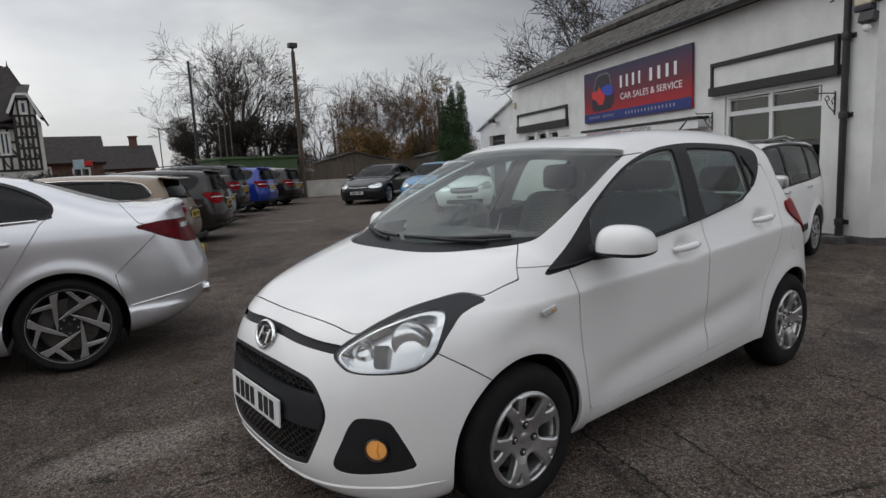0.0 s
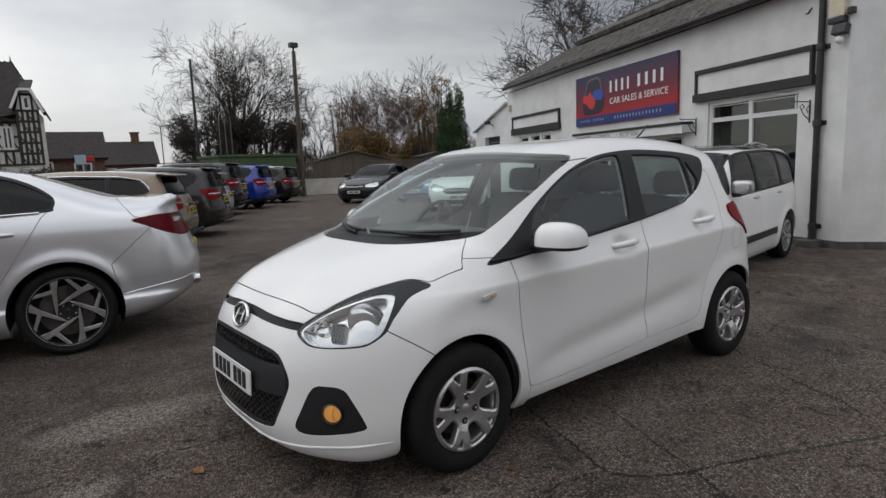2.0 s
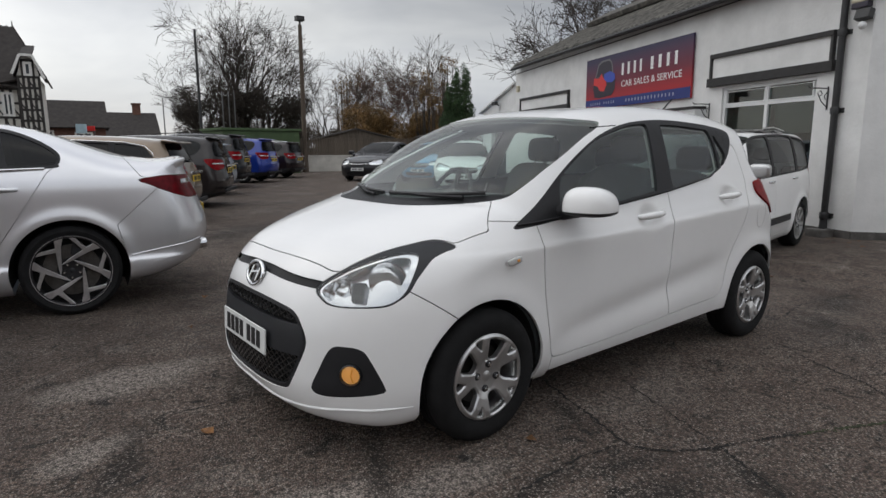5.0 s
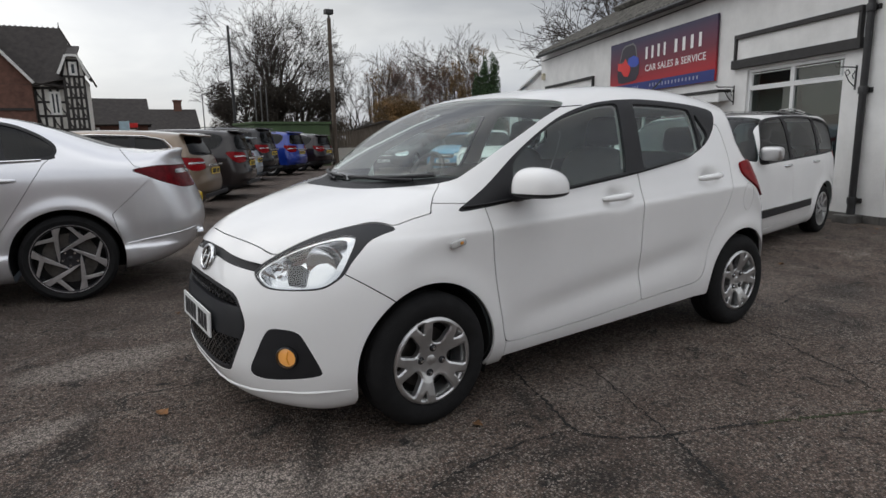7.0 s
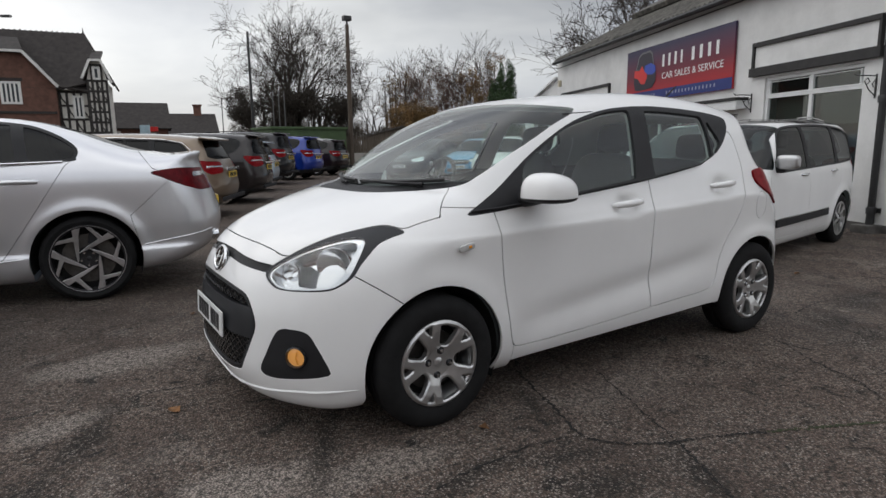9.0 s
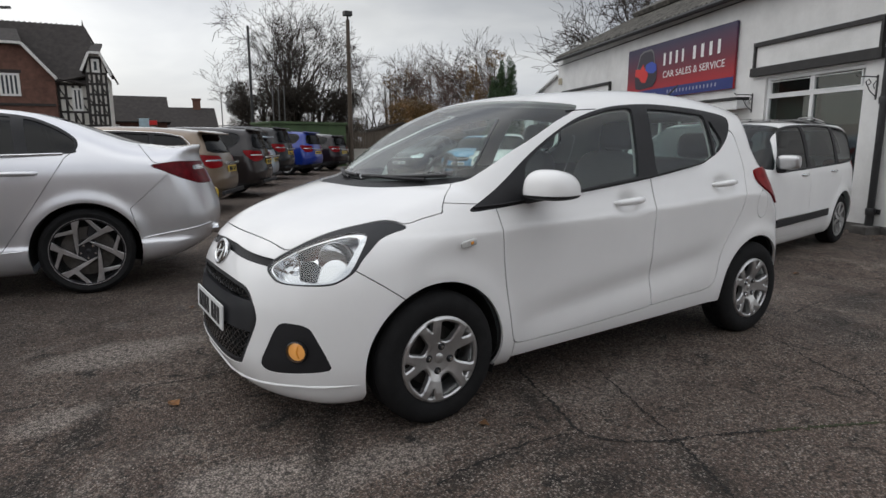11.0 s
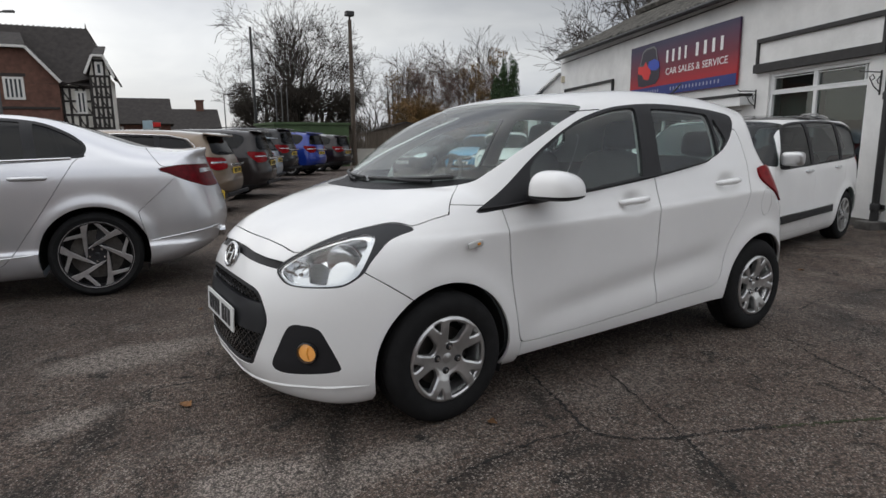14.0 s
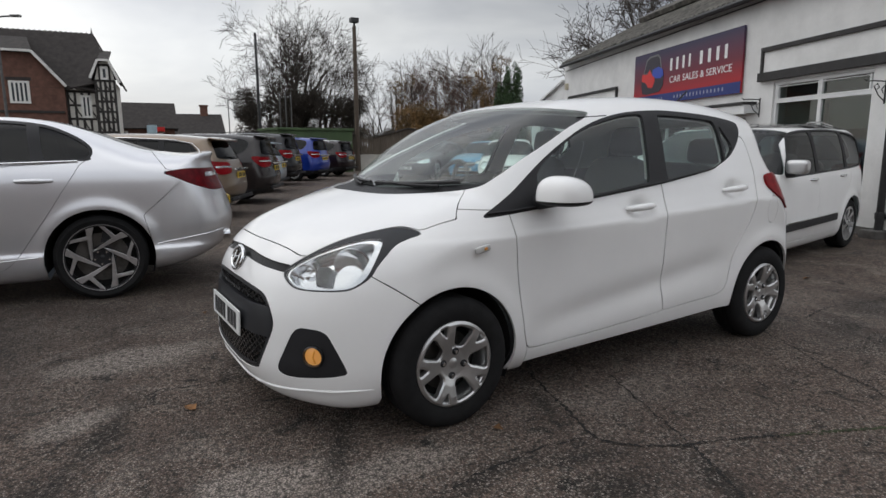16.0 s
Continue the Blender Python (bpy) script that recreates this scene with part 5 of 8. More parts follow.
        sheet_part("reflector", back_sheet, M_REFLECTOR, lamp, "silver reflector")
        # chrome lip along the lens and dark dividing fins
        lip, _ = split_pair(half_lens, -by_corner(half_lens, [(-0.922, 0.717), (-0.834, 0.774), (-0.721, 0.816), (-0.630, 0.838), (-0.574, 0.836), (-0.566, 0.814), (-0.582, 0.768), (-0.604, 0.720), (-0.628, 0.690), (-0.672, 0.668), (-0.771, 0.661), (-0.858, 0.665), (-0.904, 0.684)], -1.2))
        sheet_part("bezel", with_rim(moved_in(lip, 0.008), 0.05), M_CHROME, lamp, "chrome bezel")
        fin, _ = split_pair(half_lens, by_corner(half_lens, [(-0.800, 0.672), (-0.802, 0.752), (-0.742, 0.752), (-0.748, 0.668)], -1.2, smooth=False))
        sheet_part("divider", with_rim(moved_in(fin, 0.025), 0.035), M_GLOSS_TRIM, lamp)
        for u, z, r, mat in ((-0.848, 0.712, 0.036, M_CHROME), (-0.662, 0.742, 0.076, M_REFLECTOR)):
            near = half_lens[0][np.argmin(((half_lens[0][:, 0] + np.abs(half_lens[0][:, 1])) / 2 ** 0.5 - u) ** 2 + (half_lens[0][:, 2] - z) ** 2)]
            bm = bmesh.new()
            lathe(bm, [(0.002, 0.050), (r * 0.35, 0.047), (r * 0.6, 0.040), (r * 0.85, 0.029), (r, 0.020), (r + 0.004, 0.021), (r + 0.004, 0.04)], 28)
            bowl = part("lamp_bowl", bm, mat, lamp, smooth=True)
            bowl.matrix_basis = Matrix.Translation(near) @ pose(0, 0, 0, 0, 0, -48 if side < 0 else 228) @ pose(0, 0.022, 0)
    # fog lamps
    pocket, sheet = panel(sheet, by_corner, [(-0.872, 0.490), (-0.800, 0.498), (-0.745, 0.486), (-0.715, 0.452), (-0.652, 0.328), (-0.672, 0.306), (-0.780, 0.292), (-0.912, 0.288), (-0.962, 0.315), (-0.930, 0.390)], -1.45, gap=0.0)
    for half, side in zip(halves(pocket), (-1, 1)):
        fog = sheet_part("fog_lamp_surround", with_rim(moved_in(half, 0.002), 0.016), M_TRIM, car, "black fog lamp surround")
        opaque.append(half)
        u = (half[0][:, 0] + np.abs(half[0][:, 1])) / 2 ** 0.5
        near = half[0][np.argmin((u + 0.79) ** 2 + (half[0][:, 2] - 0.393) ** 2)]
        place = Matrix.Translation(near) @ pose(0, 0, 0, 0, 0, -46 if side < 0 else 226) @ pose(0, -0.014, 0)
        bm = bmesh.new()
        lathe(bm, [(0.036, 0.014), (0.041, 0.002), (0.046, 0.004), (0.049, 0.016)], 28)
        ring = part("lamp_ring", bm, M_GLOSS_TRIM, fog, smooth=True)
        ring.matrix_basis = place
        bm = bmesh.new()
        lathe(bm, [(0.0005, 0.006), (0.02, 0.007), (0.037, 0.012)], 28)
        glow = part("lit_lens", bm, M_FOG_LIT, fog, "lit amber lamp lens", smooth=True)
        glow.matrix_basis = place
        bm = bmesh.new()
        tube(bm, [(0.012, 0.004, -0.026), (0.004, 0.001, 0.0), (0.010, 0.004, 0.026)], 0.0028, 6)
        part("lens_rib", bm, M_AMBER, fog, smooth=True).matrix_basis = place
    # grilles
    slim, sheet = panel(sheet, by_face, [(0, 0.766), (0.12, 0.765), (0.24, 0.758), (0.38, 0.749), (0.478, 0.741), (0.482, 0.714), (0.38, 0.718), (0.24, 0.725), (0.12, 0.731), (0, 0.732)], -1.7, gap=0)
    sheet_part("upper_grille", with_rim(moved_in(slim, 0.012), -0.012), M_TRIM, car, "slim black upper grille")
    opaque.append(slim)
    GR = [(0, 0.645), (0.16, 0.645), (0.30, 0.637), (0.40, 0.618), (0.455, 0.565), (0.482, 0.500), (0.460, 0.425), (0.405, 0.315), (0.355, 0.285), (0.18, 0.268), (0, 0.262)]
    mouth, sheet = panel(sheet, by_face, GR, -1.7, gap=0)
    opaque.append(mouth)
    bar, mesh_area = split_pair(mouth, np.abs(mouth[0][:, 2] - 0.505) - 0.065)
    grille = base("front_grille", Matrix(), "", "")
    grille.parent = car
    grille["label"] = "black mesh front grille"
    sheet_part("backing", moved_in(mesh_area, 0.045), M_WELL, grille)
    sheet_part("frame", joined(*[with_rim(moved_in(sh, 0.004), 0.03) for sh in (split_pair(mouth, -(by_face(mouth, GR, -1.7) + 0.017))[0],)]), M_TRIM, grille)
    sheet_part("plate_bar", with_rim(moved_in(bar, 0.004), 0.03), M_GREY_TRIM, grille, "dark grey plate bar")
    outline = curve_through(np.concatenate([np.array(GR), np.array(GR)[::-1][1:-1] * (-1, 1)]), closed=True)
    pts = mouth[0]

    def surf(y, z):
        i = np.argmin((pts[:, 1] - y) ** 2 + (pts[:, 2] - z) ** 2)
        return pts[i, 0] + 0.016

    def inside(y, z):
        return abs(z - 0.505) > 0.062 and inside_distance(np.array([[y, z]]), outline)[0] < -0.012
    for z_low, z_high in ((0.262, 0.446), (0.565, 0.655)):
        bm = bmesh.new()
        lattice(bm, inside, surf, -0.48, 0.48, z_low, z_high, 0.042, 0.0038)
        part("grille_mesh", bm, M_GLOSS_TRIM, grille)
    number_plate(car, pose(-1.953, 0, 0.462, -3, 0, -90), M_PLATE_WHITE)
    # badge: an oval ring with a slanted bar
    bm = bmesh.new()
    ringpath = [(0, 0.062 * math.cos(a), 0.040 * math.sin(a)) for a in (2 * math.pi * k / 28 for k in range(29))]
    tube(bm, ringpath, 0.0065, 8, cap=False)
    tube(bm, [(0, 0.034, -0.022), (0.0, 0.018, 0.024)], 0.006, 8)
    tube(bm, [(0, -0.020, -0.024), (0, -0.034, 0.022)], 0.006, 8)
    tube(bm, [(0, 0.022, -0.004), (0, -0.022, 0.006)], 0.006, 8)
    b = part("badge", bm, M_CHROME, car, "oval chrome badge", smooth=True)
    b.matrix_basis = pose(-1.884, 0, 0.716, 0, 20, 0) @ Matrix.Diagonal((1.2, 1.4, 1.35, 1))
    bm = bmesh.new()
    lathe(bm, [(0.0005, 0.0), (0.036, 0.001), (0.040, 0.006), (0.040, 0.012)], 28)
    part("badge_ground", bm, M_GLOSS_TRIM, b, "black ground of the badge", smooth=True).matrix_basis = pose(0.001, 0, 0, 0, 0, -90) @ Matrix.Diagonal((1.5, 1, 0.96, 1))
    bm = bmesh.new()
    tube(bm, chin, [0.0065 * min(1.0, 0.15 + 0.12 * min(k, len(chin) - 1 - k)) for k in range(len(chin))], 8)
    part("chin_lip", bm, M_WHITE, car, "raised lip along the bumper", smooth=True)
    # panels
    bonnet, sheet = panel(sheet, by_plan, [(-1.790, 0), (-1.788, 0.12), (-1.780, 0.25), (-1.760, 0.39), (-1.722, 0.51), (-1.60, 0.575), (-1.49, 0.615), (-1.38, 0.665), (-1.325, 0.712), (-1.295, 0.735), (-1.22, 0.744), (-1.14, 0.752), (-1.126, 0.750), (-1.118, 0.735), (-1.085, 0.70), (-0.985, 0.60), (-1.02, 0.50), (-1.14, 0.38), (-1.20, 0.2), (-1.215, 0)], 0.74)
    keep("bonnet", bonnet, M_WHITE)
    bumper, sheet = panel(sheet, by_side, [(-2.3, 0.0), (-2.3, 1.0), (-1.62, 1.0), (-1.58, 0.75), (-1.54, 0.716), (-1.45, 0.655), (-1.335, 0.572), (-1.33, 0.0)], least=-1, smooth=False)
    keep("front_bumper", bumper, M_WHITE)
    flap, sheet = panel(sheet, by_side, [(1.213 + 0.058 * math.cos(a), 0.832 + 0.086 * math.sin(a)) for a in (2 * math.pi * k / 16 for k in range(16))], gap=0.0016)
    keep("fuel_flap", halves(flap)[0], M_WHITE)
    sheet = joined(sheet, halves(flap)[1])
    tail, sheet = panel(sheet, by_side, [(1.150, 1.032), (1.18, 1.050), (1.26, 1.056), (1.40, 1.045), (1.62, 1.00), (1.62, 0.84), (1.44, 0.822), (1.385, 0.838), (1.30, 0.888), (1.195, 0.950), (1.158, 0.985)], least=0.42, gap=0.001)
    for half in halves(tail):
        keep("tail_lamp", moved_in(half, -0.012), M_RED_LENS, "red tail lamp", rim=0.04)
    for name, poly in (("front_door", [(-0.846, 0.95), (-0.842, 0.90), (-0.832, 0.80), (-0.812, 0.63), (-0.775, 0.42), (-0.748, 0.31), (-0.712, 0.276), (-0.60, 0.272), (-0.30, 0.283), (0.05, 0.305), (0.225, 0.320), (0.225, 0.36), (0.205, 0.54), (0.200, 0.75), (0.202, 0.90), (0.207, 1.02), (0.21, 1.08), (-0.3, 1.05), (-0.6, 1.0), (-0.8, 0.955)]),
                       ("rear_door", [(0.212, 1.08), (0.209, 1.02), (0.204, 0.90), (0.202, 0.75), (0.207, 0.54), (0.227, 0.36), (0.228, 0.322), (0.45, 0.334), (0.68, 0.345), (0.765, 0.365), (0.800, 0.42), (0.825, 0.53), (0.880, 0.64), (0.985, 0.775), (1.035, 0.90), (1.068, 1.05), (1.072, 1.16), (1.052, 1.275), (0.97, 1.27), (0.80, 1.19), (0.6, 1.12)])):
        door, sheet = panel(sheet, by_side, moved(poly, -0.015, 0.0), least=0.4, steps=3, gap=0.0033)
        for half in halves(door):
            keep(name, half, M_WHITE)
    wing, sheet = panel(sheet, by_side, [(-1.60, 0.0), (-1.60, 1.0), (-1.12, 0.96), (-1.0, 0.952), (-0.86, 0.945), (-0.848, 0.88), (-0.838, 0.80), (-0.818, 0.63), (-0.780, 0.42), (-0.752, 0.31), (-0.735, 0.0)], least=0.3, smooth=False)
    for half in halves(wing):
        keep("front_wing", half, M_WHITE)
    sill = 0.200 + 0.037 * np.clip(sheet[0][:, 0] + 0.75, 0, 1.6)
    under, sheet = split_pair(sheet, sheet[0][:, 2] - sill)
    v = under[0].copy()
    low = np.maximum(0.0, 0.200 + 0.037 * np.clip(v[:, 0] + 0.75, 0, 1.6) - v[:, 2])
    v[:, 2] += 0.8 * low
    v[:, 1] *= 1 - 1.6 * np.minimum(low, 0.05)
    under = (v, under[1], under[2])
    keep("underbody", under, M_WELL, rim=0.0)
    keep("body_shell", sheet, M_WHITE)
    wells(s, car)
    # lining of the cabin
    shell = joined(*opaque)
    v, n, f = moved_in(shell, 0.035)
    lower, upper = split_pair((v, -n, f[:, ::-1]), v[:, 2] - 1.05)
    lower, _ = split_pair(lower, -(lower[0][:, 0] + 1.0))
    sheet_part("cabin_lining", lower, M_DASH, car, "dark grey cabin lining")
    upper, _ = split_pair(upper, -(upper[0][:, 0] + 1.0))
    sheet_part("roof_lining", upper, M_PALE_TRIM, car, "pale roof lining")
    cabin(car)
    # door mirrors
    def shape(x, y, z):
        top = 0.068 - 0.018 * np.clip(x / 0.11, -1, 1)
        zc = np.where(z > -0.035, (z + 0.035) / (top + 0.035), (z + 0.035) / 0.030)
        return ((np.abs(x / 0.115) ** 2.5 + np.abs(y / 0.120) ** 2.8 + np.abs(zc) ** 2.8) ** (1 / 2.6) - 1) * 0.06
    mirror = surface_of(shape, (-0.15, -0.16, -0.10), (0.15, 0.16, 0.13), 0.010)
    foot, cap = split_pair(mirror, mirror[0][:, 2] + 0.040)
    for side in (-1, 1):
        place = np.array(pose(-0.655, side * 0.915, 1.028, 0, 0, -14 * side))
        mp = sheet_part("door_mirror", placed(cap, place), M_WHITE, car, "white door mirror with black base")
        sheet_part("mirror_base", placed(foot, place), M_TRIM, mp)
        bm = bmesh.new()
        tube(bm, [(-0.68, side * 0.74, 0.968), (-0.67, side * 0.80, 0.975), (-0.66, side * 0.86, 0.990)], [0.040, 0.034, 0.036], 10)
        part("mirror_arm", bm, M_TRIM, mp, smooth=True)
        bm = bmesh.new()
        box(bm, -0.003, 0.003, -0.05, 0.05, -0.025, 0.022, 0.002, m=pose(-0.655, side * 0.915, 1.035, 0, 0, -14 * side) @ pose(0.110, 0, 0))
        part("mirror_glass", bm, M_CHROME, mp)
    # handles, repeaters, seal strips
    for side in (-1, 1):
        for x, z in ((-0.008, 0.914), (0.815, 0.976)):
            bm = bmesh.new()
            tube(bm, [(x - 0.10, side * 0.795, z - 0.006), (x - 0.085, side * 0.818, z - 0.004), (x - 0.03, side * 0.832, z), (x + 0.04, side * 0.833, z + 0.004), (x + 0.085, side * 0.824, z + 0.007), (x + 0.105, side * 0.800, z + 0.008)], [0.011, 0.0165, 0.0185, 0.0185, 0.0165, 0.011], 10)
            part("door_handle", bm, M_WHITE, car, smooth=True)
        rep = sheet_part("side_repeater", placed(soft_lump((0.082, 0.014, 0.031), h=0.005), pose(-1.05, side * 0.838, 0.792, 0, -10, 0)), M_CLEAR_LAMP, car, "clear side indicator")
        bm = bmesh.new()
        box(bm, 0.006, 0.022, -0.010, 0.010, -0.006, 0.006, 0.003)
        part("repeater_bulb", bm, M_AMBER, rep).matrix_basis = pose(-1.05, side * 0.838, 0.792, 0, -10, 0)
        bm = bmesh.new()
        tube(bm, [(-0.98, side * 0.775, 0.936), (-0.84, side * 0.784, 0.942), (-0.31, side * 0.782, 0.985), (0.20, side * 0.782, 1.037), (0.65, side * 0.766, 1.097)], 0.006, 6)
        part("window_seal", bm, M_TRIM, car)
    for path in ditch:
        bm = bmesh.new()
        tube(bm, path, 0.0032, 6)
        part("roof_ditch_strip", bm, M_TRIM, car)
    # wipers
    for line, arm in (([(-0.58, 1.068), (-0.42, 1.058), (-0.22, 1.050), (0.0, 1.046)], [(-0.50, 1.046), (-0.34, 1.046), (-0.20, 1.048)]), ([(0.06, 1.046), (0.22, 1.050), (0.38, 1.056), (0.52, 1.064)], [(0.10, 1.034), (0.22, 1.040), (0.34, 1.050)])):
        bm = bmesh.new()
        tube(bm, drape(base_strip, arm, (1, 2), lambda v: v[:, 0] < 0, lift=0.012), 0.009, 6)
        w = part("wiper", bm, M_TRIM, car, "black wiper")
        bm = bmesh.new()
        tube(bm, drape(base_strip, line, (1, 2), lambda v: v[:, 0] < 0, lift=0.014), 0.0095, 6)
        part("wiper_blade", bm, M_INK, w)
    bm = bmesh.new()
    tube(bm, [(1.18, 0, 1.47), (1.28, 0, 1.53), (1.42, 0, 1.63)], [0.013, 0.007, 0.005], 6)
    part("aerial", bm, M_TRIM, car)
    # wheels
    big = [(0.079, 0.0), (0.082, 0.016), (0.094, 0.027), (0.122, 0.036), (0.150, 0.045), (0.164, 0.044), (0.169, 0.028), (0.171, 0.0), (0.169, -0.028), (0.164, -0.044), (0.150, -0.045), (0.122, -0.036), (0.094, -0.027), (0.082, -0.016)]
    small = [(0.138, 0.0), (0.150, 0.007), (0.168, 0.016), (0.179, 0.017), (0.181, 0.0), (0.179, -0.017), (0.168, -0.016), (0.150, -0.007)]
    disc = wheel_disc(0.192, [(0, -0.016), (0.03, -0.016), (0.06, -0.0135), (0.10, -0.001), (0.15, 0.009), (0.182, 0.009), (0.192, 0.002)], [(big, range(1, 361, 72)), (small, range(37, 397, 72))], 0.026, rings=76, spokes=240, bevel=0.008)
    wh = make_wheel("wheel", s["wheel_r"] + 0.006, 0.188, 0.175, disc, 4, 0.055, M_ALLOY, M_ALLOY, M_ALLOY, car)
    wh["label"] = "five-spoke silver alloy wheel"
    fit_wheels(wh, s, car, 0.815)
    return car


def cabin(car, seat_mat=None, x_off=0.0, z_off=0.0, wide=0.36):
    """Seats, headrests, dashboard and steering wheel."""
    mat = seat_mat or M_CLOTH
    cushion, backrest, rest = soft_lump((0.50, 0.48, 0.16), h=0.02), soft_lump((0.15, 0.48, 0.62), h=0.02), soft_lump((0.10, 0.26, 0.17), h=0.02)
    for y in (-wide, wide):
        seat = sheet_part("front_seat", placed(cushion, pose(-0.05 + x_off, y, 0.56 + z_off, 0, -6, 0)), mat, car, "dark cloth seat")
        sheet_part("backrest", placed(backrest, pose(0.26 + x_off, y, 0.86 + z_off, 0, 14, 0)), mat, seat)
        sheet_part("headrest", placed(rest, pose(0.40 + x_off, y, 1.255 + z_off, 0, 8, 0)), mat, seat)
        for dy in (-0.06, 0.06):
            bm = bmesh.new()
            tube(bm, [(0.345 + x_off, y + dy, 1.10 + z_off), (0.39 + x_off, y + dy, 1.20 + z_off)], 0.006, 6)
            part("headrest_post", bm, M_CHROME, seat)
    bench = sheet_part("rear_seat", placed(soft_lump((0.50, 1.22, 0.16), h=0.04), pose(0.78 + x_off, 0, 0.58 + z_off, 0, -4, 0)), mat, car, "dark cloth rear bench")
    sheet_part("backrest", placed(soft_lump((0.14, 1.22, 0.56), h=0.04), pose(1.06 + x_off, 0, 0.84 + z_off, 0, 16, 0)), mat, bench)
    for y in (-0.36, 0.36):
        sheet_part("headrest", placed(rest, pose(1.17 + x_off, y, 1.19 + z_off, 0, 8, 0)), mat, bench)
    sheet_part("dashboard", placed(soft_lump((0.52, 1.34, 0.26), h=0.03), pose(-0.80 + x_off, 0, 0.885 + z_off, 0, -8, 0)), M_DASH, car, "dark grey dashboard")
    bm = bmesh.new()
    ring = [(0.18 * math.cos(a), 0.18 * math.sin(a), 0) for a in (2 * math.pi * k / 28 for k in range(29))]
    tube(bm, ring, 0.014, 8, cap=False)
    for a in (0.2, math.pi - 0.2, 1.5 * math.pi):
        tube(bm, [(0, 0, -0.02), (0.17 * math.cos(a), 0.17 * math.sin(a), 0)], 0.016, 6)
    bmesh.ops.create_cone(bm, cap_ends=True, segments=16, radius1=0.06, radius2=0.05, depth=0.04, matrix=pose(0, 0, -0.01))
    part("steering_wheel", bm, M_DASH, car, smooth=True).matrix_basis = pose(-0.46 + x_off, wide, 0.98 + z_off, 0, -62, 0) @ pose(0, 0, 0, 0, 0, 90)


M_FOG_LIT = material("lit_amber_lamp", (0.62, 0.25, 0.04), rough=0.15, coat=1.0)
M_FOG_LIT.node_tree.nodes["Principled BSDF"].inputs["Emission Color"].default_value = (1.0, 0.50, 0.16, 1)
M_FOG_LIT.node_tree.nodes["Principled BSDF"].inputs["Emission Strength"].default_value = 0.26
small_hatch(Matrix())


# ---- the other cars ----
def frac(points, length, height, nose):
    return [(nose + x * length, z * height) for x, z in points]


BOXES = dict(
    hatch=dict(profile=[(0.045, 0.13), (0.015, 0.19), (0.0, 0.31), (0.006, 0.41), (0.025, 0.49), (0.09, 0.575), (0.18, 0.635), (0.255, 0.67), (0.30, 0.705), (0.38, 0.835), (0.45, 0.94), (0.52, 0.985), (0.62, 1.0), (0.74, 0.985), (0.86, 0.945), (0.925, 0.91), (0.950, 0.80), (0.972, 0.67), (0.99, 0.53), (1.0, 0.39), (0.99, 0.26), (0.96, 0.16), (0.9, 0.125), (0.5, 0.11), (0.12, 0.11)],
               dlo=[(0.27, 0.64), (0.36, 0.775), (0.43, 0.87), (0.52, 0.93), (0.66, 0.935), (0.79, 0.91), (0.845, 0.875), (0.855, 0.82), (0.83, 0.75), (0.79, 0.715), (0.6, 0.685), (0.4, 0.655)]),
    suv=dict(profile=[(0.045, 0.15), (0.012, 0.22), (0.0, 0.34), (0.006, 0.45), (0.03, 0.54), (0.09, 0.60), (0.18, 0.635), (0.255, 0.66), (0.30, 0.70), (0.37, 0.84), (0.43, 0.94), (0.50, 0.985), (0.62, 1.0), (0.78, 0.99), (0.90, 0.965), (0.945, 0.935), (0.962, 0.80), (0.980, 0.66), (0.99, 0.52), (1.0, 0.39), (0.99, 0.27), (0.96, 0.18), (0.9, 0.145), (0.5, 0.13), (0.12, 0.13)],
             dlo=[(0.27, 0.635), (0.35, 0.775), (0.41, 0.87), (0.50, 0.935), (0.66, 0.945), (0.83, 0.93), (0.885, 0.895), (0.895, 0.82), (0.87, 0.735), (0.82, 0.70), (0.6, 0.67), (0.4, 0.645)]),
    estate=dict(profile=[(0.045, 0.13), (0.015, 0.19), (0.0, 0.31), (0.006, 0.41), (0.025, 0.49), (0.09, 0.57), (0.18, 0.62), (0.255, 0.655), (0.29, 0.69), (0.36, 0.83), (0.42, 0.94), (0.49, 0.985), (0.60, 1.0), (0.76, 0.985), (0.89, 0.95), (0.925, 0.925), (0.955, 0.80), (0.975, 0.67), (0.99, 0.53), (1.0, 0.39), (0.99, 0.26), (0.96, 0.16), (0.9, 0.125), (0.5, 0.11), (0.12, 0.11)],
                dlo=[(0.26, 0.63), (0.34, 0.775), (0.40, 0.87), (0.48, 0.93), (0.64, 0.935), (0.80, 0.91), (0.86, 0.87), (0.885, 0.80), (0.895, 0.735), (0.83, 0.705), (0.6, 0.68), (0.4, 0.65)]),
)


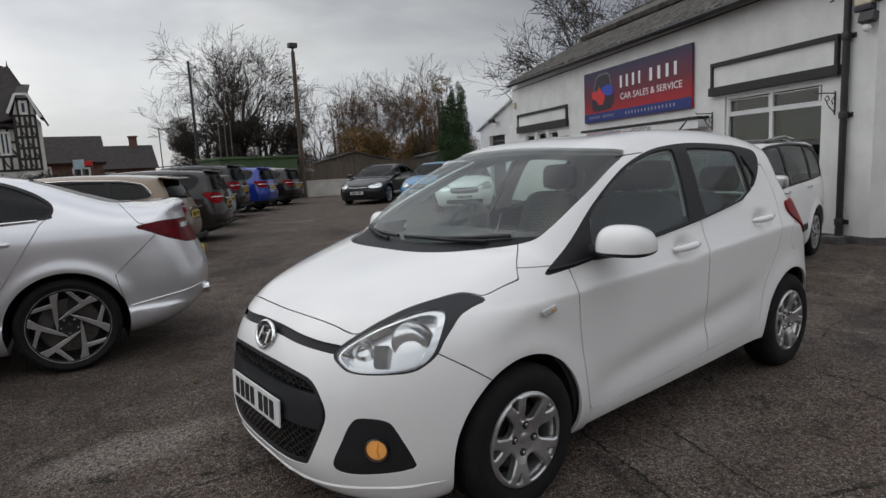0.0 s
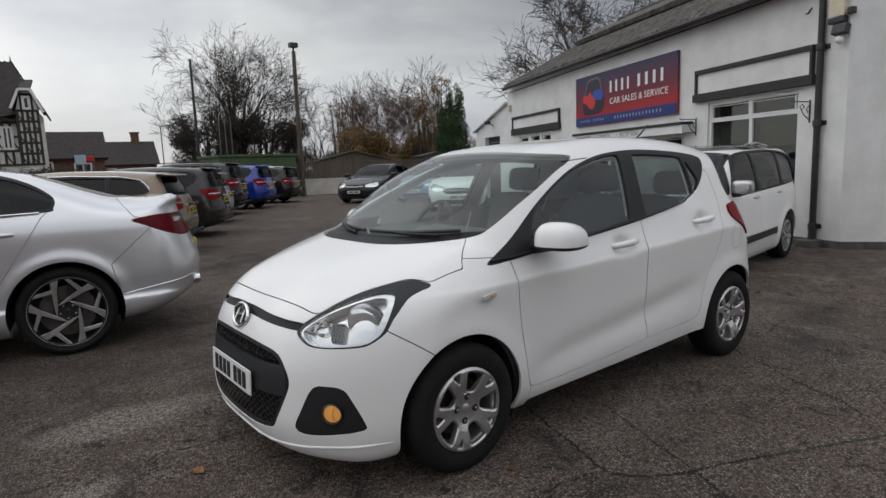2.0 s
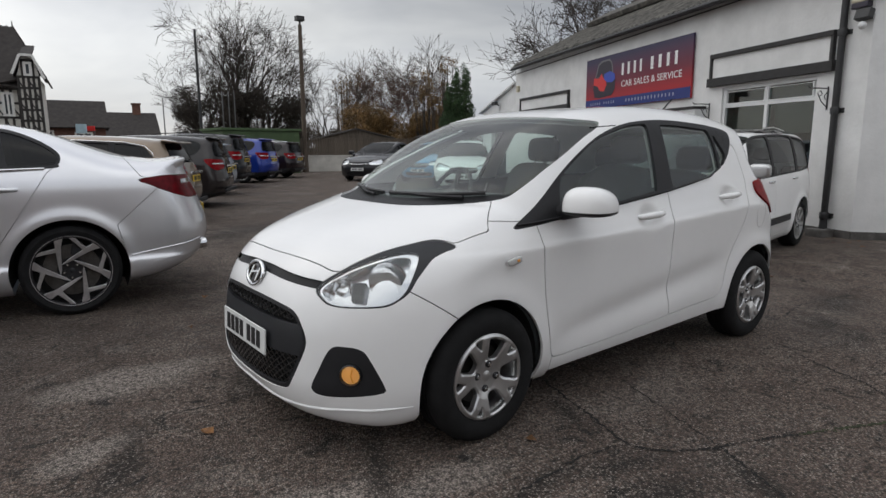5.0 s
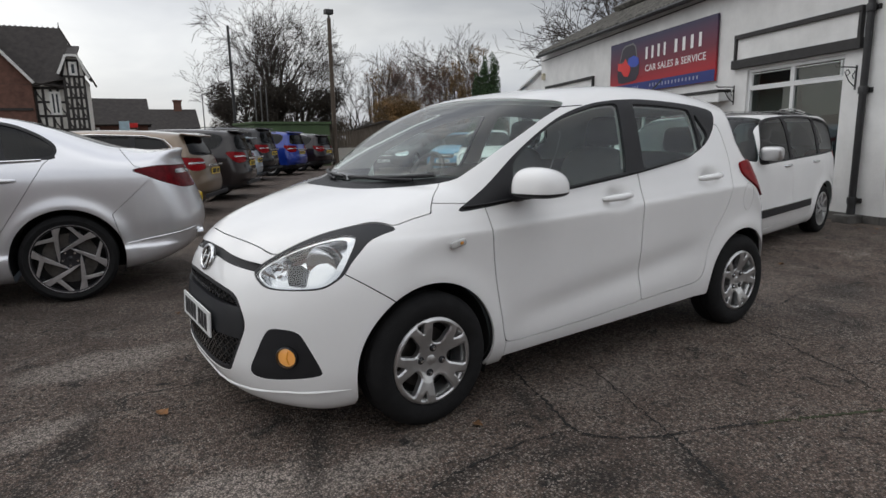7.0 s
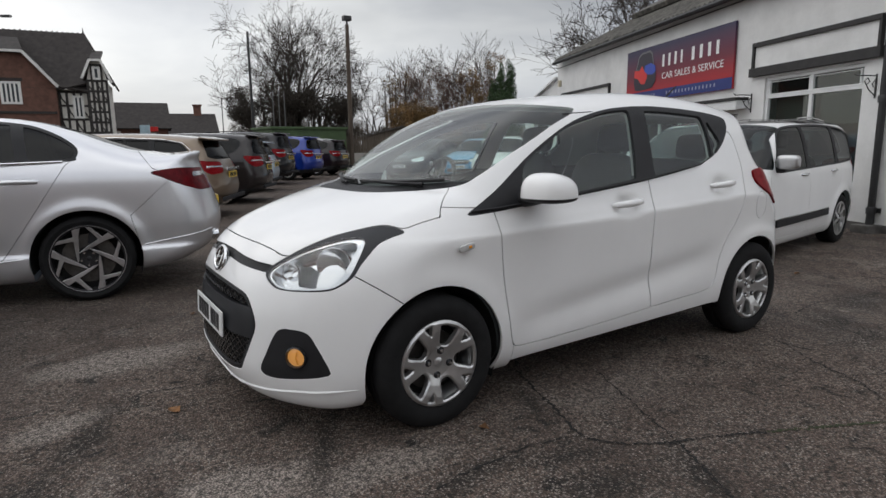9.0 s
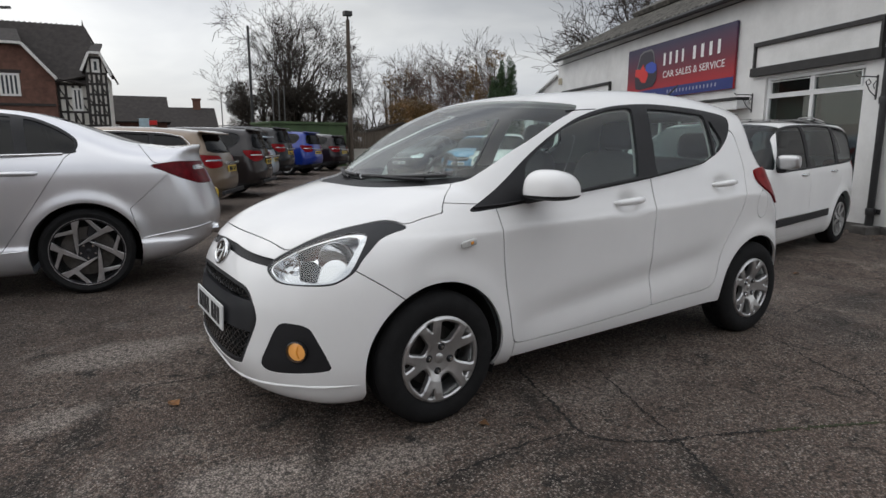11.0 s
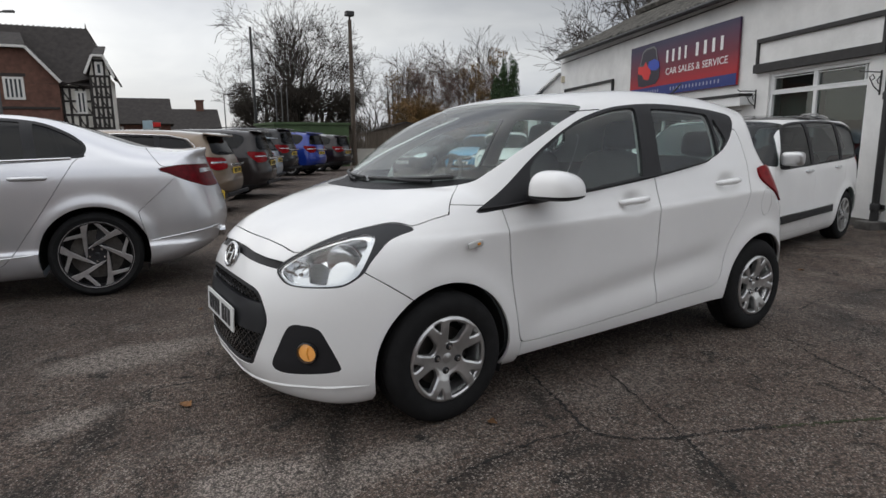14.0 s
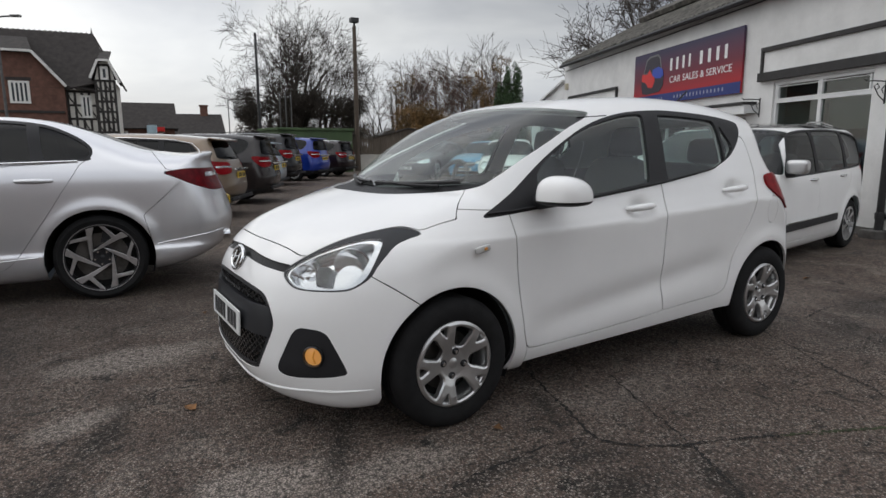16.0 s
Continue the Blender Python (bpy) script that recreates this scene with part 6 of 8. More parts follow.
def car_spec(kind, length, width, height, wheelbase, tyre, front_share=0.46, **more):
    t = BOXES[kind]
    over = length - wheelbase
    nose = -wheelbase / 2 - over * front_share
    half, h = width / 2, height
    s = dict(profile=frac(t["profile"], length, h, nose), dlo=frac(t["dlo"], length, h, nose), half=half, nose=nose, tail=nose + length, high=h, length=length,
             plan=[(nose - 0.1, half - 0.06), (nose + 0.5, half - 0.02), (0, half - 0.005), (nose + length - 0.6, half - 0.01), (nose + length + 0.1, half - 0.07)],
             inset=[(z * h, d) for z, d in ((0.06, 0.10), (0.12, 0.06), (0.20, 0.028), (0.33, 0.008), (0.46, 0.0), (0.55, 0.012), (0.61, 0.032), (0.66, 0.058), (0.75, 0.11), (0.85, 0.175), (0.95, 0.25), (1.06, 0.36))],
             rise=[(nose, 0.0), (0, 0.02), (nose + length, 0.05)], crown=[(nose, 0.03), (0, 0.05), (nose + length, 0.03)],
             front=(0.42, 3.0), front_from=nose + 0.2, front_to=0.2, rear=(0.26, 3.0), rear_from=0.7, rear_to=nose + length - 0.2,
             edge=[(0, 0.10), (0.5 * h, 0.10), (0.9 * h, 0.15)], axle_f=-wheelbase / 2, axle_r=wheelbase / 2, wheel_r=tyre, arch=tyre + 0.05, flare=0.018, scoops=[(-0.7, 0.8, 0.26 * h, 0.30 * h, 0.02, 0.16)])
    s.update(plate_in=0.035, plate_z=0.505 * h)
    s.update(more)
    return s


def plain_disc(r, arms, width):
    """A simple spoked wheel face."""
    gap = 360 / arms
    half_out = r * 0.86 * math.sin(radians(gap / 2)) - width
    half_in = max(0.012, r * 0.36 * math.sin(radians(gap / 2)) - width * 0.8)
    hole = [(0.34 * r, 0), (0.40 * r, half_in), (0.84 * r, half_out), (0.91 * r, half_out * 0.7), (0.93 * r, 0), (0.91 * r, -half_out * 0.7), (0.84 * r, -half_out), (0.40 * r, -half_in)]
    return wheel_disc(r, [(0, -0.02), (0.3 * r, -0.014), (0.9 * r, 0.0), (r, -0.005)], [(hole, [gap * k for k in range(arms)])], 0.02, rings=22, spokes=80)


def pinwheel(r):
    """Six blades that pass the hub on one side and fork towards the rim."""
    outline = [(-0.05, 0.315), (0.20, 0.280), (0.45, 0.222), (0.625, 0.180), (0.662, 0.42), (0.685, 0.68), (0.772, 0.58), (0.750, 0.36), (0.742, 0.155), (0.955, 0.105), (0.968, 0.0), (0.955, -0.120), (0.72, 0.015), (0.42, 0.120), (0.10, 0.228)]

    def build(e):
        bm = bmesh.new()
        lathe(bm, [(0.0005, 0.040), (0.20 * r, 0.040), (0.34 * r, 0.034), (0.37 * r, 0.05)], 40)
        part("hub", bm, M_ALLOY_DARK, e, "dark hub face", smooth=True)
        bm = bmesh.new()
        lathe(bm, [(0.945 * r, 0.030), (0.950 * r, 0.010), (0.960 * r, 0.006), (1.0 * r, 0.003)], 72)
        part("rim_edge", bm, M_ALLOY_DARK, e, smooth=True)
        bm = bmesh.new()
        lathe(bm, [(0.988 * r, 0.0045), (0.994 * r, 0.001), (1.006 * r, 0.0005), (1.012 * r, 0.004)], 72)
        part("rim_lip", bm, M_ALLOY_TWO, e, "polished rim lip", smooth=True)
        for k in range(6):
            bm = bmesh.new()
            slab(bm, [(x * r, y * r) for x, y in outline], -0.03, 0.0, pose(0, 0, 0, 90, 0, 0))
            for v in bm.verts:
                v.co.y += 0.006 + 0.030 * max(0.0, 1 - math.hypot(v.co.x, v.co.z) / (0.9 * r)) ** 1.3
            bmesh.ops.bevel(bm, geom=[ed for ed in bm.edges if all(v.co.y < 0.034 for v in ed.verts) and ed.calc_face_angle(0) > 1.0], offset=0.0025, segments=1, affect="EDGES")
            bmesh.ops.transform(bm, matrix=pose(0, 0, 0, 0, 60 * k, 0), verts=bm.verts)
            part("spoke", bm, M_ALLOY_TWO, e, "polished blade spoke")
    return build


def road_car(name, s, m, label, colour, h=0.035, wheel="plain", arms=5, glass_mat=None, front=True, rear=True, plate=None, trim_low=0.0, rails=None, chrome_line=False, roof=None, group="", pillars=None, cabin_at=None, alloy=None, wheels_detail=48):
    car = base(name, m, label, "car", group)
    field, _ = body_field(s)
    hgt, half, tail, nose = s["high"], s["half"], s["tail"], s["nose"]
    sheet = surface_of(field, (nose - 0.12, -half - 0.1, 0.06), (tail + 0.12, half + 0.1, hgt + 0.12), h)
    for line in s.get("creases", ()):
        for side in (-1, 1):
            bm = bmesh.new()
            tube(bm, drape(sheet, line, (0, 2), lambda v: v[:, 1] * side > 0.4), 0.0065, 6)
            part("crease_edge", bm, s.get("crease_mat", M_SILVER), car, "bright raised edge along the sill", smooth=True)
    sheet = arches(sheet, s)
    glass_mat = glass_mat or M_DARK_GLASS
    dlo, sheet = panel(sheet, by_side, s["dlo"], least=0.4, gap=0)
    if "quarter" in s:
        front_pane, sheet = panel(sheet, by_side, s["quarter"], least=0.4, gap=0)
        for half_sheet in halves(front_pane):
            sheet_part("front_quarter_window", moved_in(half_sheet, 0.005), glass_mat, car, "small front quarter window")
    lo, hi = min(p[0] for p in s["dlo"]), max(p[0] for p in s["dlo"])
    cuts = pillars or [lo + (hi - lo) * 0.46, lo + (hi - lo) * 0.80]
    for half_sheet in halves(dlo):
        rest = half_sheet
        pieces = []
        for c in cuts:
            a, rest = split_pair(rest, rest[0][:, 0] + 0.12 * (rest[0][:, 2] - hgt * 0.7) - c)
            pieces.append(a)
        pieces.append(rest)
        frames = []
        edge_d = curve_through(s["dlo"], closed=True, steps=4)
        for p in pieces:
            if len(p[2]) < 3:
                continue
            d = -inside_distance(p[0][:, [0, 2]], edge_d)
            for c in cuts:
                d = np.minimum(d, np.abs(p[0][:, 0] + 0.12 * (p[0][:, 2] - hgt * 0.7) - c) - 0.02)
            band, pane = split_pair(p, d - 0.022)
            frames.append(band)
            if len(pane[2]):
                sheet_part("side_window", moved_in(pane, 0.006), glass_mat, car, "tinted side window")
        sheet_part("window_surround", with_rim(joined(*frames), 0.015), M_TRIM, car)
    screen, sheet = panel(sheet, by_face, s.get("screen", [(0, 0.675 * hgt), (0.4, 0.675 * hgt), (0.66 * half / 0.85, 0.70 * hgt), (0.64 * half / 0.85, 0.80 * hgt), (0.55 * half / 0.85, 0.92 * hgt), (0.3, 0.945 * hgt), (0, 0.95 * hgt)]), s.get("screen_x", -0.05), gap=0)
    sheet_part("windscreen", moved_in(screen, 0.004), s.get("screen_mat", M_SCREEN) if cabin_at is not None else glass_mat, car, "windscreen glass")
    back, sheet = panel(sheet, by_face, s.get("back", [(0, 0.69 * hgt), (0.45, 0.69 * hgt), (0.60 * half / 0.85, 0.71 * hgt), (0.60 * half / 0.85, 0.76 * hgt), (0.50 * half / 0.85, 0.89 * hgt), (0.3, 0.905 * hgt), (0, 0.91 * hgt)]), s.get("back_x", tail - 0.75), gap=0)
    sheet_part("rear_window", moved_in(back, 0.004), glass_mat, car, "tinted rear window")
    if rear:
        u0, u1 = (0.44 * half / 0.85 - tail) / 2 ** 0.5, (half - 0.02 - tail + 0.34) / 2 ** 0.5
        z0, z1 = s.get("tail_z", (0.52 * hgt, 0.665 * hgt)) if "tail_side" not in s else (0.90, 1.08)
        poly = s.get("tail_lamp", [(u0, z0 + 0.3 * (z1 - z0)), (u0 + 0.03, z1 - 0.02), (0.5 * (u0 + u1), z1), (u1, z1 + 0.01), (u1 - 0.04, z0 + 0.5 * (z1 - z0)), (0.6 * u1 + 0.4 * u0, z0), (u0 + 0.06, z0 + 0.02)])
        if "tail_side" in s:
            lamps, sheet = panel(sheet, by_side, s["tail_side"], least=0.42, gap=0.002)
        else:
            lamps, sheet = panel(sheet, by_corner, poly, s.get("lamp_x", tail - 0.65), gap=0.002)
        for half_sheet in halves(lamps):
            if len(half_sheet[2]):
                tl = sheet_part("tail_lamp", with_rim(half_sheet, 0.02), s.get("tail_mat", M_RED_LENS), car, "red tail lamp")
                inner, _ = split_pair(half_sheet, np.maximum(np.abs(half_sheet[0][:, 2] - (0.42 * z0 + 0.58 * z1)) - 0.018, tail - 0.26 - half_sheet[0][:, 0]))
                if len(inner[2]):
                    sheet_part("clear_strip", moved_in(inner, -0.003), M_REFLECTOR, tl)
    if front:
        u0, u1 = (0.50 * half / 0.85 + nose) / 2 ** 0.5, (half + nose + 0.42) / 2 ** 0.5
        z0, z1 = s.get("head_z", (0.42 * hgt, 0.53 * hgt))
        lamps, sheet = panel(sheet, by_corner, [(u0, z0 + 0.02), (u0 + 0.05, z1 - 0.05), (0.5 * (u0 + u1), z1), (u1, z1 + 0.04), (u1 - 0.06, z0 + 0.05), (0.55 * u0 + 0.45 * u1, z0 - 0.01)], nose + 0.85, gap=0.002)
        for half_sheet in halves(lamps):
            if len(half_sheet[2]):
                hl = sheet_part("headlamp", half_sheet, M_LENS, car, "clear headlamp")
                sheet_part("reflector", moved_in(half_sheet, 0.03), M_REFLECTOR, hl)
        mouth, sheet = panel(sheet, by_face, [(0, 0.475 * hgt), (0.30, 0.47 * hgt), (0.42, 0.45 * hgt), (0.36, 0.38 * hgt), (0.25, 0.365 * hgt), (0, 0.36 * hgt)], nose + 0.5, gap=0)
        gr = sheet_part("grille", with_rim(moved_in(mouth, 0.015), -0.015), M_TRIM, car, "dark grille with chrome bar")
        low_mouth, sheet = panel(sheet, by_face, [(0, 0.25 * hgt), (0.45, 0.25 * hgt), (0.52, 0.21 * hgt), (0.45, 0.165 * hgt), (0, 0.16 * hgt)], nose + 0.5, gap=0)
        sheet_part("lower_grille", with_rim(moved_in(low_mouth, 0.02), -0.02), M_TRIM, car)
        bm = bmesh.new()
        tube(bm, [(nose + 0.035, y, 0.425 * hgt + 0.008 * abs(y) / 0.4) if abs(y) < 0.3 else (nose + 0.075, y, 0.435 * hgt) for y in (-0.38, -0.2, 0, 0.2, 0.38)], 0.014, 6)
        part("chrome_bar", bm, M_CHROME, gr)
        number_plate(car, pose(nose - 0.012, 0, 0.30 * hgt, 0, 0, -90), M_PLATE_WHITE)
    for poly in s.get("doors", ()):
        door, sheet = panel(sheet, by_side, poly, least=0.4, steps=3)
        for half_sheet in halves(door):
            sheet_part("door", with_rim(half_sheet, 0.012), colour, car)
    if "boot" in s:
        boot, sheet = panel(sheet, by_side, s["boot"], least=-1, smooth=False)
        sheet_part("boot_lid", with_rim(boot, 0.012), colour, car)
    if "bumper" in s:
        bumper, sheet = panel(sheet, by_side, s["bumper"], least=-1, smooth=False)
        sheet_part("rear_bumper", with_rim(bumper, 0.012), colour, car)
    if trim_low:
        low, sheet = split_pair(sheet, sheet[0][:, 2] - trim_low)
        sheet_part("lower_cladding", low, M_TRIM, car, "black lower cladding")
    if roof:
        top, sheet = split_pair(sheet, -(sheet[0][:, 2] - s["roof_from"]))
        sheet_part("roof_panel", with_rim(top, 0.01), roof, car, "black roof panel")
    sheet_part("body", with_rim(sheet, 0.014), colour, car)
    wells(s, car, inner=0.45, outer=half - 0.06)
    if plate:
        number_plate(car, pose(tail - s.get("plate_in", 0.0) + 0.012, 0, s.get("plate_z", 0.47 * hgt), 0, 0, 90), plate)
    if rails:
        for side in (-1, 1):
            bm = bmesh.new()
            y = side * (half - 0.30)
            z = s.get("rail_z", hgt - 0.03)
            x0, x1 = s.get("rail_x", (-0.35, tail - 0.75))
            tube(bm, [(x0, y, z - 0.05), (x0 + 0.12, y, z + 0.02), (0.5 * (x0 + x1), y, z + 0.045), (x1 - 0.12, y, z + 0.0), (x1, y, z - 0.07)], s.get("rail_r", 0.014), 8)
            part("roof_rail", bm, rails, car, "roof rail", smooth=True)
    if s.get("spoiler"):
        x, z = nose + 0.935 * s["length"], s["spoiler"] * hgt
        sp = soft_lump((0.30, 2 * half - 0.62, 0.045), h=0.02)
        sheet_part("rear_spoiler", placed(sp, pose(x, 0, z, 0, 9, 0)), s.get("spoiler_mat", colour), car, "spoiler over the rear window")
        bm = bmesh.new()
        box(bm, -0.012, 0.012, -0.42, 0.42, -0.022, 0.022, 0.008, m=pose(tail - 0.012, 0, 0.575 * hgt))
        part("boot_trim", bm, M_CHROME, car, "bright strip over the plate")
        bm = bmesh.new()
        tube(bm, [(tail - 0.13, 0.02, 0.70 * hgt), (tail - 0.14, -0.25, 0.72 * hgt), (tail - 0.16, -0.42, 0.735 * hgt)], [0.016, 0.010, 0.006], 6)
        part("rear_wiper", bm, M_TRIM, car)
        bm = bmesh.new()
        box(bm, -0.03, 0.02, -half + 0.22, half - 0.22, -0.035, 0.035, 0.012, m=pose(tail - 0.02, 0, 0.235 * hgt))
        part("bumper_insert", bm, M_TRIM, car, "black bumper insert")
    if chrome_line:
        for side in (-1, 1):
            bm = bmesh.new()
            tube(bm, [(x, side * y, z) for x, y, z in s["chrome"]], 0.009, 6)
            part("chrome_strip", bm, M_CHROME, car, "chrome window strip")
    for x, z in s.get("handles", ()):
        for side in (-1, 1):
            bm = bmesh.new()
            y = s.get("handle_y", half - 0.012)
            g = s.get("handle_size", 1.0)
            tube(bm, [(x - 0.11 * g, side * (y - 0.018), z), (x - 0.09 * g, side * (y + 0.006), z), (x, side * (y + 0.020), z), (x + 0.09 * g, side * (y + 0.006), z), (x + 0.11 * g, side * (y - 0.018), z)], [0.010 * g, 0.014 * g, 0.016 * g, 0.014 * g, 0.010 * g], 10)
            part("door_handle", bm, s.get("handle_mat", colour), car, smooth=True)
    if "mirror" in s:
        x, y, z = s["mirror"]
        lump = soft_lump(s.get("mirror_size", (0.15, 0.24, 0.17)), h=0.02)
        for side in (-1, 1):
            mp = sheet_part("door_mirror", placed(lump, pose(x, side * y, z)), s.get("mirror_mat", colour), car, "door mirror")
            bm = bmesh.new()
            tube(bm, [(x + 0.0, side * (y - 0.20), z - 0.10), (x, side * (y - 0.02), z - 0.07)], 0.035, 8)
            part("mirror_arm", bm, M_TRIM, mp, smooth=True)
    rr = s.get("rim", s["wheel_r"] * 0.68)
    disc = pinwheel(rr - 0.004) if wheel == "swirl" else plain_disc(rr - 0.006, arms, 0.022)
    wh = make_wheel("wheel", s["wheel_r"], rr, 0.20, disc, 5, 0.056, alloy or M_ALLOY, alloy or M_ALLOY, M_ALLOY, car, hub_r=0.026, sides=wheels_detail, sunk=0.026 if wheel == "swirl" else 0.0)
    fit_wheels(wh, s, car, half - 0.02)
    if cabin_at is not None:
        cabin(car, x_off=cabin_at[0], z_off=cabin_at[1], wide=0.38)
    return car


def parked(s, x, y, turn, corner=None):
    """A pose that sets a given local corner of the car at x, y."""
    c, n = math.cos(radians(turn)), math.sin(radians(turn))
    cx, cy = corner or (0, 0)
    return pose(x - c * cx + n * cy, y - n * cx - c * cy, 0, 0, 0, turn)


M_ALLOY_TWO = material("polished_dark_alloy", (0.60, 0.60, 0.61), rough=0.30, metal=0.9, vary=0.15, scale=18)
SALOON = dict(car_spec("hatch", 4.84, 1.86, 1.50, 2.74, 0.348, front_share=0.46),
              profile=[(-2.10, 0.18), (-2.26, 0.25), (-2.325, 0.45), (-2.30, 0.62), (-2.19, 0.74), (-1.90, 0.86), (-1.50, 0.945), (-1.08, 1.0), (-0.92, 1.05), (-0.50, 1.25), (-0.05, 1.415), (0.30, 1.48), (0.70, 1.50), (1.05, 1.475), (1.35, 1.40), (1.62, 1.30), (1.85, 1.225), (2.06, 1.190), (2.22, 1.194), (2.325, 1.205), (2.350, 1.185), (2.335, 1.12),
                       (2.385, 0.98), (2.455, 0.80), (2.495, 0.64), (2.48, 0.50), (2.40, 0.37), (2.20, 0.28), (1.9, 0.24), (1.0, 0.21), (-1.0, 0.19)],
              nose=-2.325, tail=2.495, axle_f=-1.355, axle_r=1.397, arch=0.400, flare=0.020, rim=0.275,
              inset=[(0.10, 0.10), (0.20, 0.055), (0.30, 0.016), (0.385, 0.010), (0.44, 0.024), (0.60, 0.008), (0.78, 0.0), (0.90, 0.004), (0.98, 0.018), (1.05, 0.045), (1.12, 0.085), (1.20, 0.13), (1.30, 0.19), (1.40, 0.265), (1.52, 0.37)],
              rise=[(-2.4, 0.0), (0, 0.03), (1.4, 0.05), (2.5, 0.03)],
              dlo=[(-0.98, 1.005), (-0.70, 1.13), (-0.35, 1.275), (0.10, 1.395), (0.45, 1.448), (0.76, 1.458), (1.06, 1.425), (1.25, 1.350), (1.365, 1.270), (1.398, 1.215), (1.380, 1.160), (1.32, 1.132), (0.72, 1.115), (0.0, 1.080), (-0.6, 1.035)],
              belt=1.06, screen=[(0, 1.02), (0.40, 1.02), (0.66, 1.05), (0.68, 1.12), (0.60, 1.34), (0.54, 1.42), (0.3, 1.44), (0, 1.445)], screen_x=0.1,
              back=[(0, 1.205), (0.4, 1.205), (0.56, 1.22), (0.58, 1.26), (0.53, 1.40), (0.3, 1.425), (0, 1.43)], back_x=1.0,
              chrome=[(-0.98, 0.875, 1.0), (-0.5, 0.895, 1.045), (0.0, 0.898, 1.082), (0.72, 0.890, 1.118), (1.29, 0.868, 1.132)],
              tail_side=[(1.905, 1.030), (2.00, 1.050), (2.12, 1.062), (2.30, 1.056), (2.70, 1.045), (2.70, 0.885), (2.34, 0.865), (2.22, 0.893), (2.10, 0.938), (1.99, 0.990)],
              doors=[[(0.16, 0.95), (0.17, 0.60), (0.20, 0.33), (0.30, 0.275), (0.58, 0.28), (0.72, 0.30), (0.81, 0.37), (0.92, 0.52), (1.05, 0.71), (1.20, 0.94), (1.30, 1.10), (1.33, 1.16), (0.9, 1.22), (0.5, 1.2), (0.18, 1.15)], [(-1.02, 0.97), (-1.0, 0.60), (-0.95, 0.33), (-0.85, 0.28), (0.04, 0.28), (0.14, 0.30), (0.162, 0.60), (0.152, 0.95), (0.17, 1.15), (-0.5, 1.1), (-0.9, 1.03)]],
              boot=[(1.70, 1.7), (1.74, 1.36), (1.80, 1.25), (1.86, 1.155), (1.925, 1.062), (2.1, 1.0), (2.3, 0.95), (2.8, 0.9), (2.8, 1.7)],
              bumper=[(1.80, 0.0), (1.78, 0.46), (1.73, 0.685), (1.88, 0.82), (2.04, 0.965), (2.10, 0.99), (2.8, 0.99), (2.8, 0.0)],
              handles=[(0.99, 0.985), (-0.10, 0.955)], handle_y=0.912, handle_size=1.25, mirror=(-0.72, 1.03, 1.06), plate_z=0.72, plate_in=0.03, tail_mat=M_DARK_RED_LENS, spin=(10, 14, 30, 50))
SALOON["scoops"] = []
SALOON["creases"] = [[(1.815, 0.435), (2.0, 0.462), (2.2, 0.492), (2.36, 0.520)], [(0.30, 0.352), (0.60, 0.362), (0.96, 0.385)], [(-0.9, 0.345), (-0.4, 0.345), (0.1, 0.348)]]
at_silver = parked(SALOON, -2.36, 2.66, -7, (1.385, -0.92))
silver = road_car("saloon_car", SALOON, at_silver, "silver executive saloon with dark-faced alloy wheels", M_SILVER, h=0.021, wheel="swirl", glass_mat=M_DARK_GLASS, chrome_line=True, plate=M_PLATE_YELLOW, pillars=[0.13, 1.03], alloy=M_ALLOY_DARK, wheels_detail=72)
for side in (-1, 1):
    bm = bmesh.new()
    tube(bm, [(2.20, side * 0.62, 0.445), (2.38, side * 0.62, 0.447), (2.425, side * 0.62, 0.449)], [0.03, 0.045, 0.045], 14)
    part("tailpipe", bm, M_CHROME, silver)

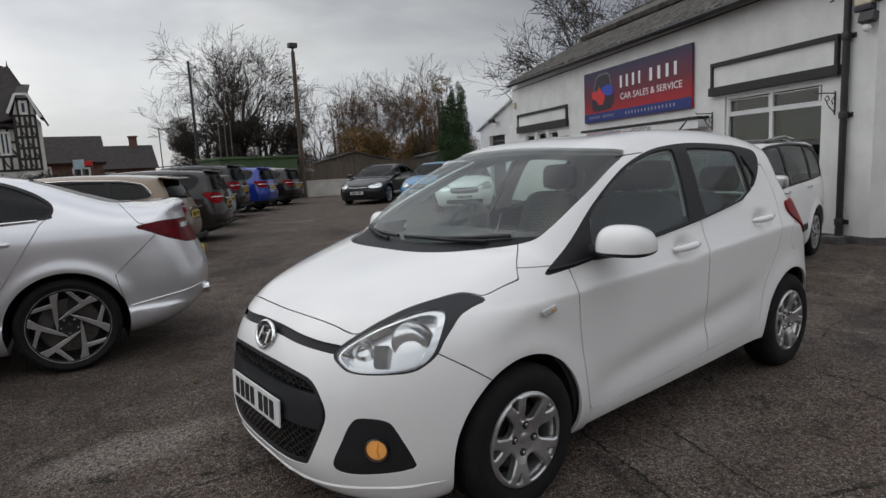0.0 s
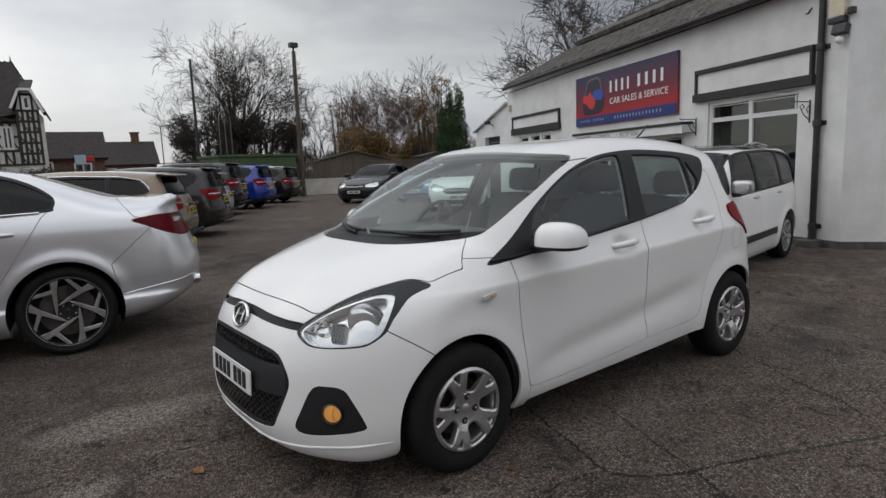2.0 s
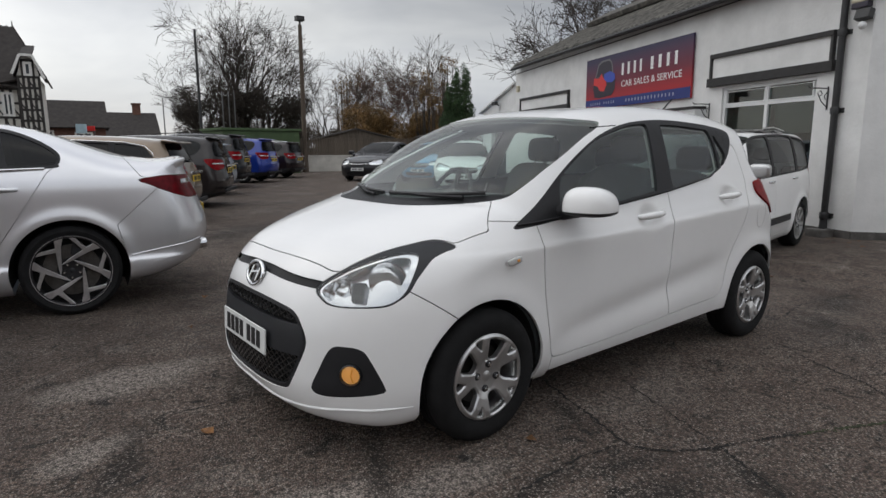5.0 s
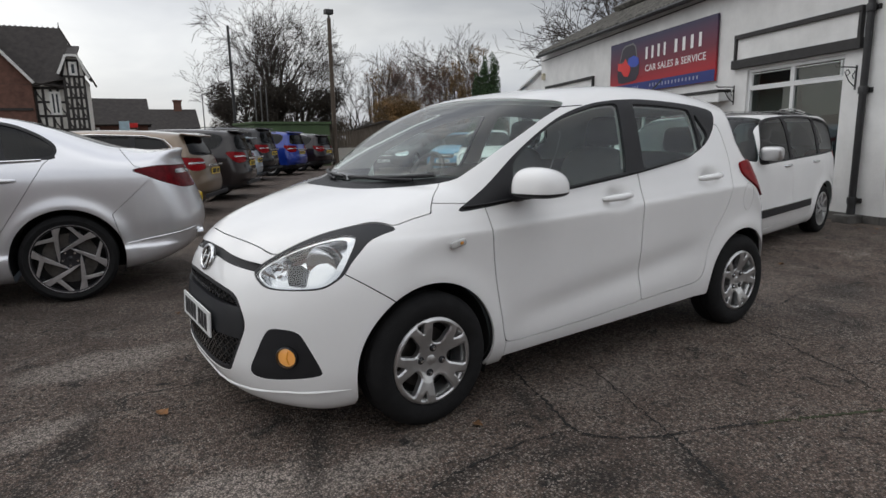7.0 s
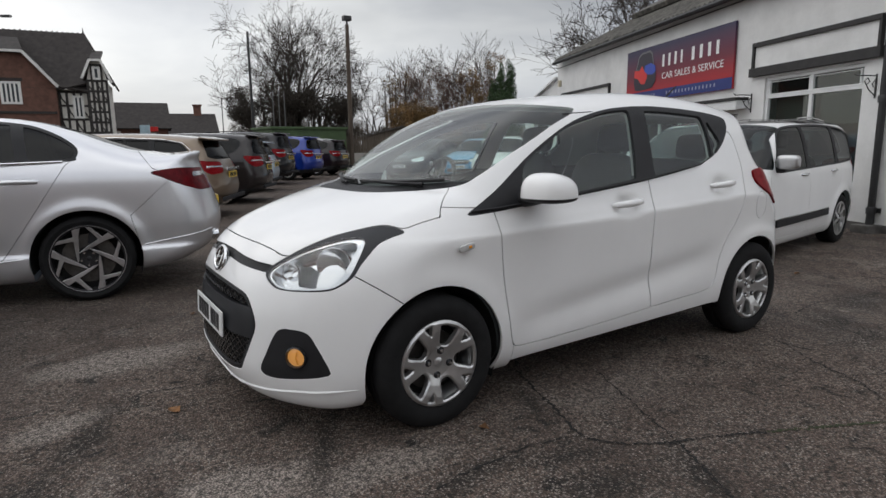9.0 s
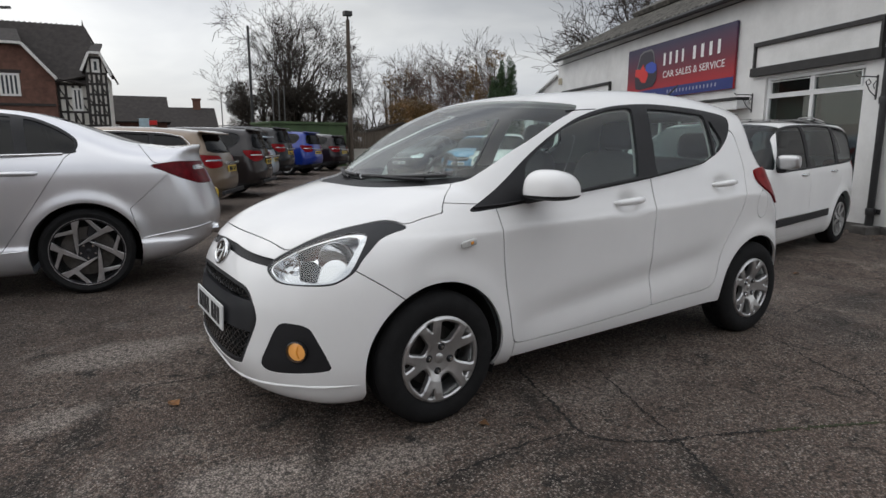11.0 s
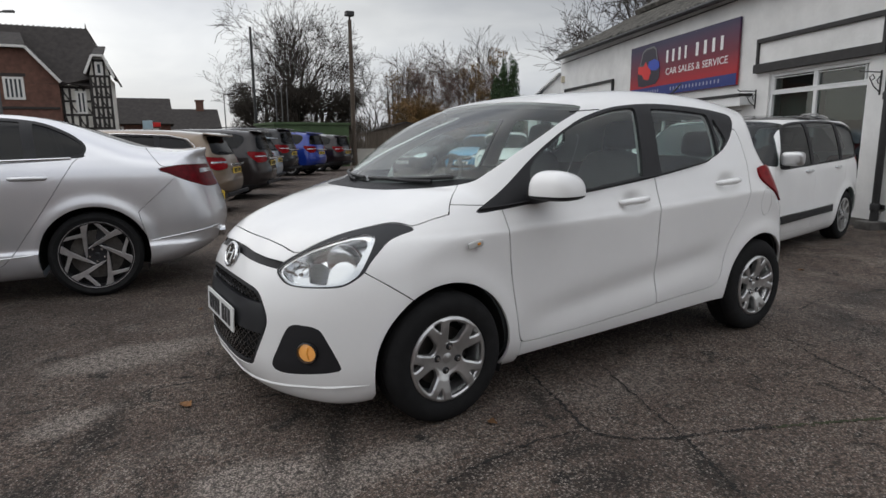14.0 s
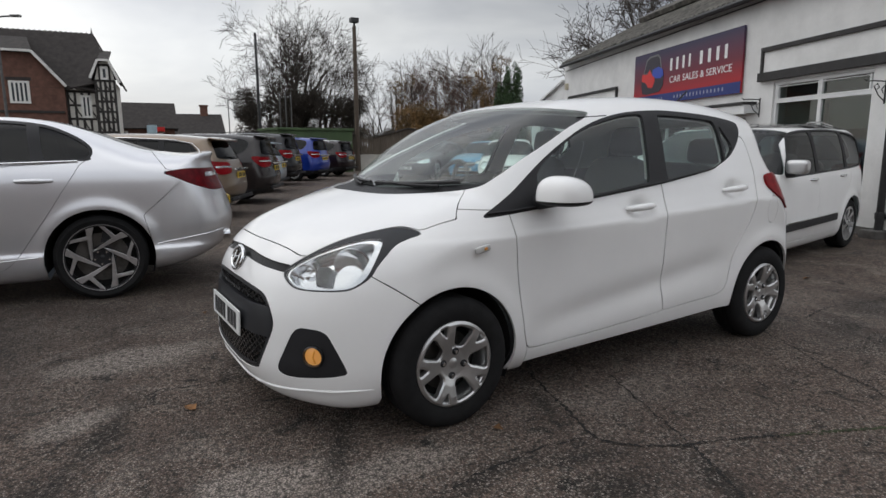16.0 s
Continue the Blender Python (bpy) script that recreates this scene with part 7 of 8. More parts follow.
MPV = dict(car_spec("suv", 4.08, 1.73, 1.60, 2.54, 0.315, front_share=0.52),
           profile=[(-2.0, 0.17), (-2.07, 0.25), (-2.10, 0.42), (-2.09, 0.58), (-2.03, 0.72), (-1.88, 0.85), (-1.65, 0.945), (-1.42, 1.01), (-1.28, 1.06), (-0.98, 1.28), (-0.74, 1.44), (-0.50, 1.52), (-0.15, 1.56), (0.5, 1.588), (1.1, 1.578), (1.55, 1.55), (1.79, 1.485), (1.88, 1.30), (1.915, 1.05), (1.935, 0.80), (1.95, 0.55), (1.94, 0.40), (1.88, 0.26), (1.7, 0.2), (0.5, 0.18), (-1.2, 0.17)],
           nose=-2.10, tail=1.95, high=1.605,
           dlo=[(-0.80, 0.985), (-0.74, 1.20), (-0.64, 1.36), (-0.51, 1.438), (-0.2, 1.48), (0.5, 1.502), (1.05, 1.490), (1.46, 1.455), (1.61, 1.38), (1.66, 1.18), (1.62, 1.07), (1.3, 1.03), (0.4, 1.00), (-0.3, 0.98)],
           screen=[(0, 1.02), (0.5, 1.02), (0.72, 1.03), (0.745, 1.12), (0.70, 1.34), (0.66, 1.46), (0.3, 1.50), (0, 1.505)], screen_x=-0.40, rail_z=1.55,
           handles=[(-0.05, 0.93), (0.88, 0.945)], handle_mat=M_CHROME, mirror_mat=M_ALLOY, handle_y=0.845, mirror=(-0.78, 0.93, 1.09), mirror_size=(0.13, 0.22, 0.15), roof_from=1.505, rail_x=(0.25, 1.32), rail_r=0.012,
           inset=[(0.10, 0.09), (0.20, 0.05), (0.32, 0.015), (0.5, 0.0), (0.75, 0.0), (0.9, 0.012), (0.98, 0.03), (1.1, 0.052), (1.25, 0.085), (1.4, 0.128), (1.5, 0.165), (1.65, 0.25)],
           doors=[[(-0.95, 0.95), (-0.93, 0.5), (-0.88, 0.32), (-0.78, 0.26), (0.05, 0.27), (0.10, 0.4), (0.12, 0.97), (0.0, 1.1), (-0.75, 1.1)], [(0.125, 0.97), (0.105, 0.4), (0.07, 0.27), (0.72, 0.28), (0.85, 0.40), (0.98, 0.65), (1.12, 0.80), (1.18, 1.0), (1.1, 1.15), (0.3, 1.15)]])
MPV["scoops"] = []
MPV["screen_mat"] = M_MID_GLASS
MPV["quarter"] = [(-1.20, 1.03), (-1.05, 1.02), (-0.845, 1.02), (-0.81, 1.18), (-0.73, 1.34), (-0.67, 1.44), (-0.80, 1.415), (-1.02, 1.25)]
at_mpv = pose(4.603, 1.482, -0.085, 0, 0, 7.5)
mpv = road_car("people_carrier", MPV, at_mpv, "white compact people carrier parked by the wall", M_WHITE, h=0.026, arms=7, glass_mat=M_MID_GLASS, rails=M_CHROME, roof=M_BLACK_PAINT, pillars=[0.08, 1.02], cabin_at=(-0.12, 0.05), front=True, rear=True)
for side in (-1, 1):
    bm = bmesh.new()
    box(bm, -0.80, 0.75, side * 0.868 - 0.012, side * 0.868 + 0.012, 0.40, 0.485, 0.010, m=pose(0, 0, 0, 0, -0.8, 0))
    strip = part("side_moulding", bm, M_TRIM, mpv, "black side moulding with chrome edge")
    bm = bmesh.new()
    box(bm, -0.78, 0.72, side * 0.876 - 0.009, side * 0.876 + 0.009, 0.486, 0.500, 0.004, m=pose(0, 0, 0, 0, -0.8, 0))
    part("chrome_edge", bm, M_CHROME, strip)

ROW_TURN = -28
row = "cars parked in the far row"
ESTATE = car_spec("estate", 4.75, 1.82, 1.50, 2.70, 0.32, spoiler=0.925)
SUV_A = car_spec("suv", 4.45, 1.82, 1.56, 2.65, 0.335, spoiler=0.955)
HATCH = car_spec("hatch", 4.3, 1.80, 1.47, 2.62, 0.315, spoiler=0.935)
SUV_B = car_spec("suv", 4.6, 1.85, 1.74, 2.68, 0.36, spoiler=0.965)
SUV_C = car_spec("suv", 4.28, 1.78, 1.65, 2.55, 0.34, spoiler=0.96)
SUV_D = car_spec("suv", 4.55, 1.85, 1.56, 2.65, 0.35, spoiler=0.955)


L_, H_ = ESTATE["length"], 1.50
ESTATE["chrome"] = [(ESTATE["nose"] + a * L_, y, z * H_) for a, y, z in ((0.40, 0.742, 0.875), (0.50, 0.716, 0.937), (0.64, 0.714, 0.942), (0.80, 0.722, 0.918), (0.868, 0.742, 0.875), (0.893, 0.772, 0.80), (0.90, 0.80, 0.735), (0.83, 0.83, 0.70), (0.6, 0.845, 0.675))]


def row_pose(s, x, y, turn=ROW_TURN):
    return parked(s, x, y, turn, (s["tail"] - 0.12, s["half"] - 0.03))


road_car("estate_car", ESTATE, row_pose(ESTATE, 0.55, 9.29), "metallic beige estate car with chrome window line", M_BEIGE, chrome_line=True, plate=M_PLATE_YELLOW, group=row, front=False)
road_car("crossover_car", SUV_A, row_pose(SUV_A, 2.00, 11.87), "dark brown crossover car with privacy glass", M_BROWN, plate=M_PLATE_YELLOW, group=row, trim_low=0.34, front=False)
road_car("hatchback_car", HATCH, row_pose(HATCH, 3.16, 15.03), "pale blue-grey hatchback between darker cars", M_PALE, plate=M_PLATE_YELLOW, group=row, front=False)
road_car("offroad_car", SUV_B, row_pose(SUV_B, 4.65, 17.76, -36), "black off-road car with upright red tail lamps", M_BLACK_PAINT, rails=M_TRIM, plate=M_PLATE_YELLOW, group=row, trim_low=0.42, front=False)
road_car("crossover_car", SUV_C, row_pose(SUV_C, 6.54, 19.85, -44), "bright blue compact crossover car", M_BLUE, rails=M_TRIM, plate=M_PLATE_YELLOW, group=row, trim_low=0.40, front=False)
road_car("crossover_car", SUV_D, row_pose(SUV_D, 8.76, 22.34, -46), "dark plum crossover car with silver roof rail", M_PLUM, rails=M_CHROME, plate=M_PLATE_YELLOW, group=row, trim_low=0.42, front=False)

side_row = "cars facing the yard beside the building"
BLACK_SALOON = dict(SALOON)
road_car("saloon_car", BLACK_SALOON, parked(SALOON, 8.57, 17.44, 34, (-2.30, 0)), "black executive saloon facing the yard", M_BLACK_PAINT, h=0.035, group=side_row, chrome_line=True, rear=False)
SMALL = car_spec("hatch", 4.0, 1.72, 1.48, 2.5, 0.30)
road_car("hatchback_car", SMALL, parked(SMALL, 9.75, 15.2, 32, (-1.95, 0)), "light blue small hatchback facing the yard", M_SKY_BLUE, group=side_row, rear=False, glass_mat=M_DARK_GLASS)
road_car("hatchback_car", SMALL, parked(SMALL, 7.9, 10.35, 50, (-1.95, 0)), "white small hatchback facing the yard", M_WHITE, group=side_row, rear=False)


# ---- trees and shrubs ----
M_BARK = material("grey_brown_bark", (0.060, 0.050, 0.042), rough=0.95, vary=0.35, scale=6, bump=0.4, bump_scale=25)
M_TWIG = material("bare_twigs", (0.048, 0.039, 0.033), rough=0.95, vary=0.3, scale=3)
M_TWIG_RED = material("reddish_birch_twigs", (0.105, 0.066, 0.050), rough=0.95, vary=0.3, scale=3)
M_LEAF_BROWN = material("brown_autumn_leaves", (0.13, 0.075, 0.028), rough=0.8, vary=0.5, scale=2.5, second=(0.20, 0.12, 0.04))
M_LEAF_OLIVE = material("olive_shrub_leaves", (0.115, 0.078, 0.026), rough=0.8, vary=0.5, scale=1.0, second=(0.22, 0.120, 0.036))
M_LEAF_DARK = material("dark_ivy_leaves", (0.040, 0.036, 0.024), rough=0.75, vary=0.5, scale=1.2, second=(0.075, 0.056, 0.036))
M_CONIFER = material("conifer_needles", (0.026, 0.056, 0.020), rough=0.85, vary=0.4, scale=4.0, second=(0.048, 0.090, 0.030))
M_THICKET = material("brown_ivy_thicket", (0.030, 0.025, 0.020), rough=0.9, vary=0.35, scale=0.8, second=(0.052, 0.041, 0.031))


def prisms(segs, sides):
    """Tapered bars (start, end, radius, radius) as arrays of places and triangles."""
    a, b, ra, rb = (np.array(v) for v in zip(*segs))
    d = b - a
    d /= np.maximum(np.linalg.norm(d, axis=1), 1e-9)[:, None]
    ref = np.where(np.abs(d[:, 2:3]) < 0.9, np.array([[0, 0, 1.0]]), np.array([[1.0, 0, 0]]))
    u = np.cross(d, ref)
    u /= np.linalg.norm(u, axis=1)[:, None]
    w = np.cross(d, u)
    ang = np.arange(sides) * 2 * math.pi / sides
    ring = np.cos(ang)[None, :, None] * u[:, None] + np.sin(ang)[None, :, None] * w[:, None]
    v = np.concatenate([a[:, None] + ring * ra[:, None, None], b[:, None] + ring * rb[:, None, None]], 1).reshape(-1, 3)
    k = np.arange(len(segs))[:, None] * 2 * sides
    i = np.arange(sides)[None]
    j = (i + 1) % sides
    f = np.concatenate([np.stack([k + i, k + j, k + sides + j], -1).reshape(-1, 3), np.stack([k + i, k + sides + j, k + sides + i], -1).reshape(-1, 3)])
    n = np.concatenate([ring, ring], 1).reshape(-1, 3)
    return v, n, f


def grow(rnd, at, way, length, radius, depth, out, spread, droop, kids, wander=0.22, least=0.006):
    """One limb and all that grows from it."""
    pieces = 4 if depth > 1 else 3
    p, d = np.array(at, float), np.array(way, float)
    marks = []
    for k in range(pieces):
        w = wander * (1.0 if depth > 2 else 0.5)
        d = d + np.array([rnd.gauss(0, w), rnd.gauss(0, w), rnd.gauss(0, w * 0.7) + (droop if depth > 1 else 0.0)])
        d /= np.linalg.norm(d)
        q = p + d * length / pieces
        r0, r1 = max(least, radius * (1 - 0.6 * k / pieces)), max(least, radius * (1 - 0.6 * (k + 1) / pieces))
        out.setdefault(depth, []).append((p, q, r0, r1))
        marks.append((q, d, r1))
        p = q
    if depth == 0:
        return
    for k in range(kids):
        q, d0, r = marks[min(len(marks) - 1, 1 + k * (len(marks) - 1) // max(1, kids - 1))] if kids > 1 else marks[-1]
        side = np.array([rnd.gauss(0, 1), rnd.gauss(0, 1), rnd.gauss(0, 0.7)])
        side -= d0 * (side @ d0)
        side /= np.linalg.norm(side)
        turn = rnd.uniform(0.6, 1.1) * spread * (1.0 if depth > 2 else 1.35)
        way2 = d0 * math.cos(turn) + side * math.sin(turn)
        grow(rnd, q, way2, length * rnd.uniform(0.52, 0.76), r * rnd.uniform(0.55, 0.78), depth - 1, out, spread, droop, kids, wander, least)


def bare_tree(name, x, y, height, seed, label, depth=5, kids=4, spread=0.75, droop=0.03, trunk=0.22, stems=1, twig=None, least=0.007, share=0.34, group="", wander=0.22):
    rnd = random.Random(seed)
    out = {}
    for k in range(stems):
        lean = np.array([rnd.gauss(0, 0.16 if stems > 1 else 0.04), rnd.gauss(0, 0.16 if stems > 1 else 0.04), 1.0])
        grow(rnd, (rnd.gauss(0, 0.2) if stems > 1 else 0, rnd.gauss(0, 0.2) if stems > 1 else 0, -0.1), lean / np.linalg.norm(lean), height * share, trunk / stems ** 0.5, depth, out, spread, droop, kids, wander, least)
    e = base(name, pose(x, y, 0), label, "tree", group)
    thick = [s for d in out if d >= depth - 1 for s in out[d]]
    fine = [s for d in out if d < depth - 1 for s in out[d]]
    top = max(s[1][2] for s in fine)
    k = height / top
    scale = lambda segs: [(a * k, b * k, ra, rb) for a, b, ra, rb in segs]
    sheet_part("trunk", prisms(scale(thick), 7), M_BARK, e)
    sheet_part("crown", prisms(scale(fine), 3), twig or M_TWIG, e, "bare winter branches")
    return e


def leaf_cloud(rnd, lumps, count, size):
    """Loose leaf-sized faces filling uneven lumps (centre, radii)."""
    per = np.array([r[0] * r[1] * r[2] for _, r in lumps]) ** (2 / 3)
    pick = rnd.choice(len(lumps), count, p=per / per.sum())
    c, r = np.array([l[0] for l in lumps])[pick], np.array([l[1] for l in lumps])[pick]
    d = rnd.normal(size=(count, 3))
    d /= np.linalg.norm(d, axis=1)[:, None]
    rad = rnd.uniform(0.45, 1.12, count) ** 0.6
    p = c + d * r * rad[:, None]
    p[:, 2] = np.maximum(p[:, 2], 0.02)
    n = d + rnd.normal(scale=0.6, size=(count, 3))
    n /= np.linalg.norm(n, axis=1)[:, None]
    u = np.cross(n, rnd.normal(size=(count, 3)))
    u /= np.linalg.norm(u, axis=1)[:, None]
    w = np.cross(n, u)
    s = size * rnd.uniform(0.5, 1.3, count)[:, None]
    v = np.stack([p - u * s, p + w * s * 0.5, p + u * s, p - w * s * 0.5], 1).reshape(-1, 3)
    k = np.arange(count)[:, None] * 4
    f = np.concatenate([k + np.array([[0, 1, 2]]), k + np.array([[0, 2, 3]])])
    return v, np.repeat(n, 4, 0), f


def shrub(name, x, y, lumps, count, size, mat, label, seed, category="shrub", stems=True):
    rnd = np.random.default_rng(seed)
    e = base(name, pose(x, y, 0), label, category)
    sheet_part("foliage", leaf_cloud(rnd, lumps, count, size), mat, e, smooth=False)
    if stems:
        segs = [(np.array([c[0] * 0.6, c[1] * 0.6, 0.0]), np.array(c, float), 0.05, 0.015) for c, r in lumps]
        sheet_part("framework", prisms(segs, 5), M_BARK, e)
    return e


def ahead(px_right, far, t_eye=(-2.75, -2.75), d=(0.585, 0.811)):
    """A spot far ahead of the yard's near corner: metres to the right of the main view line, and along it."""
    return t_eye[0] + d[0] * far + d[1] * px_right, t_eye[1] + d[1] * far - d[0] * px_right


def in_view(px, deep):
    """A spot by its bearing across the view from the late camera and its distance along it."""
    side = (px - 784) / 1059 * deep
    return -2.5 + 0.524 * deep + 0.852 * side, -2.95 + 0.852 * deep - 0.524 * side


bare_tree("bare_tree", *in_view(542, 46.5), 12.3, 3, "large spreading bare tree behind the parked cars", depth=5, kids=4, spread=0.60, trunk=0.78, share=0.29, least=0.010, stems=4, droop=0.02, wander=0.16)
bare_tree("bare_tree", *in_view(500, 48), 9.6, 11, "bare tree with fine twigs behind the parked cars", depth=4, kids=4, spread=0.58, trunk=0.36, share=0.30, least=0.009, stems=3, droop=0.05, wander=0.13)
bare_tree("bare_tree", *in_view(596, 47), 10.4, 21, "bare tree leaning out beside the lamp post", depth=4, kids=4, spread=0.62, trunk=0.36, share=0.32, least=0.009, stems=3, droop=0.04, wander=0.13)
for k, (px, deep, h, sd, mat, dp, kd) in enumerate(((672, 52, 7.6, 5, M_TWIG, 4, 3), (698, 50, 9.2, 6, M_TWIG, 4, 4), (748, 54, 9.0, 7, M_TWIG_RED, 4, 5), (778, 54, 9.8, 8, M_TWIG_RED, 4, 5), (806, 54, 9.8, 9, M_TWIG_RED, 4, 5), (836, 53, 9.0, 10, M_TWIG_RED, 4, 5), (725, 52, 7.6, 12, M_TWIG_RED, 4, 4), (872, 46, 8.2, 13, M_TWIG_RED, 4, 4), (897, 44, 8.8, 14, M_TWIG, 4, 4), (655, 56, 7.6, 15, M_TWIG, 4, 3))):
    bare_tree("birch_tree", *in_view(px, deep), h, sd, "slender bare birch with reddish twigs" if mat is M_TWIG_RED else "slender bare tree behind the fence", depth=dp, kids=kd, spread=0.50, trunk=0.13, share=0.34, twig=mat, least=0.009, group="bare trees behind the fence", wander=0.13, stems=2)
bare_tree("bare_tree", 24.5, 19.6, 12.4, 31, "tall bare tree behind the white building", depth=5, kids=4, spread=0.60, trunk=0.36, share=0.27, least=0.013, stems=2, wander=0.15)
bare_tree("bare_tree", 27.0, 16.5, 13.4, 33, "ivy-clad bare tree behind the white building", depth=5, kids=4, spread=0.7, trunk=0.30, share=0.27, least=0.009, stems=2)
bare_tree("bare_tree", 21.6, 23.0, 8.6, 35, "bare tree with hanging twigs past the annexe", depth=4, kids=5, spread=0.75, trunk=0.2, share=0.3, least=0.007, droop=-0.01, wander=0.15)


def lumps_along(n, length, deep, low, high, r0, r1, seed):
    g = np.random.default_rng(seed)
    out = []
    for _ in range(n):
        r = g.uniform(r0, r1)
        out.append(((g.uniform(-length / 2, length / 2), g.uniform(-deep / 2, deep / 2), g.uniform(low, high)), (r, r * 0.9, r * g.uniform(0.7, 1.2))))
    return out


shrub("ivy_thicket", *in_view(552, 45), lumps_along(110, 8.6, 3.2, 0.4, 4.9, 0.5, 0.95, 1), 130000, 0.05, M_THICKET, "dark ivy-grown thicket under the bare trees", 1)
shrub("ivy_thicket", *in_view(462, 46), lumps_along(14, 4.0, 2.5, 0.4, 1.5, 0.5, 0.9, 2), 15000, 0.05, M_THICKET, "low dark thicket behind the parked cars", 2)
shrub("autumn_hedge", *in_view(828, 43), lumps_along(60, 9.6, 3.0, 0.8, 3.6, 0.5, 1.0, 3), 80000, 0.055, M_LEAF_OLIVE, "olive-brown autumn hedge behind the fence", 3)
shrub("autumn_hedge", *in_view(690, 45), lumps_along(24, 5.0, 2.0, 0.6, 2.3, 0.5, 0.8, 5), 32000, 0.05, M_LEAF_DARK, "dark green-brown hedge behind the fence", 5)
for px, deep, top, count, sd in ((722, 47, 6.6, 1500, 6), (880, 40, 7.0, 3600, 7), (858, 41, 5.6, 2400, 16), (745, 46, 4.6, 1500, 17)):
    shrub("beech_tree", *in_view(px, deep), lumps_along(34, 1.6, 1.6, 1.2, top, 0.16, 0.40, sd), count, 0.06, M_LEAF_BROWN, "slim tree holding brown autumn leaves", sd, "tree")
shrub("clipped_hedge", *in_view(175, 46), lumps_along(40, 12.0, 1.2, 0.5, 2.1, 0.5, 0.75, 21), 14000, 0.07, M_LEAF_DARK, "dark hedge along the road before the house", 21)
shrub("red_hedge", 19.5, 30.8, lumps_along(14, 5.0, 1.0, 0.7, 1.9, 0.4, 0.7, 8), 7000, 0.07, M_LEAF_BROWN, "low reddish hedge behind the fence", 8)
shrub("ivy_clump", 23.2, 17.5, lumps_along(14, 2.0, 1.2, 2.5, 7.0, 0.35, 0.7, 9), 6500, 0.08, M_LEAF_DARK, "dark ivy on the trunk behind the building", 9)
for k, (px, h, w) in enumerate(((903, 5.0, 0.50), (919, 5.3, 0.52), (890, 4.2, 0.42))):
    lum = [((0.10 * math.sin(7 * z), 0.08 * math.cos(5 * z), z), (w * (1.05 - (z / h) ** 2.2) + 0.05, w * (1.05 - (z / h) ** 2.2) + 0.05, 0.36)) for z in np.arange(0.4, h - 0.1, 0.2)]
    shrub("conifer", *in_view(px, 30), lum, 15000, 0.045, M_CONIFER, "dense dark green columnar conifer", 40 + k, "tree")

# ---- far end of the yard: low wall, fence, green store, shed ----
M_PALE_WALL = material("pale_block_wall", (0.50, 0.48, 0.44), rough=0.9, vary=0.2, scale=1.5, bump=0.3, bump_scale=15)
M_FENCE = material("weathered_fence", (0.105, 0.085, 0.066), rough=0.9, vary=0.35, scale=3, bump=0.3, bump_scale=30, stretch=(4, 4, 0.6), random_tint=0.2)
M_GREEN = material("green_painted_steel", (0.050, 0.085, 0.034), rough=0.7, vary=0.2, scale=1.5, stretch=(1, 1, 0.4))
M_GREY_METAL = material("dull_grey_steel", (0.10, 0.10, 0.10), rough=0.6, vary=0.25, scale=4, metal=0.3)
FENCE = pose(11.0, 27.3, 0, 0, 0, -21)
bm = bmesh.new()
box(bm, -0.5, 16.0, 0.0, 0.22, 0.0, 0.80, m=FENCE)
box(bm, -0.5, 16.0, -0.02, 0.24, 0.802, 0.86, m=FENCE)
tagged(part("wall_low_far", bm, M_PALE_WALL), "low pale block wall at the yard's end", "wall", kind="structure")
fence = base("picket_fence", FENCE @ pose(0, 0.12, 0.86), "weathered brown close-boarded fence on the low wall", "fence")
bm = bmesh.new()
box(bm, -0.046, 0.046, -0.012, 0.012, 0.0, 0.86)
for v in bm.verts:
    if v.co.z > 0.5:
        v.co.z -= 0.0
tip = bmesh.ops.create_cone(bm, cap_ends=True, segments=4, radius1=0.025, radius2=0.004, depth=0.10, matrix=pose(0, 0, 0.91))
board_me = bpy.data.meshes.new("board")
bm.to_mesh(board_me)
bm.free()
board_me.materials.append(M_FENCE)
for k in range(128):
    shared_part("board", board_me, fence, pose(-0.4 + 0.128 * k, random.uniform(-0.006, 0.006), random.uniform(-0.02, 0.02)))
for z in (0.15, 0.70):
    bm = bmesh.new()
    box(bm, -0.5, 16.0, 0.014, 0.055, z - 0.04, z + 0.04)
    part("rail", bm, M_FENCE, fence)
store = base("green_container", pose(8.15, 27.2, 0, 0, 0, 6), "green steel container behind the parked cars", "container")
bm = bmesh.new()
box(bm, -2.0, 2.0, -1.2, 1.2, 0.0, 2.08, 0.03)
part("body", bm, M_GREEN, store)
bm = bmesh.new()
box(bm, -2.08, 2.08, -1.28, 1.28, 2.082, 2.20, 0.02)
part("lid", bm, M_GREEN, store, "mossy green lid")
M_ROOF_FELT = material("shed_roof_felt", (0.075, 0.070, 0.066), rough=0.95, vary=0.3, scale=3)


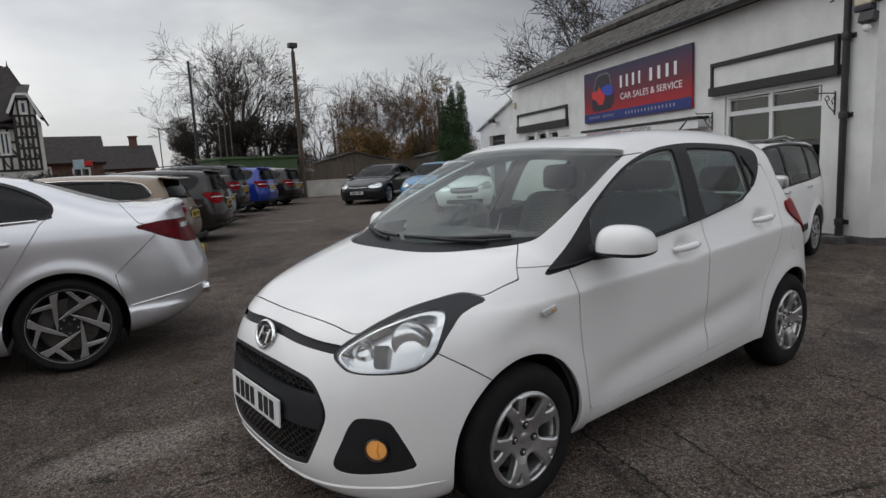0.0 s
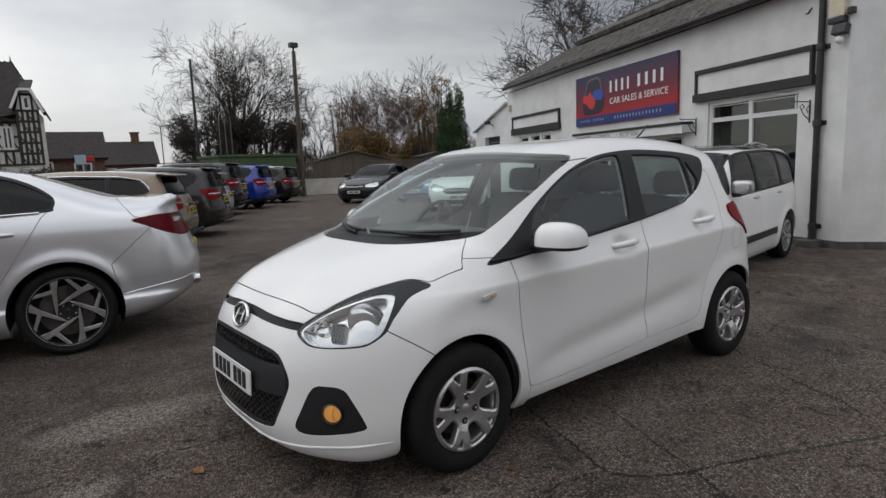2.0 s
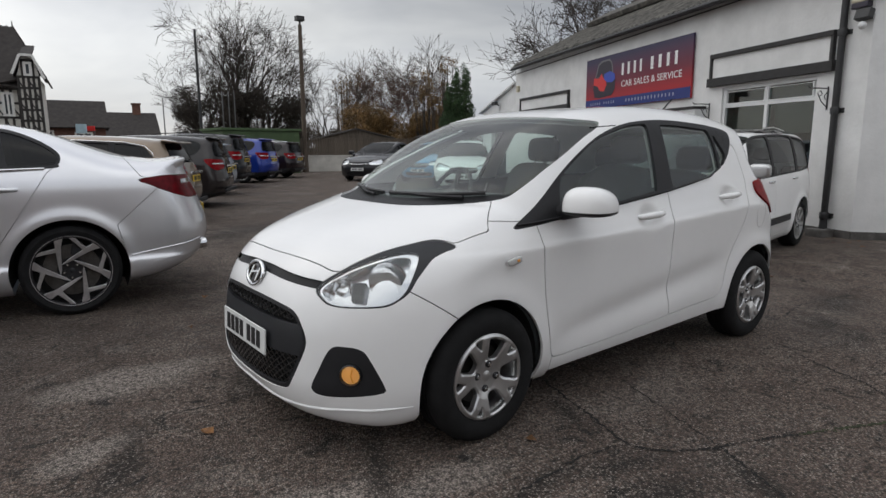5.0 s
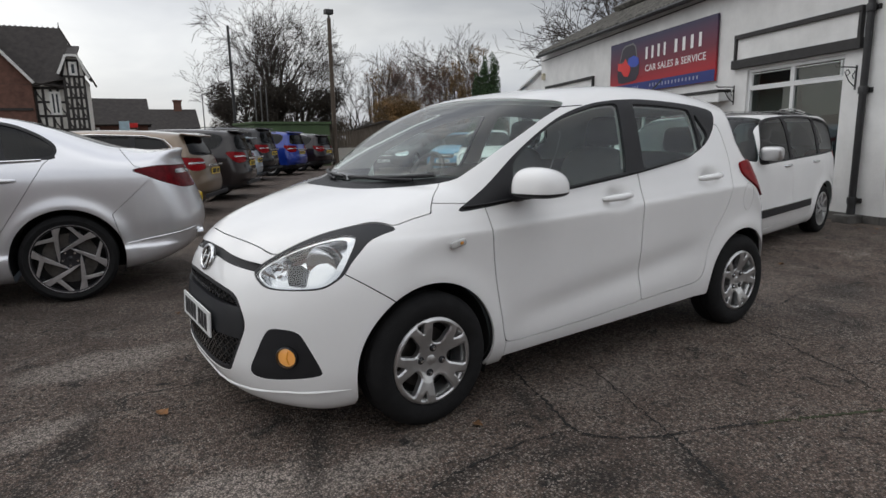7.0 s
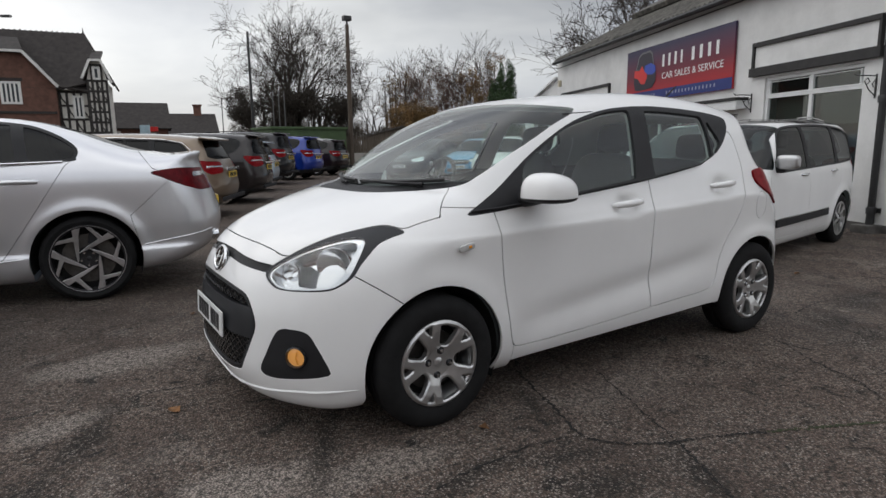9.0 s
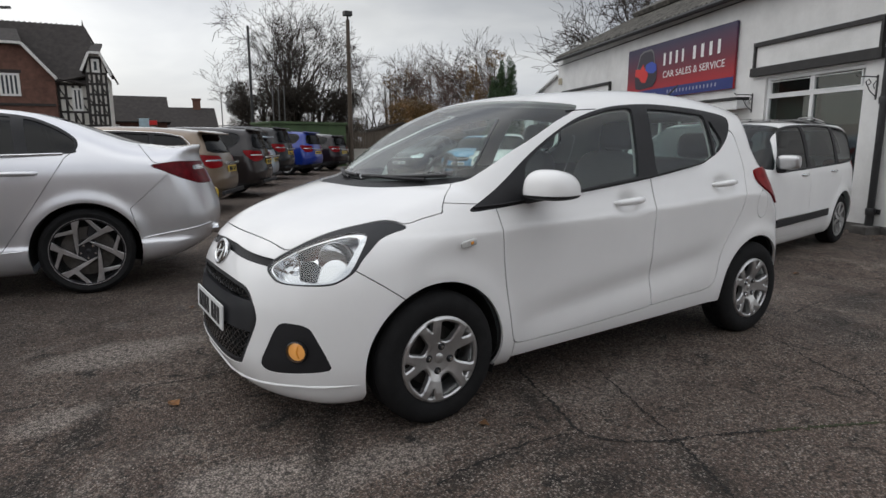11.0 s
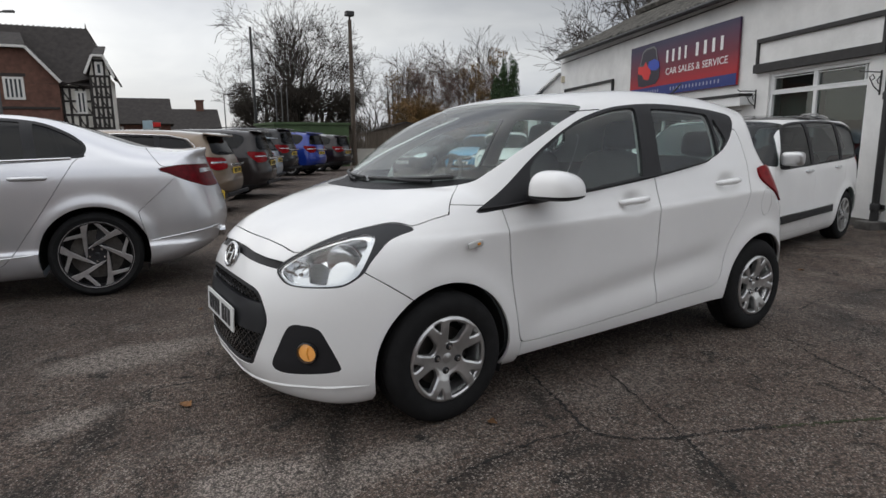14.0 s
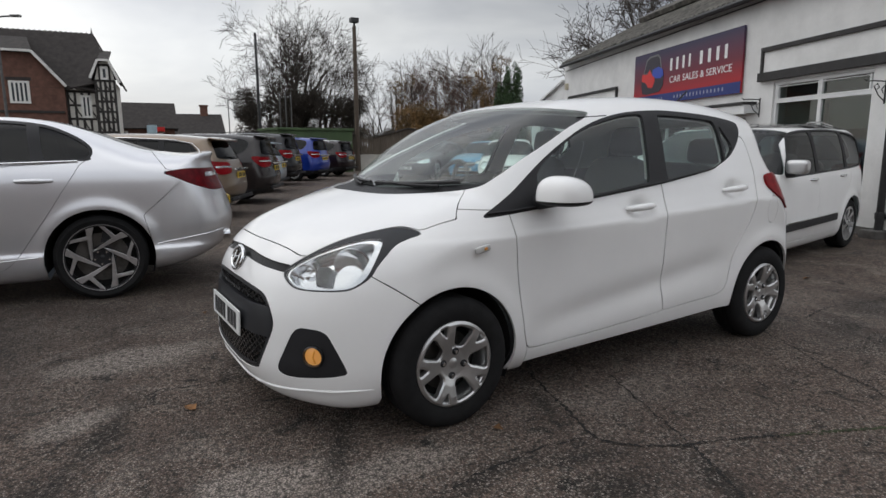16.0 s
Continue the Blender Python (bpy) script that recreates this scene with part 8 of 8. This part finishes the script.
def shed(x, y, turn, w, d, h, rise, mat, label):
    e = base("garden_shed", pose(x, y, 0, 0, 0, turn), label, "shed")
    bm = bmesh.new()
    box(bm, -w / 2, w / 2, -d / 2, d / 2, 0, h)
    part("walls", bm, mat, e)
    bm = bmesh.new()
    pts = [(-w / 2, h), (w / 2, h), (0, h + rise)]
    slab(bm, pts, -d / 2, d / 2, pose(0, 0, 0, 90, 0, 0))
    part("gable", bm, mat, e)
    for sgn in (-1, 1):
        bm = bmesh.new()
        ln = math.hypot(w / 2 + 0.15, rise)
        box(bm, 0, ln + 0.05, -d / 2 - 0.12, d / 2 + 0.12, 0.01, 0.06, m=pose(0, 0, h + rise, 0, math.degrees(math.atan2(rise, w / 2 + 0.15)), 0) if sgn > 0 else pose(0, 0, h + rise, 0, 180 - math.degrees(math.atan2(rise, w / 2 + 0.15)), 0) @ pose(0, 0, -0.07))
        part("roof_slope", bm, M_ROOF_FELT, e)


shed(15.2, 29.6, -21, 4.2, 3.0, 1.75, 0.55, M_FENCE, "low brown timber shed with felt roof behind the fence")
shed(21.5, 28.6, -21, 3.0, 2.5, 1.9, 0.35, M_GREY_METAL, "small grey shed behind the fence")


def lamp_post(x, y, h, r, head, label, arm=0.0, turn=0.0, mat=None):
    e = base("lamp_post" if head else "pole", pose(x, y, 0, 0, 0, turn), label, "lamp post" if head else "pole")
    bm = bmesh.new()
    tube(bm, [(0, 0, 0), (0, 0, 1.2), (0, 0, h)], [r * 1.3, r, r * 0.75], 10)
    part("post", bm, mat or M_GREY_METAL, e, smooth=True)
    if head == "box":
        bm = bmesh.new()
        tube(bm, [(0, 0, h), (0, 0, h + 0.22)], r * 0.4, 6)
        part("neck", bm, M_IRON, e)
        bm = bmesh.new()
        box(bm, -0.21, 0.21, -0.16, 0.16, h + 0.18, h + 0.42, 0.03)
        part("lamp_head", bm, M_IRON, e)
    elif head == "arm":
        bm = bmesh.new()
        tube(bm, [(0, 0, h - 0.05), (arm * 0.5, 0, h + 0.02), (arm, 0, h + 0.04)], 0.05, 8)
        part("arm", bm, mat or M_GREY_METAL, e)
        bm = bmesh.new()
        box(bm, arm - 0.05, arm + 0.55, -0.12, 0.12, h - 0.02, h + 0.12, 0.04)
        part("lamp_head", bm, mat or M_GREY_METAL, e)


M_WOOD_POST = material("brown_timber_post", (0.085, 0.065, 0.050), rough=0.9, vary=0.3, scale=5, stretch=(3, 3, 0.3))
lamp_post(10.75, 26.7, 7.35, 0.125, "box", "tall brown lamp post with a square black head", mat=M_WOOD_POST)
lamp_post(7.4, 32.9, 7.7, 0.09, None, "thin dark pole among the bare trees", mat=M_IRON)
lamp_post(-5.2, 44.0, 9.2, 0.09, "arm", "grey street lamp with a short arm", arm=1.0, turn=-30)
for dx in (0.0, 0.32, 0.62):
    lamp_post(7.6 + dx, 29.6, 4.2, 0.035, None, "thin grey flag pole beside the container")
lamp_post(16.5, 80.0, 7.5, 0.08, "arm", "distant street lamp beside the road", arm=0.8, turn=-30)

# ---- houses across the road ----
M_BRICK = material("red_brick_wall", (0.125, 0.062, 0.045), rough=0.9, vary=0.30, scale=2.2, bump=0.4, bump_scale=12)
M_TILE = material("brown_roof_tiles", (0.034, 0.029, 0.027), rough=0.9, vary=0.35, scale=2.5, bump=0.4, bump_scale=8)
M_PLASTER = material("off_white_plaster", (0.62, 0.60, 0.55), rough=0.9, vary=0.12, scale=2)
M_BEAM = material("black_oak_beam", (0.030, 0.026, 0.024), rough=0.8, vary=0.3, scale=5)
M_BARGE = material("white_barge_board", (0.66, 0.65, 0.62), rough=0.6, vary=0.1, scale=3)
M_FAR_GLASS = material("dark_far_window", (0.03, 0.034, 0.04), rough=0.08, spec=0.6)


def beams(e, x0, x1, z0, z1, y, cols, rows, braces=True):
    """Black timbers over a plaster panel, proud of it."""
    for k in range(cols + 1):
        x = x0 + (x1 - x0) * k / cols
        bm = bmesh.new()
        box(bm, x - 0.09, x + 0.09, y, y + 0.06, z0, z1)
        part("beam", bm, M_BEAM, e)
    for k in range(rows + 1):
        z = z0 + (z1 - z0) * k / rows
        bm = bmesh.new()
        box(bm, x0 - 0.09, x1 + 0.09, y + 0.003, y + 0.063, z - 0.09, z + 0.09)
        part("beam", bm, M_BEAM, e)
    if braces:
        for k in range(cols):
            for j in range(rows):
                if (k + j) % 2:
                    xa, xb = x0 + (x1 - x0) * k / cols, x0 + (x1 - x0) * (k + 1) / cols
                    za, zb = z0 + (z1 - z0) * j / rows, z0 + (z1 - z0) * (j + 1) / rows
                    bm = bmesh.new()
                    tube(bm, [(xa, y + 0.03, za), (0.5 * (xa + xb) + 0.1, y + 0.03, 0.5 * (za + zb)), (xb, y + 0.03, zb)], 0.07, 4)
                    part("brace", bm, M_BEAM, e)


def house_window(e, x, z, w, h, y, lights):
    bm = bmesh.new()
    box(bm, x - w / 2 - 0.12, x + w / 2 + 0.12, y, y + 0.06, z - 0.12, z + h + 0.12)
    win = part("window", bm, M_BARGE, e)
    for k in range(lights):
        a = x - w / 2 + w * k / lights
        bm = bmesh.new()
        box(bm, a + 0.07, a + w / lights - 0.07, y + 0.062, y + 0.07, z + 0.05, z + h - 0.05)
        part("pane", bm, M_FAR_GLASS, win)


def roof_slope(e, pts, mat, thick=0.15):
    bm = bmesh.new()
    v = [Vector(p) for p in pts]
    n = (v[1] - v[0]).cross(v[2] - v[0]).normalized() * thick
    top, low = [bm.verts.new(p) for p in v], [bm.verts.new(p - n) for p in v]
    bm.faces.new(top), bm.faces.new(low[::-1])
    for i in range(len(v)):
        bm.faces.new((top[i], low[i], low[(i + 1) % len(v)], top[(i + 1) % len(v)]))
    return part("roof_slope", bm, mat, e)


# x runs to the left along the street, y towards the yard
HOUSE = pose(1.9, 55.8, 0, 0, 0, 172)
house = base("timber_framed_house", HOUSE, "red brick house with black timbered bay and brown tiled roof", "house")
bm = bmesh.new()
box(bm, 3.7, 14.0, -8.0, 0.6, 0.0, 6.3)
slab(bm, [(3.7, 6.3), (12.2, 6.3), (9.7, 8.75), (5.7, 8.75)], -0.6, 8.0, pose(0, 0, 0, 90, 0, 0))
part("brick_wall", bm, M_BRICK, house)
bm = bmesh.new()
box(bm, 1.4, 3.7, -7.0, 0.0, 0.0, 6.1)
part("plaster_wall", bm, M_PLASTER, house)
bm = bmesh.new()
box(bm, 1.4, 2.6, -7.0, -0.4, 6.1, 7.2)
part("upper_wall", bm, M_BRICK, house)
bm = bmesh.new()
box(bm, 0.0, 1.45, 0.0, 1.0, 0.0, 6.8)
box(bm, 0.1, 1.40, -6.0, 0.0, 0.0, 6.8)
slab(bm, [(0.0, 6.8), (1.45, 6.8), (1.12, 8.25), (0.33, 8.25)], -1.0, 0.0, pose(0, 0, 0, 90, 0, 0))
part("bay_wall", bm, M_PLASTER, house)
beams(house, 0.05, 1.40, 2.6, 6.75, 1.002, 4, 5)
beams(house, 0.38, 1.07, 6.85, 8.0, 1.002, 2, 1)
beams(house, 1.55, 3.6, 2.6, 5.9, 0.002, 4, 3)
house_window(house, 2.3, 3.9, 0.55, 1.6, 0.07, 2)
house_window(house, 0.72, 6.95, 0.34, 0.8, 1.07, 1)
house_window(house, 6.75, 4.95, 1.15, 1.5, 0.62, 4)
house_window(house, 6.9, 0.8, 2.2, 1.6, 0.62, 3)
house_window(house, 0.72, 0.6, 0.9, 1.5, 1.07, 3)
bm = bmesh.new()
box(bm, 5.9, 7.6, 0.6, 0.66, 6.62, 6.85)
part("brick_course", bm, M_BEAM, house, "dark brick band course")
bm = bmesh.new()
box(bm, 3.8, 8.4, 0.6, 0.68, 4.1, 4.3)
part("brick_course", bm, M_BEAM, house, "dark brick band course")
roof_slope(house, [(15.0, -3.5, 11.0), (1.75, -3.5, 11.0), (-0.1, 0.5, 6.9), (3.4, 0.5, 6.0), (15.0, 0.5, 6.2)], M_TILE)
roof_slope(house, [(1.75, -3.5, 11.0), (-0.3, -7.4, 6.6), (-0.3, 0.5, 6.8)], M_TILE)
roof_slope(house, [(3.9, 0.6, 6.35), (1.4, 0.6, 5.95), (1.4, -1.4, 7.2), (3.9, -1.4, 7.6)], M_TILE)
roof_slope(house, [(5.6, 1.0, 8.95), (3.5, 1.0, 6.3), (3.5, -3.0, 6.3), (5.6, -3.0, 8.95)], M_TILE)
roof_slope(house, [(9.9, 1.0, 8.95), (5.6, 1.0, 8.95), (6.4, -2.5, 10.4), (9.2, -2.5, 10.4)], M_TILE)
roof_slope(house, [(0.33, 1.3, 8.45), (-0.35, 1.3, 6.7), (-0.35, -2.5, 6.7), (0.33, -2.5, 8.45)], M_TILE)
roof_slope(house, [(1.12, 1.3, 8.45), (0.33, 1.3, 8.45), (0.33, -2.5, 9.6), (1.12, -2.5, 9.6)], M_TILE)
roof_slope(house, [(1.12, 1.3, 8.45), (1.12, -2.5, 8.45), (1.80, -2.5, 6.9), (1.80, 1.3, 6.9)], M_TILE)
for a, b in (((5.65, 1.08, 8.85), (3.5, 1.08, 6.2)), ((9.9, 1.08, 8.85), (5.65, 1.08, 8.85)), ((0.33, 1.36, 8.35), (-0.35, 1.36, 6.6)), ((1.12, 1.36, 8.35), (0.33, 1.36, 8.35)), ((1.12, 1.36, 8.35), (1.75, 1.36, 6.9))):
    bm = bmesh.new()
    tube(bm, [a, b], 0.13, 4)
    part("barge_board", bm, M_BARGE, house)
for k in range(34):
    bm = bmesh.new()
    bmesh.ops.create_icosphere(bm, subdivisions=1, radius=0.16, matrix=pose(1.75 + 0.38 * k, -3.5, 11.05))
    part("ridge_tile", bm, M_TILE, house)
bm = bmesh.new()
tube(bm, [(1.75, -3.5, 11.0), (1.75, -3.5, 11.6)], [0.08, 0.02], 6)
part("finial", bm, M_TILE, house)


def low_house(m, w, d, h, rise, wall, label, chimney=None, windows=()):
    e = base("house", m, label, "house", group="low houses along the road")
    bm = bmesh.new()
    box(bm, -w / 2, w / 2, -d / 2, d / 2, 0, h)
    part("wall", bm, wall, e)
    bm = bmesh.new()
    slab(bm, [(-d / 2, h), (d / 2, h), (0, h + rise)], -w / 2, w / 2, pose(0, 0, 0, 90, 0, 90))
    part("gable", bm, wall, e)
    roof_slope(e, [(-w / 2 - 0.4, d / 2 + 0.4, h - 0.2), (w / 2 + 0.4, d / 2 + 0.4, h - 0.2), (w / 2 + 0.2, 0, h + rise + 0.1), (-w / 2 - 0.2, 0, h + rise + 0.1)], M_TILE)
    roof_slope(e, [(-w / 2 - 0.4, -d / 2 - 0.4, h - 0.2), (-w / 2 - 0.2, 0, h + rise + 0.1), (w / 2 + 0.2, 0, h + rise + 0.1), (w / 2 + 0.4, -d / 2 - 0.4, h - 0.2)], M_TILE)
    if chimney is not None:
        bm = bmesh.new()
        box(bm, chimney - 0.5, chimney + 0.5, -0.5, 0.5, h + rise - 0.8, h + rise + 1.3)
        box(bm, chimney - 0.62, chimney + 0.62, -0.62, 0.62, h + rise + 1.3, h + rise + 1.5)
        part("chimney", bm, M_BRICK, e)
    for x, z, ww, hh in windows:
        house_window(e, x, z, ww, hh, d / 2, 2)
    return e


low_house(pose(4.75, 73.5, 0, 0, 0, 172), 8.0, 7.0, 3.5, 2.6, M_BRICK, "low brick house with wide brown roof", None, ((1.6, 1.6, 1.8, 1.4), (-2.0, 1.4, 1.4, 1.4)))
low_house(pose(12.9, 91.0, 0, 0, 0, 172), 9.5, 8.0, 3.0, 2.9, M_BRICK, "distant brick house with a chimney", -2.6, ((1.0, 1.2, 1.6, 1.2),))
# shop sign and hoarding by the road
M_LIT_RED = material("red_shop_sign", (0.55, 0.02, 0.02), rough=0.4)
M_PALE_SIGN = material("pale_blue_board", (0.45, 0.60, 0.68), rough=0.5, vary=0.1, scale=3)
for nm, x, y, z0, z1, w, mat, lab in (("shop_sign", 6.3, 66.25, 3.0, 3.45, 1.1, M_LIT_RED, "small red shop sign on posts"), ("roadside_board", 4.8, 59.5, 2.6, 3.4, 0.9, M_PALE_SIGN, "pale blue roadside board on posts")):
    e = base(nm, pose(x, y, 0, 0, 0, 149), lab, "sign")
    bm = bmesh.new()
    box(bm, -w / 2, w / 2, -0.05, 0.05, z0, z1, 0.02)
    part("board", bm, mat, e)
    for s_ in (-0.4 * w, 0.4 * w):
        bm = bmesh.new()
        tube(bm, [(s_, -0.1, 0), (s_, -0.1, z1)], 0.05, 6)
        part("post", bm, M_GREY_METAL, e)
# railings along the road
rail = base("road_railing", pose(-1.0, 47.5, 0, 0, 0, 149), "dark iron railing along the road", "railing")
me = None
for k in range(56):
    if me is None:
        bm = bmesh.new()
        box(bm, -0.03, 0.03, -0.03, 0.03, 0, 1.9)
        me = bpy.data.meshes.new("upright")
        bm.to_mesh(me)
        bm.free()
        me.materials.append(M_IRON)
    shared_part("upright", me, rail, pose(-7 + 0.3 * k, 0, 0))
for z in (0.3, 1.75):
    bm = bmesh.new()
    box(bm, -7.1, 9.7, -0.04, 0.04, z, z + 0.08)
    part("rail", bm, M_IRON, rail)

# ---- fallen leaves on the asphalt ----
M_FALLEN = material("fallen_leaf", (0.15, 0.070, 0.024), rough=0.8, vary=0.4, scale=40, random_tint=0.35)
rnd = random.Random(8)
leaf_me = []
for k in range(3):
    bm = bmesh.new()
    mid = [bm.verts.new((0, y, 0.004 + rnd.uniform(0, 0.004))) for y in (-0.028, -0.014, 0.0, 0.014, 0.030)]
    for sgn in (-1, 1):
        rim = [bm.verts.new((sgn * w, y, 0.006 + rnd.uniform(0.0, 0.014))) for w, y in ((0.013, -0.014), (0.020, 0.0), (0.013, 0.015))]
        for a, b, c in ((mid[0], mid[1], rim[0]), (mid[1], mid[2], rim[0]), (rim[0], mid[2], rim[1]), (mid[2], mid[3], rim[1]), (rim[1], mid[3], rim[2]), (mid[3], mid[4], rim[2])):
            bm.faces.new((a, b, c))
    m_ = bpy.data.meshes.new("fallen_leaf")
    bm.to_mesh(m_)
    bm.free()
    m_.materials.append(M_FALLEN)
    leaf_me.append(m_)
spots = [(-1.04, -0.94), (-2.14, 0.02), (-1.75, 1.75), (-2.95, -0.20), (3.6, 0.1), (6.3, 0.3), (6.6, 0.6), (6.9, 0.75), (6.5, 0.2), (-1.4, 2.6), (1.1, 5.0), (0.2, 4.1), (2.6, 7.0), (6.75, 0.45), (7.0, 0.4)]
for k, (x, y) in enumerate(spots):
    o = shared_part("fallen_leaf", leaf_me[k % 3], None, pose(x, y, 0.001 + ground_z(x, y), 0, 0, rnd.uniform(0, 360)))
    o.scale = (1.0 + 0.5 * rnd.random(),) * 3
    tagged(o, "curled brown fallen leaf on the asphalt", "leaf", "fallen leaves")
